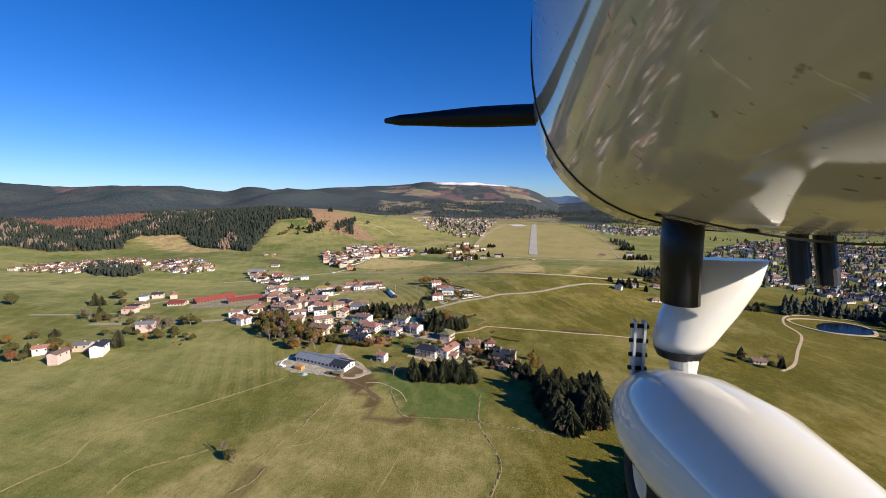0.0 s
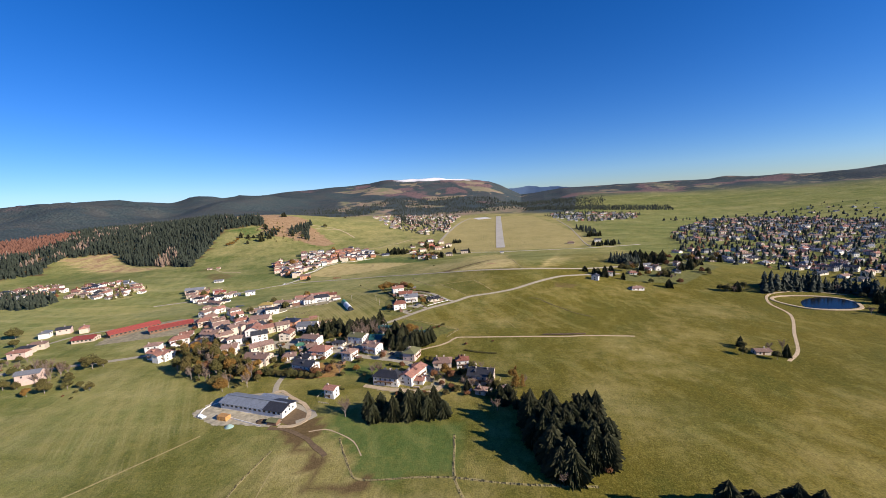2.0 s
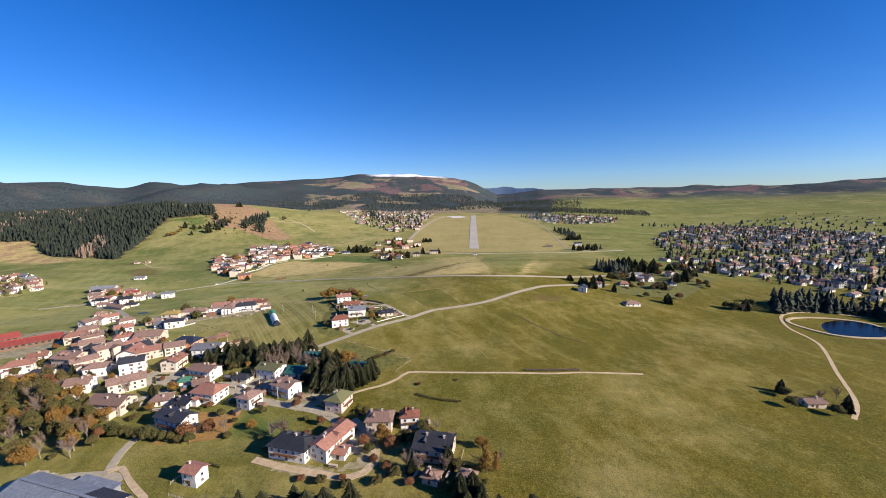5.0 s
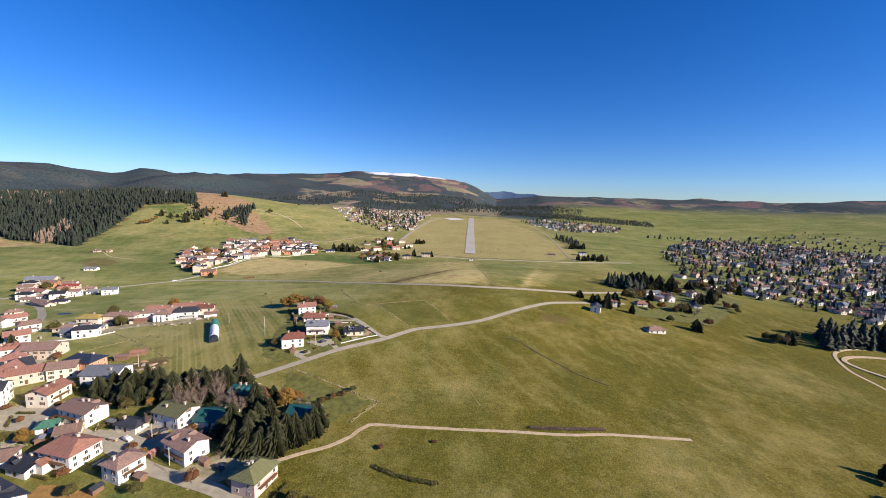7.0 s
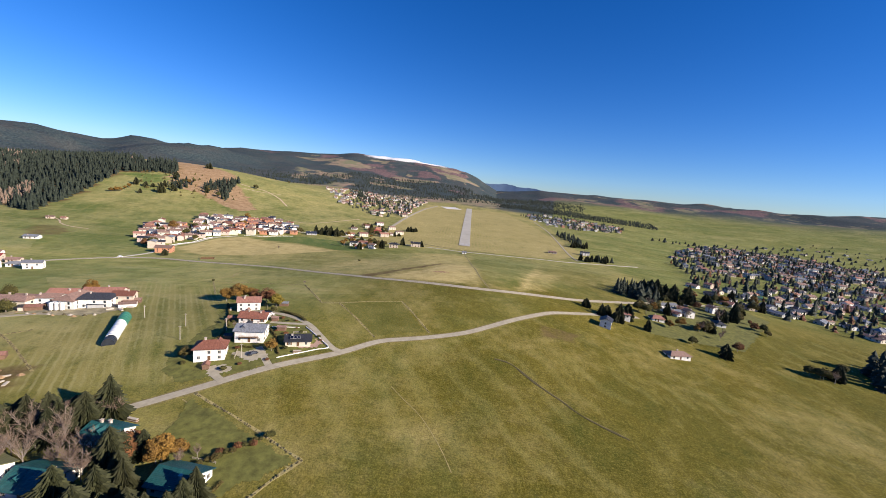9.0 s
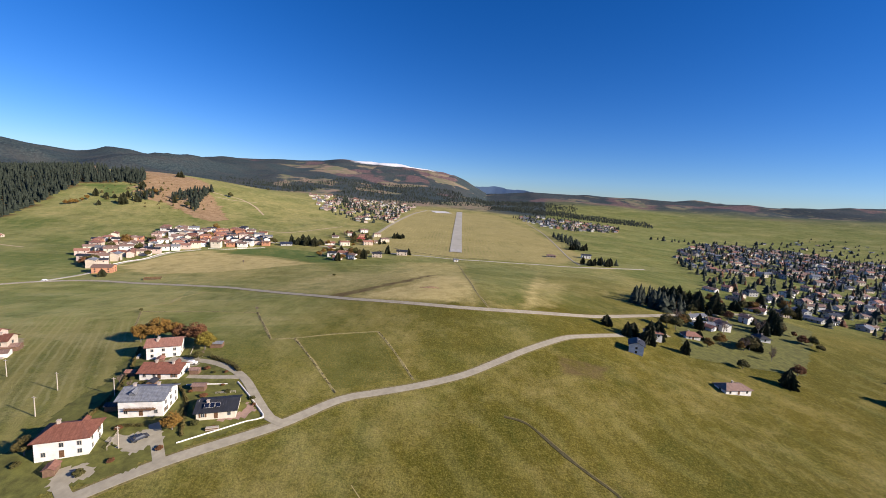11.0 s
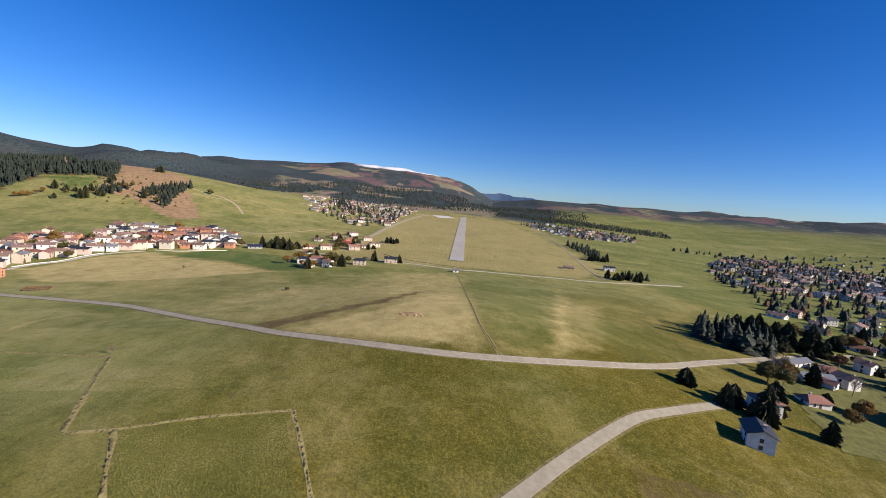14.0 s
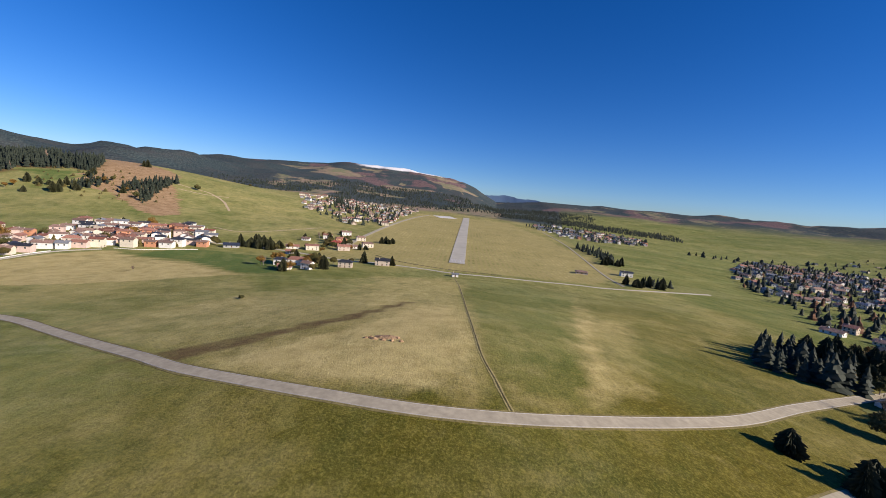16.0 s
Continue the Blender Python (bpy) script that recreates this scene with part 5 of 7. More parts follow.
for k in range(14):
    plant("olive", -66 + 1.1 * k + rng.uniform(-0.5, 0.5), -590 + 1.35 * k + rng.uniform(-0.6, 0.6), rng.uniform(0.2, 0.3))
# gardens of the village
HOME_SPOTS = scatter([(-290, -600), (-250, -640), (-200, -650), (-160, -650), (-110, -660), (-30, -690), (10, -670), (-20, -640), (-70, -640), (-100, -600), (-150, -585), (-190, -560), (-240, -545), (-300, -520)], 8.5, 31, 150)
TAKEN = [(h[0], h[1], 0.5 * max(h[3], h[4]) + 1.5) for h in VILLAGE_STREET + VILLAGE_HEART + VILLAGE_EDGE + VILLAGE_MORE] + [(-146, -696, 24)]
for k, (x, y) in enumerate(HOME_SPOTS):
    if all((x - a) ** 2 + (y - b) ** 2 > r * r for a, b, r in TAKEN):
        kind = ("shrub", "shrub", "olive", "shrub", "bare", "spruce", "russet", "shrub", "gold")[k % 9]
        plant(kind, x, y, rng.uniform(0.7, 1.3) if kind == "shrub" else rng.uniform(0.35, 0.6))
# hedges and trees along the western farms
for k, (x, y) in enumerate(scatter([(-430, -640), (-410, -620), (-330, -648), (-270, -680), (-280, -692), (-340, -662)], 6, 14, 40)):
    plant(("olive", "bare", "olive", "shrub")[k % 4], x, y, rng.uniform(0.5, 0.8))
for k, (x, y) in enumerate([(-373, -737), (-380, -728), (-390, -735), (-366, -720), (-352, -728), (-340, -700), (-330, -698), (-420, -700), (-430, -712), (-410, -690), (-445, -640), (-436, -632), (-428, -636)]):
    plant(("olive", "spruce", "olive", "gold", "spruce")[k % 5], x, y, rng.uniform(0.7, 1.0))
for x, y, kind, size in [(-313, -644, "olive", 1.2), (-307, -641, "olive", 0.8), (-375, -714, "olive", 1.2), (-396, -729, "olive", 1.3), (-378, -740, "russet", 1.2), (-357, -716, "gold", 0.8), (-361, -646, "bare", 1.0), (-343, -654, "bare", 1.1), (-336, -657, "bare", 1.0), (-332, -651, "bare", 0.9), (-352, -641, "bare", 0.8),
                         (-503, -556, "olive", 1.3), (-512, -553, "olive", 1.2), (-453, -635, "bare", 1.1), (-435, -643, "bare", 1.1), (-418, -648, "olive", 0.9), (-496, -591, "spruce", 1.0), (-490, -588, "spruce", 0.9), (-466, -584, "olive", 1.0), (-310, -680, "olive", 0.9), (-319, -684, "gold", 0.7), (-599, -608, "olive", 1.4), (-590, -612, "olive", 1.2)]:
    plant(kind, x, y, size)


def wood_of(name, places, heights, label, tiers=5, sides=6, material=None, width=0.2):
    """Many far trees in one mesh: ragged tiers, each tree its own island."""
    r, verts, faces = random.Random(17), [], []
    for x, y, z in places:
        h = r.uniform(*heights) * r.choice((0.7, 0.85, 1.0, 1.0, 1.12))
        w, turn, full = h * width * r.uniform(0.7, 1.5), r.uniform(0, 6.28), r.uniform(0.5, 1.0)
        for k in range(tiers):
            u, m = k / tiers, len(verts)
            low, top = z + h * (0.04 + 0.9 * u), z + h * min(1, 0.04 + 0.9 * u + 1.5 / tiers)
            verts.append((x, y, top))
            for s in range(sides):
                a, q = turn + k + s * 6.283 / sides, w * (1 - u) ** full * r.uniform(0.6, 1.3) + 0.2
                verts.append((x + q * math.cos(a), y + q * math.sin(a), low - h * 0.03 * r.uniform(-1, 1.5)))
            faces += [(m, m + 1 + s, m + 1 + (s + 1) % sides) for s in range(sides)]
    ob = part(name, (verts, faces), material or FARNEEDLES)
    return tagged(ob, label, "woodland", kind="stuff")


def grid_scatter(polygon, gap, seed):
    r = np.random.RandomState(seed)
    xs, ys = [p[0] for p in polygon], [p[1] for p in polygon]
    gx, gy = np.meshgrid(np.arange(min(xs), max(xs), gap), np.arange(min(ys), max(ys), gap))
    gx, gy = (gx + r.uniform(-0.5, 0.5, gx.shape) * gap).ravel(), (gy + r.uniform(-0.5, 0.5, gy.shape) * gap).ravel()
    keep = inside(gx, gy, polygon)
    gx, gy = gx[keep], gy[keep]
    return list(zip(gx, gy, land(gx, gy) - 0.5))


hill_trees = [p for p in grid_scatter(HILL_WOOD, 8.2, 1) if noise.noise(Vector((p[0] / 45, p[1] / 45, 3))) > -0.38]
RUSSET_WOOD = [(-1250, 30), (-1330, 190), (-1430, 340), (-1750, 470), (-1750, 60), (-1450, -20)]
russet_part = [p for p in hill_trees if inside(np.array([p[0]]), np.array([p[1]]), RUSSET_WOOD)[0]]
russet_set = set(russet_part)
hill_trees = [p for p in hill_trees if p not in russet_set]
bare_part = [p for p in hill_trees if noise.noise(Vector((p[0] / 60, p[1] / 60, 9))) > 0.6 or (p[0] < -1150 and noise.noise(Vector((p[0] / 38, p[1] / 38, 12))) > 0.22)]
bare_set = set(bare_part)
hill_trees = [p for p in hill_trees if p not in bare_set] + grid_scatter(KNOLL_WOOD, 8, 15)
wood_of("larch_wood", bare_part, (11, 18), "bare greyish larches among the spruces", 5, 7, TWIGS, 0.24)
wood_of("beech_wood", russet_part, (9, 14), "dull russet beech wood among the spruces", 4, 7, BEECH, 0.36)
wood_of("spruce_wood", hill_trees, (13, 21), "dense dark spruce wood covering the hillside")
wood_of("larch_wood", [(x, y, z) for x, y, z in grid_scatter([(-792, -64), (-863, 57), (-830, 50), (-770, -22), (-754, -84)], 9, 2)], (14, 20), "bare pinkish larches among the spruces", material=TWIGS)
wood_of("spruce_copse", grid_scatter([(-758, -416), (-830, -345), (-805, -325), (-718, -352), (-652, -390), (-645, -432), (-686, -438)], 7, 3), (8, 13), "dark spruce copse in the meadow", width=0.26)
band = []
for px, py in zip(np.random.RandomState(4).uniform(-1, 1, 7000), np.random.RandomState(5).uniform(0, 1, 7000)):
    a, d = radians(-34 + 50 * (px + 1) / 2), 1750 + 800 * py
    x, y = d * math.sin(a), d * math.cos(a) - 750
    if noise.noise(Vector((x / 160, y / 160, 5))) > -0.15 - 0.3 * py and d > 1800 + 120 * noise.noise(Vector((a * 14, 0, 2))):
        far = float(step(1700, 3900, np.array(d)))
        crest = float(np.interp(math.degrees(a), [k[0] for k in SKYLINE], [k[1] for k in SKYLINE]))
        band.append((x, y, level(x, y) * (1 - far) + (95 + 4000 * math.tan(radians(crest))) * far - 4))
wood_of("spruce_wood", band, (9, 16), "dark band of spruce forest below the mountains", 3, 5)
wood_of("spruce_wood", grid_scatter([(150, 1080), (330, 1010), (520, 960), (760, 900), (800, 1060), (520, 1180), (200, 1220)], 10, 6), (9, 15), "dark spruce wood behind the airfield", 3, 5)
scattered = [p for p in grid_scatter([(290, -250), (330, -140), (400, 80), (520, 280), (700, 510), (840, 580), (1000, 540), (1250, 100), (780, -220), (560, -330), (430, -380), (400, -320)], 21, 7)]
wood_of("town_trees", scattered, (7, 14), "dark garden trees scattered through the town", 4, 6, width=0.3)
wood_of("town_trees", grid_scatter([(300, -240), (400, 80), (700, 500), (1000, 540), (1250, 100), (560, -320), (410, -320)], 40, 18), (6, 11), "golden and brown garden trees scattered through the town", 4, 6, RUSSET, 0.4)
wood_of("far_trees", grid_scatter([(200, 780), (330, 470), (490, 577), (600, 800), (445, 920), (300, 930)], 20, 14), (6, 11), "dark trees among the houses east of the airfield", 3, 5, width=0.35)
wood_of("far_trees", grid_scatter([(500, 500), (1500, 900), (2300, 600), (2200, -200), (1400, -300), (1250, 350)], 38, 8), (8, 14), "scattered trees on the far meadows", 3, 5, width=0.4)
wood_of("village_trees", grid_scatter([(-398, -218), (-462, -115), (-420, -100), (-452, -20), (-392, -5), (-348, 42), (-260, -60), (-318, -112), (-346, -145), (-352, -232)], 16, 9), (4, 9), "small dark trees among village houses", 4, 6, OLIVE, 0.35)
wood_of("village_trees", grid_scatter([(-950, -430), (-945, -300), (-870, -210), (-715, -325), (-750, -430)], 19, 19), (5, 10), "dark and olive trees among distant houses", 4, 6, OLIVE, 0.4)
wood_of("village_trees", grid_scatter([(-670, -370), (-580, -380), (-555, -330), (-640, -262), (-745, -270)], 17, 20), (5, 10), "autumn trees among distant houses", 4, 6, OLIVE, 0.4)
wood_of("village_trees", grid_scatter([(-930, -420), (-860, -215), (-570, -330), (-670, -372)], 48, 23), (5, 9), "russet trees among distant houses", 4, 6, RUSSET, 0.45)
wood_of("village_trees", grid_scatter([(-346, 393), (-440, 900), (-155, 1000), (-148, 352), (-198, 278)], 21, 10), (6, 12), "dark trees among distant houses", 3, 5, width=0.35)
def grove(polygon, gap, seed, heights, label):
    wood_of("spruce_grove", [(x, y, level(x, y) - 0.3) for x, y in scatter(polygon, gap, seed, 90)], heights, label, 8, 9, width=0.24)


grove([(-507, 143), (-545, 172), (-566, 225), (-598, 315), (-582, 330), (-560, 250), (-538, 205)], 6.0, 7, (9, 17), "dark spruce grove on the dry hillside")
grove([(-594, 200), (-575, 190), (-578, 240), (-584, 305), (-604, 300), (-610, 240)], 6.5, 55, (10, 16), "dark spruces crowning the dry hillside")
grove([(-642, 165), (-628, 190), (-632, 215), (-664, 240), (-670, 212)], 8, 56, (8, 13), "dark trees on the dry hillside")
grove([(-625, 165), (-630, 215), (-690, 245), (-668, 180), (-640, 150)], 9, 9, (6, 12), "young spruces scattered over the hillside")
grove([(164, -286), (172, -302), (200, -304), (218, -262), (200, -252), (180, -260)], 5.0, 54, (9, 16), "dense dark clump of trees beside the country road")
grove([(228, 300), (250, 300), (266, 260), (262, 150), (246, 150)], 8, 51, (8, 15), "dark trees beside the airfield lane")
grove([(236, 8), (256, 12), (262, -8), (240, -8)], 6, 52, (8, 13), "dark trees beside the houses east of the runway")
grove([(-250, 560), (-420, 900), (-460, 880), (-300, 540)], 11, 53, (9, 16), "dark trees in front of the distant village")
grove([(285, -436), (320, -424), (365, -430), (385, -470), (400, -420), (360, -395), (300, -405)], 5, 41, (12, 20), "dark trees along the far bank of the pond")
wood_of("hill_shrubs", grid_scatter([(-690, 130), (-560, 120), (-480, 160), (-560, 290), (-740, 310), (-790, 260)], 21, 11), (2, 6), "scattered dark shrubs on the dry hillside", 3, 6, OLIVE, 0.5)


# ---------------- maize field ----------------
def maize():
    r, verts, faces = random.Random(9), [], []
    field = [(-67, -449), (-33, -435), (-11, -475), (-37, -490)]
    xs = np.arange(-72, -8, 0.5)
    for x0 in xs:
        for y0 in np.arange(-492, -422, 0.55):
            x, y = x0 + r.uniform(-0.3, 0.3), y0 + r.uniform(-0.4, 0.4)
            if not inside(np.array([x]), np.array([y]), field)[0]:
                continue
            z, h, m, a = level(x, y), r.uniform(0.12, 0.26), len(verts), r.uniform(0, 6.28)
            verts.append((x, y, z + h))
            for s in range(5):
                b = a + s * 1.257
                q = r.uniform(0.14, 0.3)
                verts.append((x + q * math.cos(b), y + q * math.sin(b), z + r.uniform(0.0, 0.12)))
            faces += [(m, m + 1 + s, m + 1 + (s + 1) % 5) for s in range(5)]
    tagged(part("maize_crop", (verts, faces), CORN), "low leafy green crop filling a small field", "crop", kind="stuff")


maize()


# ---------------- houses ----------------
def box_data(x0, x1, y0, y1, z0, z1):
    v = [(x, y, z) for z in (z0, z1) for x, y in ((x0, y0), (x1, y0), (x1, y1), (x0, y1))]
    return v, [(3, 2, 1, 0), (4, 5, 6, 7), (0, 1, 5, 4), (1, 2, 6, 5), (2, 3, 7, 6), (3, 0, 4, 7)]


def merged(*pieces):
    verts, faces = [], []
    for v, f in pieces:
        faces += [tuple(i + len(verts) for i in face) for face in f]
        verts += v
    return verts, faces


def mesh_of(name, data, material):
    mesh = bpy.data.meshes.new(name)
    mesh.from_pydata(data[0], [], data[1])
    mesh.materials.append(material)
    return mesh


def frame_ring(w, h, t, d):
    return merged(box_data(-w / 2, w / 2, -d, d, -h / 2, -h / 2 + t), box_data(-w / 2, w / 2, -d, d, h / 2 - t, h / 2),
                  box_data(-w / 2, -w / 2 + t, -d, d, -h / 2 + t, h / 2 - t), box_data(w / 2 - t, w / 2, -d, d, -h / 2 + t, h / 2 - t), box_data(-0.03, 0.03, -d * 0.7, d * 0.7, -h / 2 + t, h / 2 - t))


WINDOW_FRAME = mesh_of("window_frame", frame_ring(1.15, 1.4, 0.1, 0.07), FRAME)
WINDOW_PANE = mesh_of("window_pane", box_data(-0.48, 0.48, -0.03, 0.03, -0.6, 0.6), GLASS)
SHUTTER = mesh_of("shutter", box_data(-0.25, 0.25, -0.03, 0.03, -0.68, 0.68), WOOD)
FAR_WINDOW = mesh_of("far_window", box_data(-0.55, 0.55, -0.04, 0.04, -0.7, 0.7), GLASS)
DOOR = mesh_of("door", merged(box_data(-0.55, 0.55, -0.06, 0.06, 0, 2.1), box_data(-0.4, 0.4, -0.09, 0.09, 1.2, 1.9), box_data(-0.4, 0.4, -0.09, 0.09, 0.2, 1.0)), WOOD)


def roof_data(L, W, eave, rise, over, thick, hip):
    a, b = L / 2 + over, W / 2 + over
    slope = rise / (W / 2)
    low, high = eave - slope * over, eave + rise
    cut = min(hip, L / 2 - 0.3) + over if hip else 0
    verts = [(-a, -b, low), (a, -b, low), (a, b, low), (-a, b, low), (-a + cut, 0, high), (a - cut, 0, high)]
    verts += [(x, y, z + thick) for x, y, z in verts]
    faces = [(6, 7, 11, 10), (8, 9, 10, 11), (0, 1, 7, 6), (2, 3, 9, 8), (4, 5, 1, 0), (5, 4, 3, 2)]
    if hip:
        faces += [(9, 6, 10), (7, 8, 11), (0, 4, 3), (2, 5, 1), (3, 0, 6, 9), (1, 2, 8, 7)]
    else:
        faces += [(0, 6, 10, 4), (4, 10, 9, 3), (1, 5, 11, 7), (5, 2, 8, 11)]
    return verts, faces


def wall_data(L, W, eave, rise, hip):
    x, y = L / 2, W / 2
    top = eave if hip else eave + rise - 0.02
    v = [(-x, -y, -2), (x, -y, -2), (x, y, -2), (-x, y, -2), (-x, -y, eave), (x, -y, eave), (x, y, eave), (-x, y, eave), (-x, 0, top), (x, 0, top)]
    return v, [(0, 1, 5, 4), (2, 3, 7, 6), (1, 2, 6, 9, 5), (3, 0, 4, 8, 7)]


WORDS = {"red": "red tiled", "brown": "brown tiled", "slate": "dark slate", "grey": "grey metal", "olive": "mossy olive metal", "green": "green metal", "teal": "dark teal metal",
         "blue": "blue-black metal", "yellow": "yellow metal", "crimson": "bright red metal", "rust": "rust red tiled", "zinc": "grey-blue metal"}
STOREYS = {1: "single-storey", 2: "two-storey", 3: "three-storey"}


def house(x, y, turn, L, W, storeys, roof, wall, detail=2, group="village houses", hip=None, name="house"):
    r = random.Random(int(x * 31 + y * 17))
    if W > L:
        L, W, turn = W, L, turn + 90
    eave, rise = 2.3 * storeys + (0.4 if storeys == 1 else 0.9), W / 2 * math.tan(radians(r.uniform(19, 25)))
    hip = (r.choice((0, 0, 0, 2.0, 3.0)) if hip is None else hip)
    z = min(level(x + dx, y + dy) for dx in (-3, 3) for dy in (-3, 3)) + 0.3
    L, W = L * 0.98, W * 0.98
    root = thing(name, pose(x, y, z, 0, 0, turn), f"{wall} {STOREYS[storeys]} {name.replace('_', ' ')} with a {WORDS[roof]} roof", name.replace("_", " "), group)
    walls = part("wall", wall_data(L, W, eave, rise, hip), WALLS_OF[wall], root)
    top = part("roof", roof_data(L, W, eave, rise, 0.75, 0.2, hip), ROOFS[roof], root, WORDS[roof] + " roof")
    for k in range(1 if detail < 2 else r.choice((1, 2))):
        cx, cy = r.uniform(-L / 3, L / 3), r.uniform(-W / 4, W / 4)
        part("chimney", merged(box_data(-0.35, 0.35, -0.35, 0.35, -1.2, 1.0), box_data(-0.5, 0.5, -0.5, 0.5, 1.0, 1.15)), CHIMNEY, top, at=Matrix.Translation((cx, cy, eave + rise * (1 - abs(cy) / (W / 2)) + 0.1)))
    if detail == 0:
        for s in (-1, 1):
            for k in range(2):
                part("window", FAR_WINDOW, None, walls, at=pose((k - 0.5) * L * 0.45, s * W / 2, 1.4 + 2.3 * (storeys - 1)))
        return root
    sides = [(L, W / 2, 0), (L, W / 2, 180), (W, L / 2, 90), (W, L / 2, -90)]
    for length, off, angle in sides:
        count = max(1, int(length / (3.2 if detail == 2 else 4.2)))
        for s in range(storeys + (1 if detail == 2 and abs(angle) == 90 and not hip and W > 7 else 0)):
            row = count if s < storeys else 1
            for k in range(row):
                if r.random() < 0.12 or (s == 0 and angle == 0 and k == row // 2):
                    continue
                u = (k + 0.5) / row * length - length / 2 if row > 1 else 0
                m = pose(0, 0, 0, 0, 0, angle) @ pose(u, -off, 1.45 + 2.3 * s)
                if detail == 2:
                    w = part("window", WINDOW_FRAME, None, walls, at=m)
                    part("pane", WINDOW_PANE, None, w, at=pose(0, 0, 0))
                    if r.random() < 0.22:
                        for q in (-1, 1):
                            part("shutter", SHUTTER, None, w, at=pose(q * 0.82, -0.05, 0))
                else:
                    part("window", FAR_WINDOW, None, walls, at=m)
    part("door", DOOR, None, walls, at=pose(0, -W / 2, 0.1))
    if detail == 2 and storeys > 1 and r.random() < 0.6:
        w = L * r.uniform(0.5, 0.9)
        rails = [box_data(-w / 2, w / 2, -1.2, 0, 0, 0.14), box_data(-w / 2, w / 2, -1.22, -1.12, 0.95, 1.05)]
        rails += [box_data(u, u + 0.08, -1.2, -1.14, 0.14, 0.95) for u in np.arange(-w / 2, w / 2 - 0.05, 0.35)]
        part("balcony", merged(*rails), WOOD, walls, "brown timber balcony", at=pose(0, -W / 2, 2.45))
    slope = rise / (W / 2)
    if detail == 2 and r.random() < 0.5:
        for k in range(r.choice((1, 2, 2, 3))):
            side, u = r.choice((-1, 1)), (k - 1) * L / 4.2
            y = W * 0.27
            foot, ridge = eave + rise - slope * (y + 0.9), 1.5
            back = y + 0.9 - (ridge + 0.1) / slope
            v = [(u - 0.85, -y - 0.9, foot - 0.1), (u + 0.85, -y - 0.9, foot - 0.1), (u - 0.85, -y - 0.9, foot + 0.9), (u + 0.85, -y - 0.9, foot + 0.9), (u, -y - 0.9, foot + ridge), (u, -max(back, 0.1), foot + ridge),
                 (u - 1.1, -y - 1.2, foot + 0.75), (u + 1.1, -y - 1.2, foot + 0.75), (u, -y - 1.2, foot + ridge + 0.12), (u - 1.1, -y + 0.6, foot + 0.75), (u + 1.1, -y + 0.6, foot + 0.75), (u, -max(back, 0.1), foot + ridge + 0.12)]
            part("dormer", (v, [(0, 1, 3, 4, 2), (6, 8, 11, 9), (8, 7, 10, 11), (0, 2, 9), (1, 10, 3)]), ROOFS[roof], top, at=pose(0, 0, 0, 0, 0, 0 if side < 0 else 180))
    if detail == 2 and L > 12.2 and x < -125 and r.random() < 0.5:
        wing_l, wing_w, off = W * 0.5 + r.uniform(2.5, 4.5), L * r.uniform(0.3, 0.42), r.choice((-1, 1)) * L * 0.2
        low = max(2.4, eave - r.choice((0, 0.3, 2.3)))
        m = pose(off, -(wing_l / 2), 0, 0, 0, 90)
        part("wall", wall_data(wing_l, wing_w, low, wing_w / 2 * slope, 0), WALLS_OF[wall], root, at=m)
        part("roof", roof_data(wing_l, wing_w, low, wing_w / 2 * slope, 0.6, 0.18, 0), ROOFS[roof], root, at=m)
    return root


for h in VILLAGE_STREET + VILLAGE_HEART + VILLAGE_EDGE + FOUR_VILLAS + VILLAGE_MORE:
    house(*h[:8])

def garden_fence(x, y, turn, length):
    """A low timber fence: posts and two rails."""
    root = thing("garden_fence", pose(x, y, level(x, y), 0, 0, turn), "low weathered timber fence round a garden", "fence", "garden fences")
    for z in (0.45, 0.85):
        part("rail", box_data(-length / 2, length / 2, -0.03, 0.03, z, z + 0.1), PALE, root)
    for k in range(5):
        part("post", box_data(-0.05, 0.05, -0.05, 0.05, -0.5, 1.0), PALE, root, at=pose(-length / 2 + length * k / 4, 0, 0))


def clear_of_houses(x, y, margin):
    return all((x - a) ** 2 + (y - b) ** 2 > (0.42 * max(l, w) + margin) ** 2 for a, b, _, l, w, *_ in VILLAGE_STREET + VILLAGE_HEART + VILLAGE_EDGE + FOUR_VILLAS + VILLAGE_MORE)


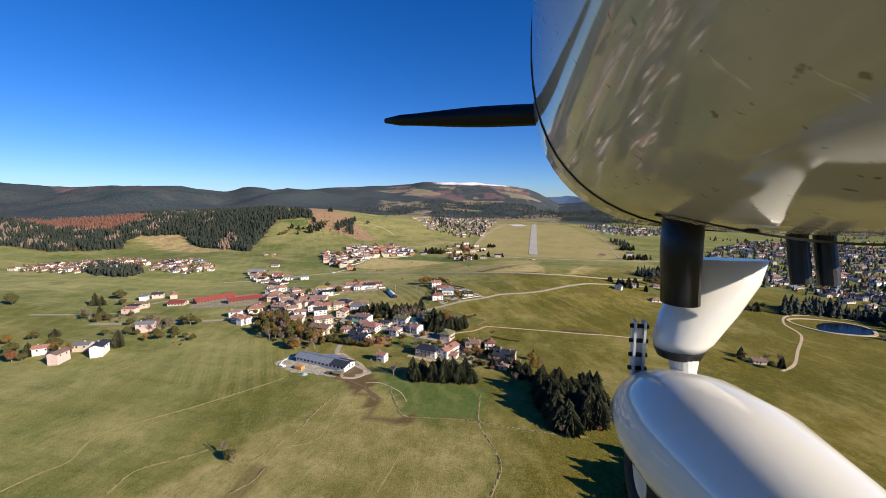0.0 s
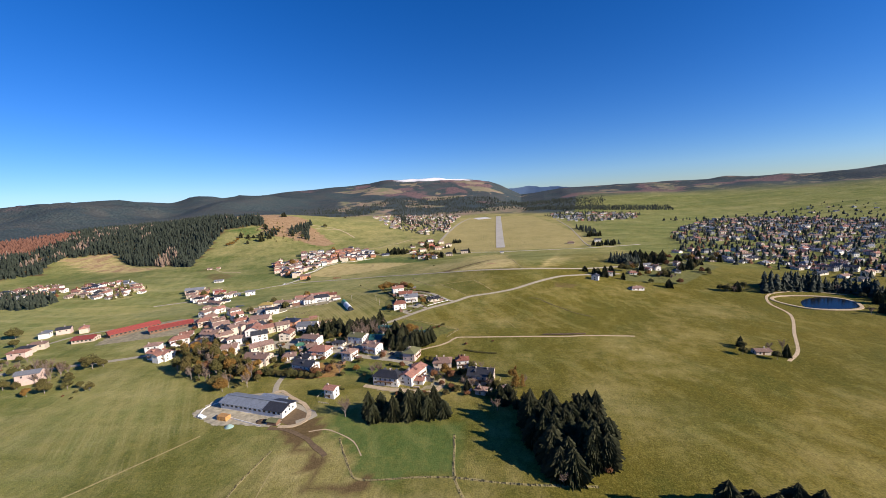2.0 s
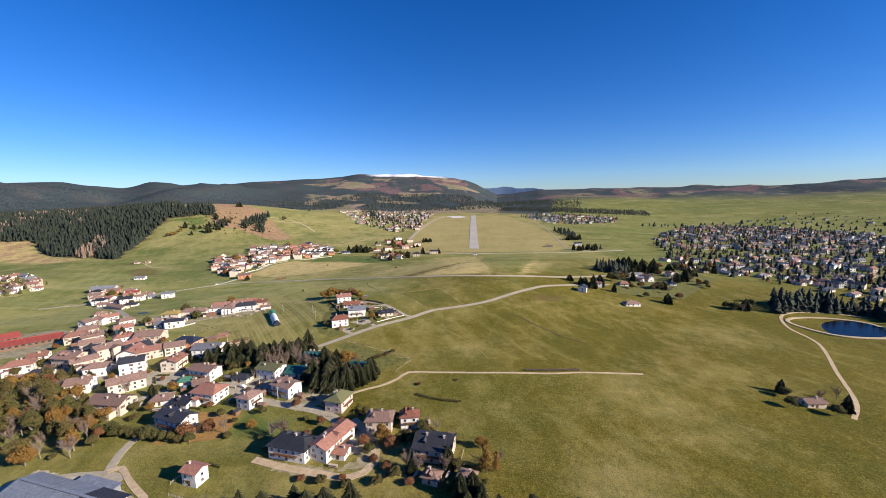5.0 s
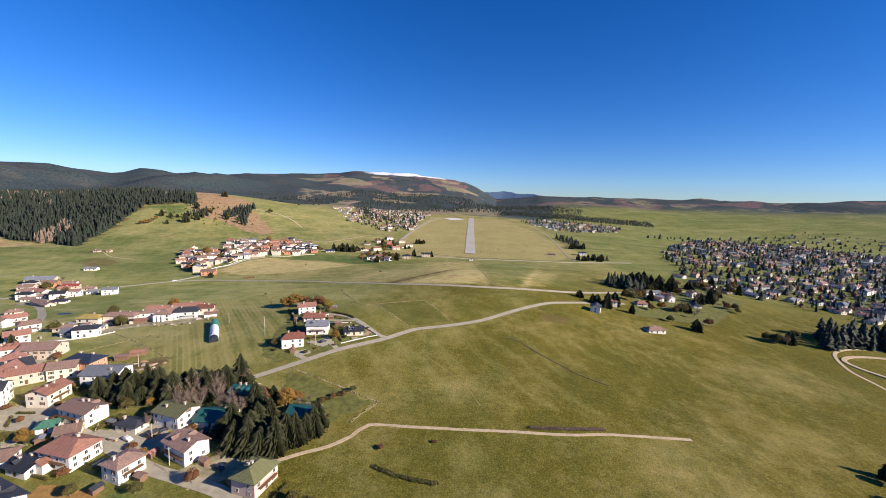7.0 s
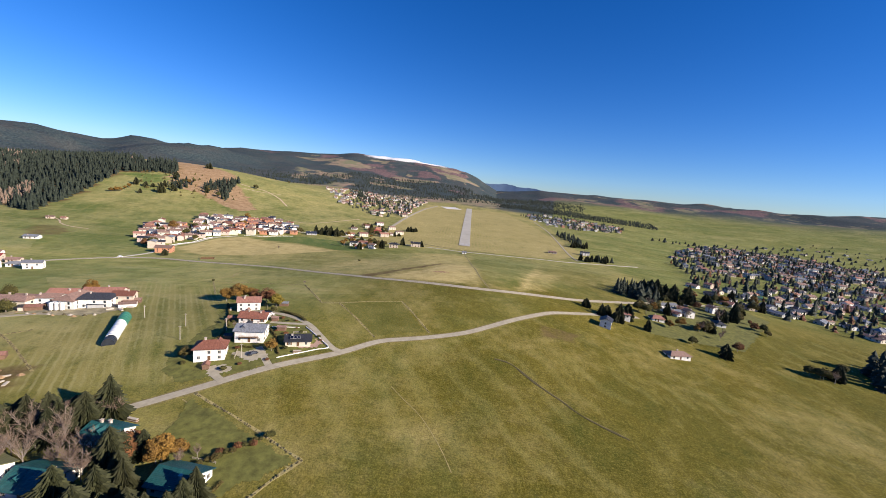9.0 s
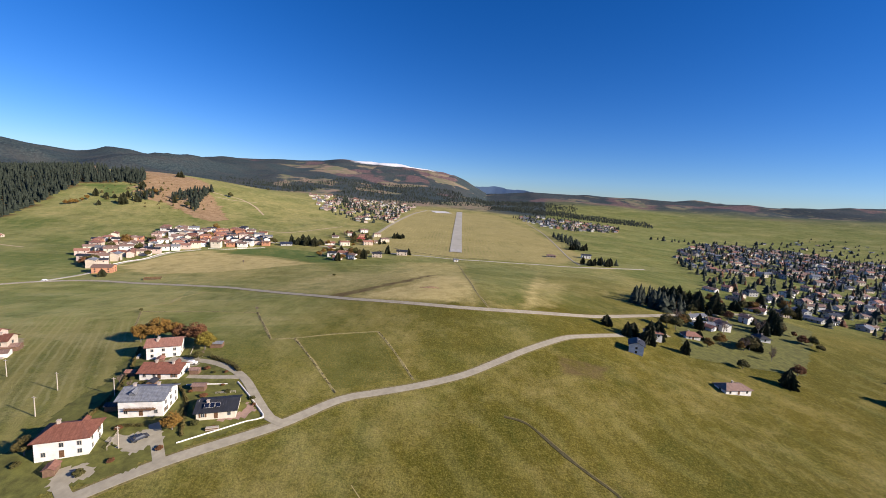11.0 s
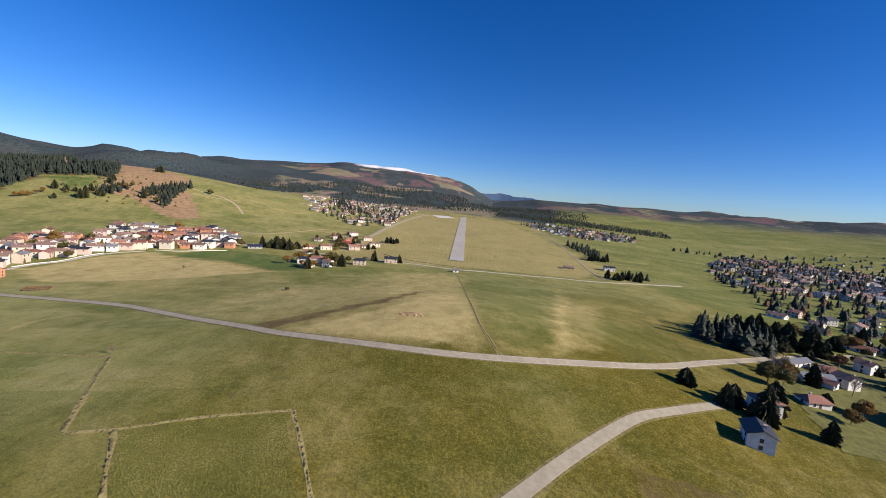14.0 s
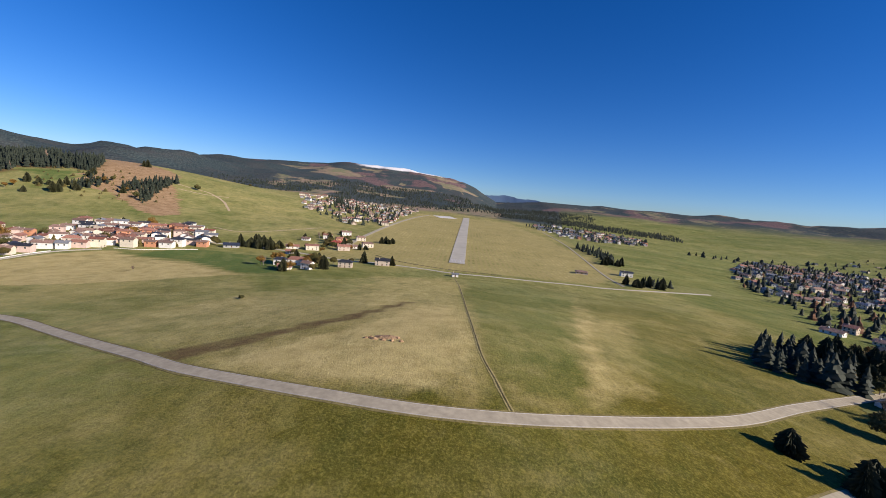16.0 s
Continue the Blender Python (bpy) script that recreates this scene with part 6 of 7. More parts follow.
yard_rng = random.Random(44)
for h in VILLAGE_STREET + VILLAGE_HEART + VILLAGE_EDGE + FOUR_VILLAS + VILLAGE_MORE:
    for side in (0, 90, 180, 270):
        a = radians(h[2] + side)
        away = (h[3] if side % 180 == 0 else h[4]) / 2 + yard_rng.uniform(3.5, 5.5)
        x, y = h[0] + away * math.cos(a), h[1] + away * math.sin(a)
        what = yard_rng.random()
        if not clear_of_houses(x, y, 2.0) or what > 0.72:
            continue
        span = yard_rng.uniform(5, 9)
        if what < 0.26:
            garden_fence(x, y, h[2] + side + 90, span)
        elif what < 0.5:
            d = Vector((-math.sin(a), math.cos(a))) * span / 2
            lobes = [(x + d.x * u, y + d.y * u, level(x, y) + 0.5, 0.5, 0.7) for u in np.arange(-1, 1.01, 1.6 / span)]
            row = thing("garden_hedge", Matrix(), "clipped dark green garden hedge", "hedge", "garden hedges")
            part("leaves", leaf_crown(yard_rng, lobes, 60, 0.2), OLIVE, row)
        elif what < 0.6:
            pile = thing("wood_pile", pose(x, y, level(x, y), 0, 0, h[2] + side + 90), "stack of split firewood beside a house", "wood pile", "wood piles")
            for k in range(4):
                part("log_row", box_data(-1.8, 1.8, -0.45, 0.45, 0.3 * k, 0.3 * k + 0.27), PALE if k % 2 else WOOD, pile, at=pose(0.1 * (k % 2), 0, 0))
        else:
            hutch = thing("garden_shed", pose(x, y, level(x, y), 0, 0, h[2] + side), "small brown timber garden shed", "shed", "garden sheds")
            part("wall", wall_data(3.2, 2.4, 1.9, 0.6, 0), WALLS_OF["wood"], hutch)
            part("roof", roof_data(3.2, 2.4, 1.9, 0.6, 0.3, 0.1, 0), ROOFS[yard_rng.choice(("grey", "brown", "red", "slate"))], hutch)
solar = worn("solar_glass", (0.01, 0.015, 0.035), 0.1, 0.1, 3, 0.001, 0, 0.6)
for k in range(3):
    x, y = -70.6 + 1.5 * k, -515.0 + 0.5 * k
    panel = thing("solar_panel", pose(x, y, level(-69, -511) + 4.0, 24, 0, 19), "dark blue solar panel mounted on the roof", "solar panel", "solar panels")
    part("glass", box_data(-0.65, 0.65, -0.85, 0.85, 0, 0.05), solar, panel)
    part("frame", frame_ring(1.4, 1.8, 0.05, 0.03), FRAME, panel, at=pose(0, 0, 0.02, 90))
for h in HAMLET_ROW + HAMLET_FARM + EAST_LANE:
    house(*h[:3], h[3] * 0.9, h[4] * 0.85, *h[5:8], detail=1, group="hamlet houses")
for h in RUNWAY_HAMLET:
    house(h[0], h[1], h[2] * 0.4, min(15, h[3] * 0.75), h[4] * 0.9, min(2, h[5]), *h[6:8], detail=1, group="houses by the runway")


# barns
def barn(x, y, turn, L, W, roof, wall, label):
    eave, rise = 3.6, W / 2 * math.tan(radians(17))
    root = thing("barn", pose(x, y, min(level(x - 6, y), level(x + 6, y), level(x, y)) + 0.2, 0, 0, turn), label, "barn", "farm barns")
    walls = part("wall", wall_data(L, W, eave, rise, 0), WALLS_OF[wall], root)
    top = part("roof", roof_data(L, W, eave, rise, 0.9, 0.22, 0), ROOFS[roof], root, WORDS[roof] + " roof")
    for s in (-1, 1):
        for k in range(int(L / 3.4)):
            part("window", FAR_WINDOW, None, walls, at=pose(-L / 2 + 1.9 + 3.4 * k, s * W / 2, 2.2) @ Matrix.Diagonal((1.6, 1, 0.9, 1)))
    for s in (-1, 1):
        for k in (-1, 0, 1):
            part("window", FAR_WINDOW, None, walls, at=pose(s * L / 2, k * W / 4, 2.0, 0, 0, 90))
        part("gate", box_data(-1.6, 1.6, -0.08, 0.08, 0, 3.0), WOOD, walls, at=pose(s * L / 2, 0, 0, 0, 0, 90)) if wall == "wood" else None
        part("window", FAR_WINDOW, None, walls, at=pose(s * L / 2, 0, 3.9, 0, 0, 90))
    part("ridge_vent", box_data(-L / 2 + 1, L / 2 - 1, -0.5, 0.5, 0, 0.35), ROOFS[roof], top, at=pose(0, 0, eave + rise + 0.12))
    return root, walls, top


barn(-371, -549, 58, 42, 15, "crimson", "wood", "long dark timber barn with a bright red metal roof")
barn(-327, -551, 44, 36, 13, "crimson", "wood", "timber barn with a bright red metal roof")
barn(-398, -574, 19, 18, 12, "crimson", "beige", "small beige barn with a red metal roof")
cow_barn, cow_walls, cow_roof = barn(-146, -696, -13, 45, 11.5, "zinc", "white", "long white cow barn with a grey-blue metal roof")
part("dark_roof_end", roof_data(12, 11.8, 3.65, 11.5 / 2 * math.tan(radians(17)), 0.9, 0.26, 0), ROOFS["slate"], cow_roof, "dark slate end of the roof", at=pose(16.6, 0, 0.03))
part("lean_to", merged(box_data(-9, 9, 0, 4, -1.5, 3.0), box_data(-9.4, 9.4, -0.2, 4.6, 3.0, 3.2)), ROOFS["zinc"], cow_barn, "low lean-to annex with a metal roof", at=pose(4, 6, 0))


for x, y, kind, size in [(-416, -134, "gold", 1.5), (-376, -163, "olive", 1.2), (-344, -190, "olive", 1.0), (-365, -139, "olive", 0.9), (-403, -105, "olive", 1.1), (-428, -17, "spruce", 1.0), (-433, -12, "spruce", 0.9), (-421, 8, "spruce", 1.1),
                         (-387, 13, "gold", 1.4), (-359, -50, "gold", 1.3), (-359, -243, "olive", 1.4), (-366, -247, "russet", 1.1), (-372, -239, "olive", 1.0), (-308, -290, "spruce", 0.8), (-269, -41, "olive", 1.2), (-262, -48, "olive", 1.0),
                         (-333, -30, "olive", 1.0), (-362, -81, "olive", 0.9), (-358, -115, "spruce", 0.7), (-418, -154, "olive", 0.9), (-389, -171, "bare", 1.1), (-400, -60, "olive", 1.0), (-344, 10, "bare", 1.0), (-312, -20, "olive", 0.8),
                         (-262, -474, "olive", 0.9), (-236, -499, "spruce", 0.75), (-233, -500, "olive", 0.8), (-232, -452, "gold", 0.9), (-266, -514, "olive", 0.8), (-455, -330, "bare", 0.9), (-395, -385, "olive", 0.9), (-436, -366, "olive", 1.0), (-370, -412, "olive", 0.7),
                         (-124, -112, "olive", 1.2), (-130, -106, "gold", 1.1), (-116, -120, "olive", 1.1), (-146, -112, "olive", 1.2), (-155, -118, "gold", 1.2), (-110, -100, "olive", 1.0), (-150, 20, "olive", 1.1), (-140, 30, "spruce", 1.0), (-165, 50, "olive", 1.2), (-172, 70, "spruce", 1.1)]:
    plant(kind, x, y, size)


# a village seen from afar, and the town: a few shapes, copied
def settlement(places, group, roofs, walls, seed, turn=None):
    r, shapes = random.Random(seed), []
    for k, (x, y) in enumerate(places):
        a = (turn or 0) + r.choice((0, 0, 90)) + r.uniform(-14, 14)
        if k < 26:
            shapes.append(house(x, y, a, r.uniform(9, 15), r.uniform(7, 9), r.choice((2, 2, 2, 3)), roofs[k % len(roofs)], walls[k % len(walls)], 0, group, r.choice((0, 0, 2.5))))
        else:
            copy_thing(r.choice(shapes), pose(x, y, min(level(x - 3, y), level(x + 3, y), level(x, y - 3)) + 0.3, 0, 0, a))


WARM = ("red", "brown", "rust", "brown", "red", "grey", "brown", "slate")
PLAIN = ("white", "beige", "white", "white", "pink", "grey", "cream", "white", "beige", "white", "orange", "white", "white")
HILL_VILLAGE = [(-398, -218), (-430, -180), (-462, -120), (-462, -92), (-420, -100), (-452, -20), (-432, 8), (-392, -5), (-378, 18), (-348, 42), (-296, 2), (-260, -60), (-282, -96), (-318, -112), (-346, -145), (-348, -198), (-352, -232), (-336, -268), (-368, -240)]
settlement(scatter(HILL_VILLAGE, 11.6, 21, 116), "houses of the hill village", ("brown", "rust", "brown", "red", "slate", "brown", "grey"), ("white", "cream", "white", "pink", "white", "white", "beige", "white", "cream", "white", "orange"), 1, 25)
house(-322, -272, 20, 16, 11, 2, "brown", "orange", 1, "houses of the hill village", 0)


def far_houses(name, places, label, roofs, walls, seed, turn=0):
    """Houses too far off to be told apart, in one mesh."""
    r = random.Random(seed)
    verts, faces, slots = [], [], []
    covers = [WALLS_OF[w] for w in dict.fromkeys(walls)] + [ROOFS[k] for k in dict.fromkeys(roofs)] + [GLASS]
    for x, y in places:
        L, W, st = r.uniform(9, 17), r.uniform(7.5, 10), r.choice((1, 1, 2))
        eave, rise, hip = 2.5 * st + 0.4, W / 2 * r.uniform(0.35, 0.5), r.choice((0, 0, 0, 2.5))
        m = pose(x, y, min(level(x - 3, y), level(x + 3, y), level(x, y - 3)) + 0.3, 0, 0, turn + r.choice((0, 90)) + r.uniform(-18, 18))
        panes = [box_data(u - 0.6, u + 0.6, s * W / 2 - 0.05, s * W / 2 + 0.05, 0.9 + 2.5 * k, 2.2 + 2.5 * k) for s in (-1, 1) for k in range(st) for u in (-L / 3.2, 0, L / 3.2)]
        panes += [box_data(s * L / 2 - 0.05, s * L / 2 + 0.05, u - 0.6, u + 0.6, 0.9 + 2.5 * k, 2.2 + 2.5 * k) for s in (-1, 1) for k in range(st) for u in (-W / 4, W / 4)]
        wall, roof = WALLS_OF[r.choice(walls)], ROOFS[r.choice(roofs)]
        chimney = box_data(L / 5 - 0.4, L / 5 + 0.4, 0.6, 1.4, eave, eave + rise + 0.9)
        for cover, (v, f) in [(wall, wall_data(L, W, eave, rise, hip)), (roof, roof_data(L, W, eave, rise, 0.7, 0.2, hip)), (wall, chimney)] + [(GLASS, p) for p in panes]:
            base = len(verts)
            verts += [tuple(m @ Vector(q)) for q in v]
            faces += [tuple(i + base for i in q) for q in f]
            slots += [covers.index(cover)] * len(f)
    mesh = bpy.data.meshes.new(name)
    mesh.from_pydata(verts, [], faces)
    for cover in covers:
        mesh.materials.append(cover)
    mesh.polygons.foreach_set("material_index", slots)
    tagged(part(name, mesh, None), label, "houses", kind="stuff")


far_houses("far_village", scatter([(-346, 393), (-520, 800), (-420, 1000), (-155, 1050), (-148, 352), (-198, 278), (-300, 381)], 14, 22, 200), "distant village of pale houses with red and brown roofs", WARM, ("white", "beige", "cream", "white", "pink", "grey"), 2, 10)
far_houses("far_village", scatter([(205, 780), (256, 520), (333, 470), (490, 577), (571, 797), (445, 877), (300, 900)], 17, 23, 105), "distant houses and halls east of the airfield", ("grey", "brown", "red", "slate"), PLAIN, 3)
far_houses("far_village", scatter([(-929, -423), (-939, -312), (-874, -220), (-720, -330), (-757, -420)], 15, 24, 85), "distant village of white houses below the wood", WARM, ("white", "cream", "white", "pink"), 4)
far_houses("far_village", scatter([(-666, -365), (-584, -374), (-561, -336), (-635, -268), (-740, -272)], 14, 25, 48), "distant hamlet of white houses", WARM, ("white", "beige", "white"), 5)
far_houses("town", scatter([(400, 90), (430, 0), (500, 20), (600, -30), (650, -170), (780, -220), (1250, 100), (1150, 350), (1000, 540), (840, 580), (700, 510), (520, 280)], 16, 26, 460), "dense town of houses with dark and brown roofs", ("brown", "slate", "brown", "grey", "red", "slate", "brown"), ("white", "cream", "beige", "white", "grey"), 6)
far_houses("far_village", scatter([(1000, 700), (1500, 900), (2000, 700), (1900, 300), (1400, 400)], 45, 27, 70), "scattered distant houses on the plain", ("brown", "slate", "grey"), ("white", "cream", "grey"), 8)
far_houses("town_edge", scatter([(270, -250), (300, -220), (355, -228), (300, -150), (330, -130), (420, -120), (500, -60), (620, -60), (660, -220), (560, -330), (430, -380), (396, -330), (404, -290), (370, -262)], 16, 29, 95), "rows of houses along the lanes between the pond and the town", ("brown", "slate", "brown", "grey", "red", "slate"), ("white", "cream", "beige", "white", "grey"), 9, 20)
settlement([(-375, -722), (-344, -732), (-351, -710), (-329, -714), (-420, -613), (-428, -592), (-469, -554), (-462, -541), (-439, -540), (-289, -613), (-341, -664), (-428, -602)], "houses of the western farms", ("red", "brown", "grey", "slate"), ("white", "pink", "beige"), 7, 30)


# ---------------- farmyard and meadow things ----------------
def half_tunnel(L, W, H, start, end, sides=14):
    verts, faces = [], []
    n = 12
    for k in range(n + 1):
        x = start + (end - start) * k / n
        sag = 1 - 0.05 * math.sin(k * 2.4)
        verts += [(x, -W / 2 * math.cos(math.pi * s / sides), H * sag * math.sin(math.pi * s / sides) - (0.3 if s in (0, sides) else 0)) for s in range(sides + 1)]
    m = sides + 1
    for k in range(n):
        faces += [(k * m + s, (k + 1) * m + s, (k + 1) * m + s + 1, k * m + s + 1) for s in range(sides)]
    faces += [tuple(range(m - 1, -1, -1)), tuple(n * m + s for s in range(m))]
    return verts, faces


stack = thing("hay_stack", pose(-157, -516, level(-157, -516), 0, 0, 122), "long covered hay stack under green and white sheets", "hay stack")
part("white_cover", half_tunnel(0, 5.2, 3.3, -11, 10), worn("white_sheet", (0.72, 0.74, 0.72), 0.5, 0.15, 0.8), stack, "white plastic sheet")
part("green_cover", half_tunnel(0, 5.4, 3.4, 10, 22), worn("green_tarpaulin", (0.05, 0.2, 0.13), 0.5, 0.25, 0.8), stack, "green tarpaulin")
part("bale_wrap", half_tunnel(0, 5.0, 3.0, -16, -11), worn("black_wrap", (0.03, 0.035, 0.045), 0.35, 0.3, 1.2), stack, "black wrapped bales at the open end")

wrap = worn("silage_wrap", (0.62, 0.68, 0.72), 0.4, 0.15, 2)
for k in range(7):
    x, y = -177 + 1.6 * (k % 4) + 0.4 * (k // 4), -704 - 1.5 * (k // 4) - 0.7 * (k % 4)
    bale = thing("silage_bale", pose(x, y, level(x, y) + 0.62, 0, 90, 20 + 9 * k), "round silage bale in pale plastic wrap", "silage bale", "silage bales")
    bm = bmesh.new()
    tube(bm, (0, 0, -0.6), (0, 0, 0.6), 0.65, 0.65, 18)
    bm.faces.new([v for v in bm.verts][:18][::-1])
    bmesh.ops.bevel(bm, geom=[e for e in bm.edges if abs(e.verts[0].co.z - e.verts[1].co.z) < 0.01], offset=0.1, segments=2, affect="EDGES")
    part("wrap", bm, wrap, bale)


def heap(name, x, y, rx, ry, h, material, label, category):
    verts, faces, n = [], [], 16
    for k in range(5):
        u = k / 4
        verts += [(rx * (1 - u) ** 0.7 * math.cos(a) * (1 + 0.18 * noise.noise(Vector((math.cos(a) * 2 + x, math.sin(a) * 2, k)))), ry * (1 - u) ** 0.7 * math.sin(a), h * u + 0.2 * noise.noise(Vector((a, x, k)))) for a in np.linspace(0, 6.283, n, endpoint=False)]
    for k in range(4):
        faces += [(k * n + s, k * n + (s + 1) % n, (k + 1) * n + (s + 1) % n, (k + 1) * n + s) for s in range(n)]
    ob = part(name, (verts, faces), material, at=pose(x, y, level(x, y) - 0.2))
    return tagged(ob, label, category)


straw = worn("orange_straw", (0.5, 0.27, 0.1), 0.95, 0.35, 1.5, 0.08)
stacked = thing("straw_stack", pose(-160, -707, level(-160, -707), 0, 0, -12), "square stack of orange straw bales in the farmyard", "straw stack")
for k in range(18):
    i, j, q = k % 3, k // 3 % 2, k // 6
    part("bale", box_data(-1.05, 1.05, -0.9, 0.9, 0, 0.78), straw, stacked, at=pose(2.15 * (i - 1) + 0.08 * math.sin(7 * k), 1.85 * (j - 0.5), 0.8 * q, 0, 0, 2 * math.sin(5 * k)))
heap("manure_heap", -136, -709, 4.0, 2.8, 1.5, worn("manure", (0.13, 0.085, 0.05), 0.95, 0.35, 1.5, 0.1), "dark brown manure heap beside the barn", "manure heap")
heap("earth_mound", -9, -345, 5.5, 3.0, 0.9, worn("rubble", (0.38, 0.25, 0.14), 0.95, 0.4, 1.2, 0.1), "low mound of rubble and brown earth", "mound")
for k in range(9):
    heap("rubble_heap", -17 + 1.6 * k, -347 + 1.7 * math.sin(2.9 * k), 1.3 + 0.4 * math.sin(7 * k), 1.0, 0.7 + 0.4 * abs(math.sin(4 * k)), bpy.data.materials["rubble"], "low heap of reddish rubble in the meadow", "rubble heap")
heap("covered_mound", -152, -714, 2.8, 2.2, 1.7, worn("pale_green_sheet", (0.3, 0.42, 0.38), 0.5, 0.15, 1), "mound under a pale green tarpaulin", "mound")
for x, y, turn, L, W, roof in [(-128, -711, -10, 6, 3.6, "olive"), (-165, -690, 20, 9, 5, "red"), (-184, -554, 20, 6, 4, "brown"), (-180, -548, 35, 7, 4, "red"), (-98, -464, 10, 5, 3, "grey"), (-82, -501, 10, 4, 2.4, "brown")]:
    shed = thing("shed", pose(x, y, level(x, y), 0, 0, turn), f"small open timber shed with a {WORDS[roof]} roof", "shed", "sheds")
    part("wall", wall_data(L, W, 2.1, W / 2 * 0.4, 0), WALLS_OF["wood"], shed)
    part("roof", roof_data(L, W, 2.1, W / 2 * 0.4, 0.4, 0.12, 0), ROOFS[roof], shed)
house(-486, -264, 15, 14, 8, 1, "grey", "white", 1, "outlying barns", 0)
house(-592, -146, 30, 9, 6, 1, "brown", "beige", 1, "outlying barns", 0)
house(-575, -142, 10, 7, 5, 1, "red", "beige", 1, "outlying barns", 0)
sheet = heap("tarpaulin", -310, -464, 8, 3.6, 0.5, worn("blue_sheet", (0.02, 0.035, 0.09), 0.35, 0.2, 0.8), "flat dark blue tarpaulin spread over a silage clamp", "tarpaulin")
for k in range(16):
    u = k / 15
    x, y = -268 + 84 * u + 5 * math.sin(3.7 * k), -506 + 34 * u + 5 * math.cos(5.1 * k)
    size = 2.5 + 1.6 * abs(math.sin(9.3 * k))
    annex = thing("annex", pose(x, y, level(x, y), 0, 0, 22 + 11 * math.sin(k)), "small low outbuilding among the row of houses", "outbuilding", "outbuildings")
    part("wall", wall_data(size * 2, size * 1.3, 2.2, 0.8, 0), WALLS_OF[("beige", "grey", "white", "wood")[k % 4]], annex)
    part("roof", roof_data(size * 2, size * 1.3, 2.2, 0.8, 0.3, 0.12, 0), ROOFS[("brown", "grey", "red", "slate", "brown")[k % 5]], annex)
rubble = bpy.data.materials["rubble"]
for k, (x, y, a, b) in enumerate([(-176, -560, 2.5, 1.6), (-170, -556, 3.2, 1.5), (-163, -560, 2.2, 1.4), (-166, -566, 3.0, 1.8), (-158, -557, 1.8, 1.2)]):
    heap("rubble_heap", x, y, a, b, 0.7 + 0.2 * (k % 3), rubble, "low heap of brown earth, boards and rubble", "rubble heap")
for k in range(9):
    x, y = -174 + 2.1 * k + 0.8 * math.sin(5 * k), -562 + 3.2 * math.sin(2.3 * k)
    board = thing("board_stack", pose(x, y, level(x, y), 0, 0, 37 * k), "stack of weathered pale boards on bare earth", "board stack", "board stacks")
    for q in range(3):
        part("board", box_data(-1.6, 1.6, -0.5 + 0.34 * q, -0.2 + 0.34 * q, 0.0, 0.35 + 0.05 * (q % 2)), PALE, board)
for k in range(12):
    x, y = -229 + 3.7 * k, -498.5 + 1.6 * math.sin(1.9 * k) + 0.09 * max(0, k - 6) ** 2
    heap("rubble_heap", x, y, 1.6 + 0.6 * math.sin(5 * k), 1.0, 0.7 + 0.4 * abs(math.sin(3 * k)), (rubble, STONE, PALE)[k % 3], "low heap of stones, boards and rubble below the houses", "rubble heap")
for k in range(10):
    x, y = -191 + 3.0 * (k % 4) + math.sin(4 * k), -484 + 5.2 * (k // 4) + math.cos(3 * k)
    board = thing("board_stack", pose(x, y, level(x, y), 0, 0, 53 * k), "stack of pale building boards on the site", "board stack", "board stacks")
    for q in range(3):
        part("board", box_data(-1.8, 1.8, -0.6 + 0.42 * q, -0.24 + 0.42 * q, 0.0, 0.5 + 0.25 * (q % 2)), PALE, board)
for k in range(3):
    x, y = -215.5 + 2.6 * k, -492.5 + 0.5 * k
    tank = thing("tank", pose(x, y, level(x, y)), "tall white upright storage tank beside the farmhouse", "tank", "white tanks")
    bm = bmesh.new()
    tube(bm, (0, 0, 0.6), (0, 0, 4.4), 1.05, 1.05, 16)
    tube(bm, (0, 0, 4.4), (0, 0, 4.9), 1.05, 0.35, 16)
    part("body", bm, WALLS_OF["white"], tank)
    for q in range(4):
        part("leg", box_data(-0.08, 0.08, -0.08, 0.08, -0.3, 0.7), FRAME, tank, at=pose(0.75 * math.cos(1.57 * q + 0.8), 0.75 * math.sin(1.57 * q + 0.8), 0))
hut = house(10, -100, 10, 6, 5, 1, "grey", "white", 1, "huts", 0, "hut")
blue_hall = house(-243, -50, 30, 16, 10, 1, "blue", "grey", 1, "halls", 0, "hall")

for x, y in [(-160, -495), (-130, -505), (-122, -520), (-107, -508), (-86, -531), (-168, -562), (-117, -616), (-101, -628)]:
    pole = thing("utility_pole", pose(x, y, level(x, y)), "pale timber utility pole with a crossarm", "utility pole", "utility poles")
    bm = bmesh.new()
    tube(bm, (0, 0, -0.4), (0, 0, 6.8), 0.17, 0.12, 8)
    part("post", bm, PALE, pole)
    part("crossarm", box_data(-0.7, 0.7, -0.07, 0.07, 6.3, 6.45), PALE, pole)

goal_frame = thing("pen", pose(-257, -296, level(-257, -296), 0, 0, 30), "small fenced wooden pen in the meadow", "pen")
for s in (-1, 1):
    part("rail", box_data(-6, 6, s * 3.5 - 0.1, s * 3.5 + 0.1, 0.6, 1.4), WOOD, goal_frame)
    part("rail", box_data(s * 6 - 0.1, s * 6 + 0.1, -3.5, 3.5, 0.6, 1.4), WOOD, goal_frame)
    for q in (-6, -2, 2, 6):
        part("post", box_data(q - 0.12, q + 0.12, s * 3.5 - 0.12, s * 3.5 + 0.12, -0.3, 1.6), WOOD, goal_frame)

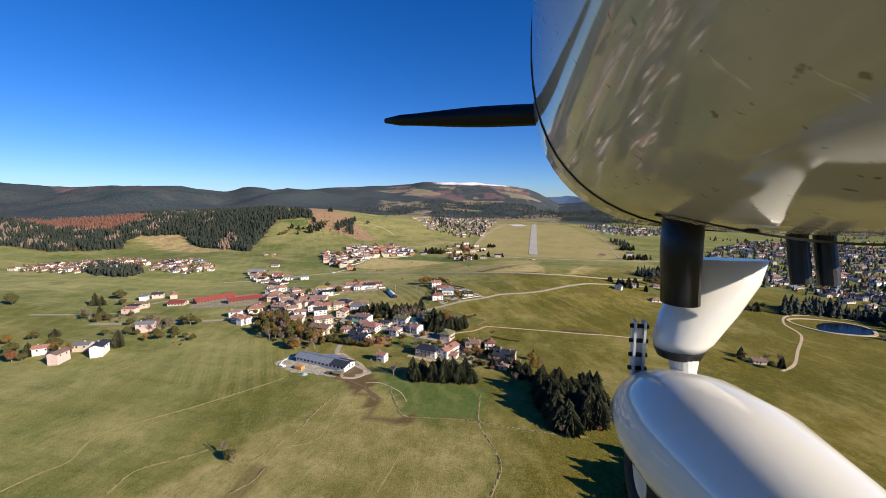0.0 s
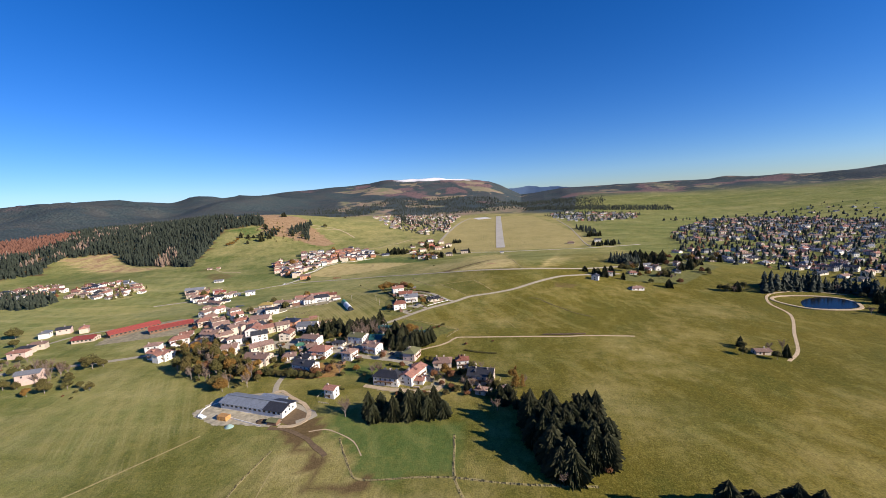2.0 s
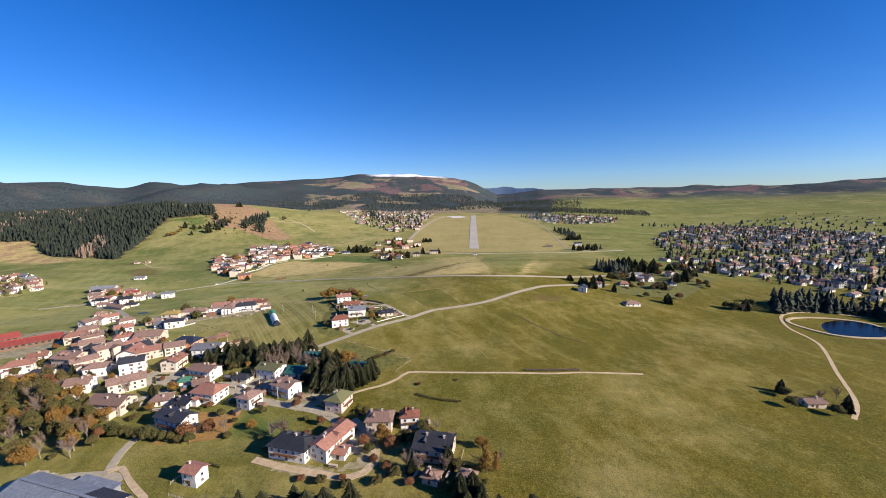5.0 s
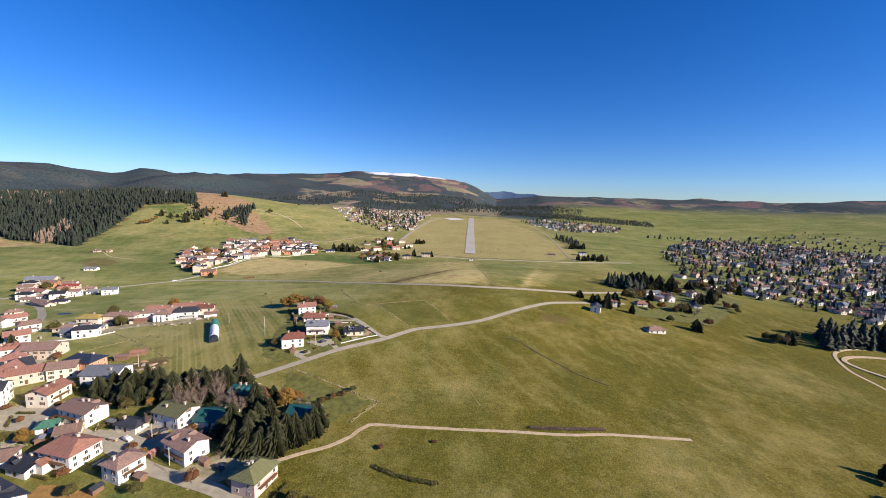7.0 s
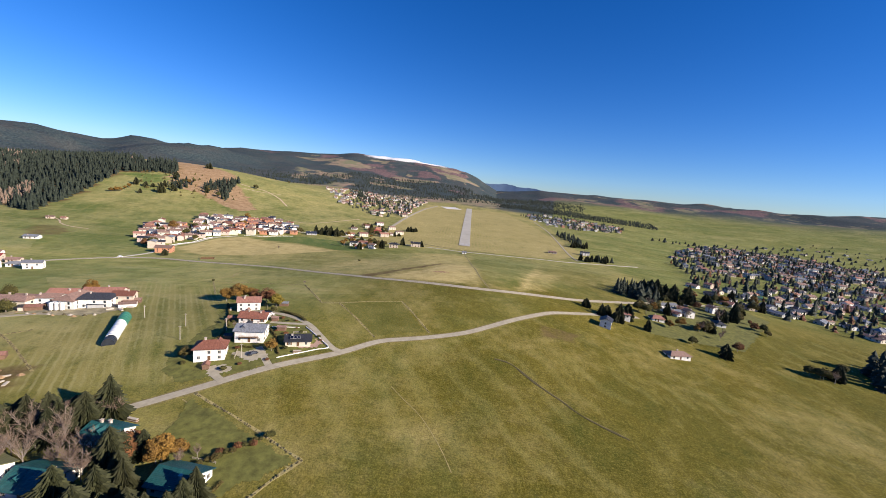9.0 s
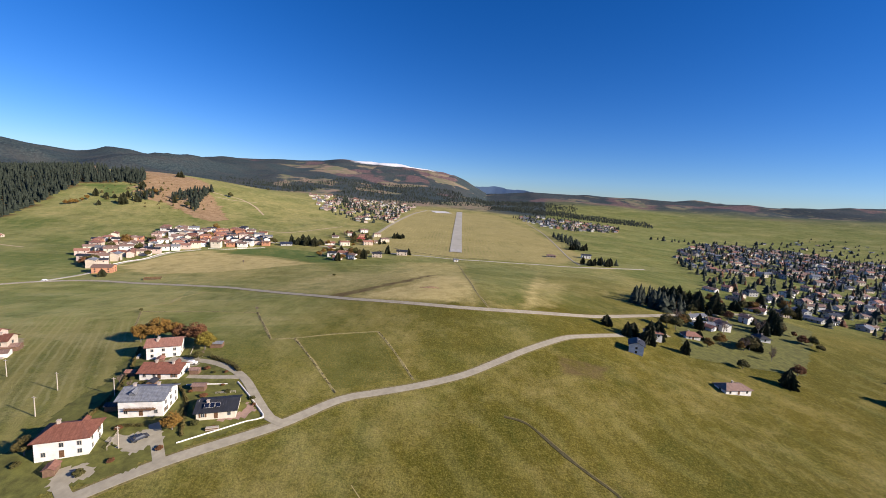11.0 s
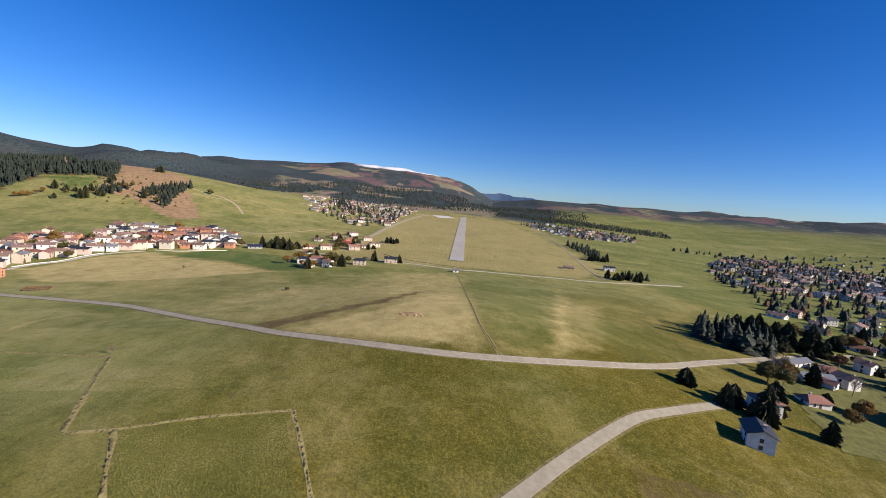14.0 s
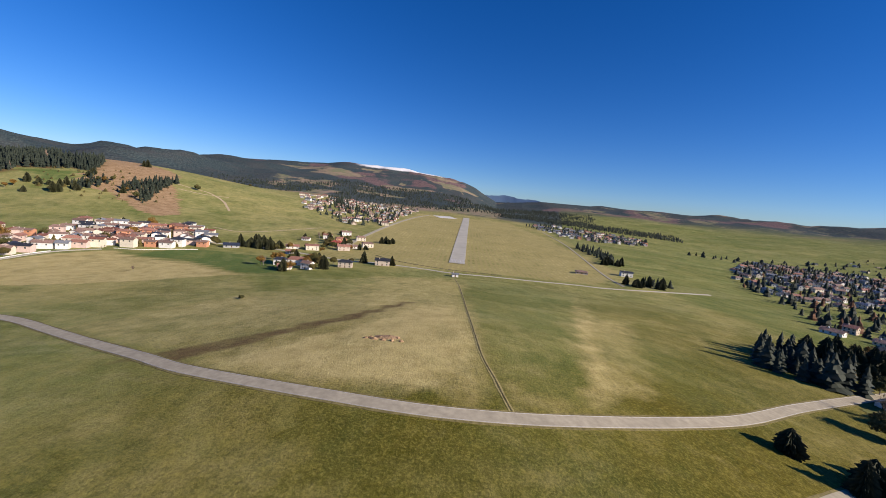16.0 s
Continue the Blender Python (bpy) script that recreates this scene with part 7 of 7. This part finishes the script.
# garden walls and the hedge of the villas
for line, label in [([(-72, -494), (-66, -499.5), (-58, -507), (-54, -511.5), (-58, -514.5), (-64, -520), (-72, -527)], "white garden wall round the villa's lawn"), ([(-75, -496), (-88, -499)], "pale garden wall"), ([(-345, -236), (-344, -220), (-339, -203), (-343, -176), (-342, -156)], "white wall along the village lane"), ([(-318, -119), (-295, -114), (-277, -98), (-258, -85)], "white wall below the last houses"), ([(-245, -532), (-231, -523), (-225, -514)], "pale wall round the farmyard"), ([(-177, -706), (-179, -697), (-174, -690)], "low concrete wall of the silage clamp"), ([(-157, -706), (-148, -709), (-134, -713.5)], "low concrete wall along the farmyard")]:
    verts, faces = [], []
    for k, q in enumerate(curve_through(line, 2.0)):
        z = level(q.x, q.y)
        verts += [(q.x - 0.15, q.y - 0.1, z - 0.3), (q.x - 0.15, q.y - 0.1, z + 0.55), (q.x + 0.15, q.y + 0.1, z + 0.55), (q.x + 0.15, q.y + 0.1, z - 0.3)]
        if k:
            m = 4 * k
            faces += [(m - 4 + s, m + s, m + s + 1, m - 3 + s) for s in range(3)]
    tagged(part("garden_wall", (verts, faces), WALLS_OF["white"]), label, "garden wall", "garden walls")


def hedge(points, width, height, leaves, label):
    r, verts, faces = random.Random(len(points)), [], []
    lobes = [(q.x + r.uniform(-0.2, 0.2), q.y + r.uniform(-0.2, 0.2), level(q.x, q.y) + height * 0.45, width / 2, height * 0.55) for q in curve_through(points, 0.8)]
    return tagged(part("hedge", leaf_crown(r, lobes, 40, 0.3), leaves), label, "hedge", kind="stuff")


hedge([(-93, -476), (-87, -479), (-81, -482), (-76, -486)], 1.8, 1.5, OLIVE, "clipped dark green hedge along the lane")
hedge([(-170, -655), (-148, -659), (-128, -662)], 4.0, 4.2, OLIVE, "dense dark hedge behind the gardens")
hedge([(-92, -499), (-86, -504), (-80, -511), (-73, -524)], 0.9, 1.1, OLIVE, "dark hedge between two villa gardens")
hedge([(-105, -526), (-107, -510), (-114, -494), (-122, -481), (-131, -467)], 0.9, 1.1, OLIVE, "thin dark hedge along the villa gardens")
hedge([(30, -590), (45, -588), (62, -585)], 2.0, 1.0, TWIGS, "ragged brown bushes beside the track")
hedge([(-30, -622), (-20, -626), (-8, -628)], 2.0, 0.8, OLIVE, "row of weeds and stacked timber")


# ---------------- parked cars ----------------
def car(x, y, turn, paint, label):
    root = thing("car", pose(x, y, level(x, y) + 0.16, 0, 0, turn), label, "car", "parked cars")
    profile = [(-2.1, 0.3), (-2.1, 0.75), (-1.9, 0.85), (-1.5, 0.9), (-1.1, 1.4), (0.6, 1.42), (1.1, 0.95), (2.0, 0.8), (2.1, 0.55), (2.1, 0.3)]
    n = len(profile)
    verts = [(px, s * (0.84 if pz < 1 else 0.66), pz) for s in (-1, 1) for px, pz in profile]
    faces = [tuple(range(n)), tuple(range(2 * n - 1, n - 1, -1))] + [(k + 1, k, k + n, k + n + 1) for k in range(n - 1)]
    part("body", (verts, faces), paint, root)
    for s in (-1, 1):
        part("window", ([(-1.3, s * 0.75, 1.0), (0.85, s * 0.75, 1.0), (0.5, s * 0.69, 1.34), (-1.05, s * 0.69, 1.34)], [(0, 1, 2, 3)]), GLASS, root)
        for u in (-1.3, 1.35):
            bm = bmesh.new()
            tube(bm, (u, s * 0.68, 0.3), (u, s * 0.88, 0.3), 0.31, 0.31, 14)
            part("wheel", bm, RUBBER, root)


RUBBER = worn("black_rubber", (0.02, 0.02, 0.02), 0.7, 0.2, 5)
WHITE_CAR = worn("white_car_paint", (0.75, 0.75, 0.75), 0.25, 0.05, 3, 0.001, 0, 0.6)
DARK_CAR = worn("dark_car_paint", (0.04, 0.045, 0.06), 0.25, 0.1, 3, 0.001, 0, 0.6)
for x, y, turn, paint, label in [(-160, -607, 10, WHITE_CAR, "white car parked on the village street"), (-126, -617, -20, WHITE_CAR, "white car parked in the courtyard"), (-117, -611, 70, DARK_CAR, "dark car parked in the courtyard"),
                                 (-83, -628, -30, DARK_CAR, "dark car parked in the sandy yard"), (-97, -483, 10, WHITE_CAR, "white car parked beside a villa"), (-83, -527, 60, DARK_CAR, "dark car parked in a drive"), (-337, -313, 12, WHITE_CAR, "white car on the country road")]:
    car(x, y, turn, paint, label)


# ---------------- the light aircraft that carried the camera, where its flight begins ----------------
def aircraft():
    gloss = worn("white_aircraft_paint", (0.7, 0.69, 0.64), 0.05, 0.05, 6, 0.0002, 0, 0.8)
    black = worn("black_fairing_paint", (0.012, 0.012, 0.013), 0.35, 0.2, 6, 0.001)
    metal = worn("brushed_steel", (0.62, 0.62, 0.6), 0.5, 0.2, 20, 0.001, 0.3)
    # underside shade and ground reflection toned into the paint; specks and scratches its own
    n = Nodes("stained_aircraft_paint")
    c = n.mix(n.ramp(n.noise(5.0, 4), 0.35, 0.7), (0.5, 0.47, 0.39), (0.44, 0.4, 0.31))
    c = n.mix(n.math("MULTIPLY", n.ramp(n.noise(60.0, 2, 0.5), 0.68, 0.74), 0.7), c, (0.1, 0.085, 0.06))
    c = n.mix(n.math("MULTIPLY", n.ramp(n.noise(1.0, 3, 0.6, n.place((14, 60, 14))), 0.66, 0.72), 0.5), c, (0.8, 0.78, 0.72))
    shade_toned = n.finish(c, 0.06, 0.0, 0.8)
    root = thing("light_aircraft", pose(-2.671, -953.719, 118.046), "white light aircraft in flight with a black propeller", "aircraft")

    def loft(sections, sides=48, power=2.4, close=True):
        verts, faces = [], []
        for y, cx, cz, hw, hh in sections:
            for k in range(sides):
                a = 2 * math.pi * k / sides
                c, s = math.cos(a), math.sin(a)
                verts.append((cx + hw * math.copysign(abs(c) ** (2 / power), c), y, cz + hh * math.copysign(abs(s) ** (2 / power), s)))
        for j in range(len(sections) - 1):
            faces += [(j * sides + k, j * sides + (k + 1) % sides, (j + 1) * sides + (k + 1) % sides, (j + 1) * sides + k) for k in range(sides)]
        if close:
            faces += [tuple(range(sides))[::-1], tuple((len(sections) - 1) * sides + k for k in range(sides))]
        return verts, faces

    def smooth(ob):
        ob.data.polygons.foreach_set("use_smooth", [len(p.vertices) < 5 for p in ob.data.polygons])
        return ob

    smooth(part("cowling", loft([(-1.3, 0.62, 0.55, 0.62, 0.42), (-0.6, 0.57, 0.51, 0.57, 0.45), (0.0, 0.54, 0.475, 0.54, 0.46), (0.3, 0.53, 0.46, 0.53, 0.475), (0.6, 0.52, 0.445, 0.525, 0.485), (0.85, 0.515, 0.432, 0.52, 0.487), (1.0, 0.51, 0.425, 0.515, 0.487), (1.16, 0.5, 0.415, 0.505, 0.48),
                                 (1.26, 0.47, 0.38, 0.47, 0.45), (1.34, 0.44, 0.35, 0.4, 0.38), (1.39, 0.42, 0.33, 0.3, 0.28)], 64), shade_toned, root, "white cowling toned olive for shade, with specks and scratches"))
    smooth(part("seam", loft([(1.083, 0.505, 0.42, 0.5125, 0.4865), (1.097, 0.504, 0.419, 0.512, 0.486)], 64), black, root, "dark rubber seam round the cowling"))
    rim_line = []
    for k in range(72):
        a = 2 * math.pi * k / 72
        x, y = 0.46 + 0.2 * math.cos(a), 0.86 + 0.17 * math.sin(a)
        u = min(1.0, abs(x - 0.515) / 0.52)
        rim_line.append((x, y, 0.432 - 0.487 * (1 - u ** 2.4) ** (1 / 2.4) + 0.012 * (0.85 - y) - 0.002))
    verts = [(x, y, z) for x, y, z in rim_line] + [(0.46 + (x - 0.46) * 0.985, 0.86 + (y - 0.86) * 0.975, z - 0.004) for x, y, z in rim_line]
    part("panel_edge", (verts, [(k, (k + 1) % 72, 72 + (k + 1) % 72, 72 + k) for k in range(72)]), black, root, "dark rubber edge of an oval belly panel")
    for k in (5, 20, 33, 47, 60):
        x, y, z = rim_line[k]
        bm = bmesh.new()
        bmesh.ops.create_uvsphere(bm, u_segments=12, v_segments=6, radius=0.009, matrix=Matrix.Translation((x, y, z)) @ Matrix.Diagonal((1.4, 0.8, 0.5, 1)))
        part("fastener", bm, black, root)
    smooth(part("spinner", loft([(1.39, 0.42, 0.33, 0.15, 0.15), (1.5, 0.42, 0.33, 0.14, 0.14), (1.62, 0.42, 0.33, 0.09, 0.09), (1.7, 0.42, 0.33, 0.02, 0.02)], 28, 2.0), gloss, root))
    for s in (-1, 1):
        verts, faces = [], []
        for k in range(15):
            u = k / 14
            chord, thick, twist = 0.03 + 0.008 * math.sin(math.pi * min(1, u * 1.15)) - 0.03 * max(0, u - 0.6), 0.035 * (1 - 0.75 * u), radians(14 - 8 * u)
            if k == 14:
                chord *= 0.5
            for q in range(8):
                a = q * math.pi / 4
                dy, dz = math.cos(a) * thick, math.sin(a) * chord
                verts.append((0.42 + s * (0.1 + 0.87 * u), 1.5 + dy * math.cos(twist) - dz * math.sin(twist) * 0.8, 0.315 + dy * math.sin(twist) + dz * math.cos(twist)))
            if k:
                faces += [((k - 1) * 8 + q, (k - 1) * 8 + (q + 1) % 8, k * 8 + (q + 1) % 8, k * 8 + q) for q in range(8)]
        faces.append(tuple(14 * 8 + q for q in range(8)))
        smooth(part("propeller_blade", (verts, faces), black, root, "matt black propeller blade"))

    def swept(points, sides=20):
        """A tube through (x, y, z, half width, half depth)."""
        verts, faces = [], []
        for px, py, pz, hx, hy in points:
            verts += [(px + hx * math.cos(2 * math.pi * k / sides), py + hy * math.sin(2 * math.pi * k / sides), pz) for k in range(sides)]
        for j in range(len(points) - 1):
            faces += [(j * sides + k, j * sides + (k + 1) % sides, (j + 1) * sides + (k + 1) % sides, (j + 1) * sides + k) for k in range(sides)]
        return verts, faces + [tuple(range(sides))[::-1], tuple((len(points) - 1) * sides + k for k in range(sides))]

    leg = smooth(part("nose_leg", swept([(0.325, 0.95, 0.0, 0.04, 0.05), (0.325, 0.95, -0.1, 0.04, 0.05), (0.33, 0.95, -0.215, 0.038, 0.045)]), black, root, "black upper nose leg"))
    smooth(part("leg_fairing", swept([(0.45, 1.03, -0.125, 0.085, 0.03), (0.43, 1.02, -0.18, 0.085, 0.045), (0.385, 1.0, -0.25, 0.08, 0.05), (0.355, 0.99, -0.31, 0.065, 0.05), (0.345, 0.98, -0.33, 0.05, 0.04)]), gloss, leg, "white swept leg fairing"))
    link = part("torque_link", merged(box_data(0.247, 0.252, 0.972, 1.0, -0.405, -0.27), box_data(0.268, 0.273, 0.972, 1.0, -0.405, -0.27), box_data(0.252, 0.268, 0.985, 0.99, -0.4, -0.28)), metal, leg, "riveted steel torque link")
    for k, z in enumerate((-0.283, -0.318, -0.352, -0.385)):
        bolt = bmesh.new()
        tube(bolt, (0.24, 0.984, z), (0.28, 0.984, z), 0.0055, 0.0055, 8)
        part("bolt", bolt, black, link)
    boot = bmesh.new()
    tube(boot, (0.345, 0.98, -0.345), (0.345, 0.98, -0.328), 0.045, 0.052, 24)
    part("boot", boot, black, leg, "black rubber boot")
    part("fork", swept([(0.35, 0.97, -0.33, 0.035, 0.035), (0.35, 0.95, -0.4, 0.02, 0.02)]), metal, leg, "steel fork")
    fairing = [(1.045, 0.3, -0.5, 0.012, 0.02), (1.03, 0.303, -0.495, 0.06, 0.06), (1.0, 0.31, -0.485, 0.094, 0.088), (0.95, 0.32, -0.472, 0.12, 0.106), (0.86, 0.335, -0.46, 0.142, 0.12), (0.74, 0.355, -0.45, 0.146, 0.12), (0.6, 0.38, -0.445, 0.126, 0.1), (0.45, 0.402, -0.44, 0.092, 0.068), (0.3, 0.425, -0.435, 0.045, 0.032), (0.22, 0.435, -0.43, 0.008, 0.006)]
    pant = smooth(part("wheel_fairing", loft(fairing, 36, 2.1), gloss, root, "white teardrop wheel fairing"))
    bm = bmesh.new()
    bmesh.ops.create_uvsphere(bm, u_segments=10, v_segments=6, radius=0.008, matrix=Matrix.Translation((0.222, 0.985, -0.47)))
    part("screw", bm, black, pant)
    wheel = part("tyre", (lambda ring: ([(0.285 + 0.045 * math.cos(b), 0.885 + (0.095 + 0.042 * math.sin(b)) * math.cos(a), -0.575 + (0.095 + 0.042 * math.sin(b)) * math.sin(a)) for a in ring for b in np.linspace(0, 6.283, 12, endpoint=False)],
                 [(j * 12 + k, j * 12 + (k + 1) % 12, ((j + 1) % 32) * 12 + (k + 1) % 12, ((j + 1) % 32) * 12 + k) for j in range(32) for k in range(12)]))(np.linspace(0, 6.283, 32, endpoint=False)), RUBBER, root, "black rubber tyre")
    smooth(wheel)
    rim = bmesh.new()
    tube(rim, (0.26, 0.885, -0.575), (0.25, 0.885, -0.575), 0.07, 0.055, 24)
    part("rim", rim, metal, wheel)
    for px in (0.5, 0.545):
        pipe = bmesh.new()
        tube(pipe, (px, 0.9, 0.0), (px + 0.008, 0.87, -0.15), 0.017, 0.017, 16)
        part("exhaust_pipe", pipe, black, root, "sooty black exhaust pipe")


aircraft()
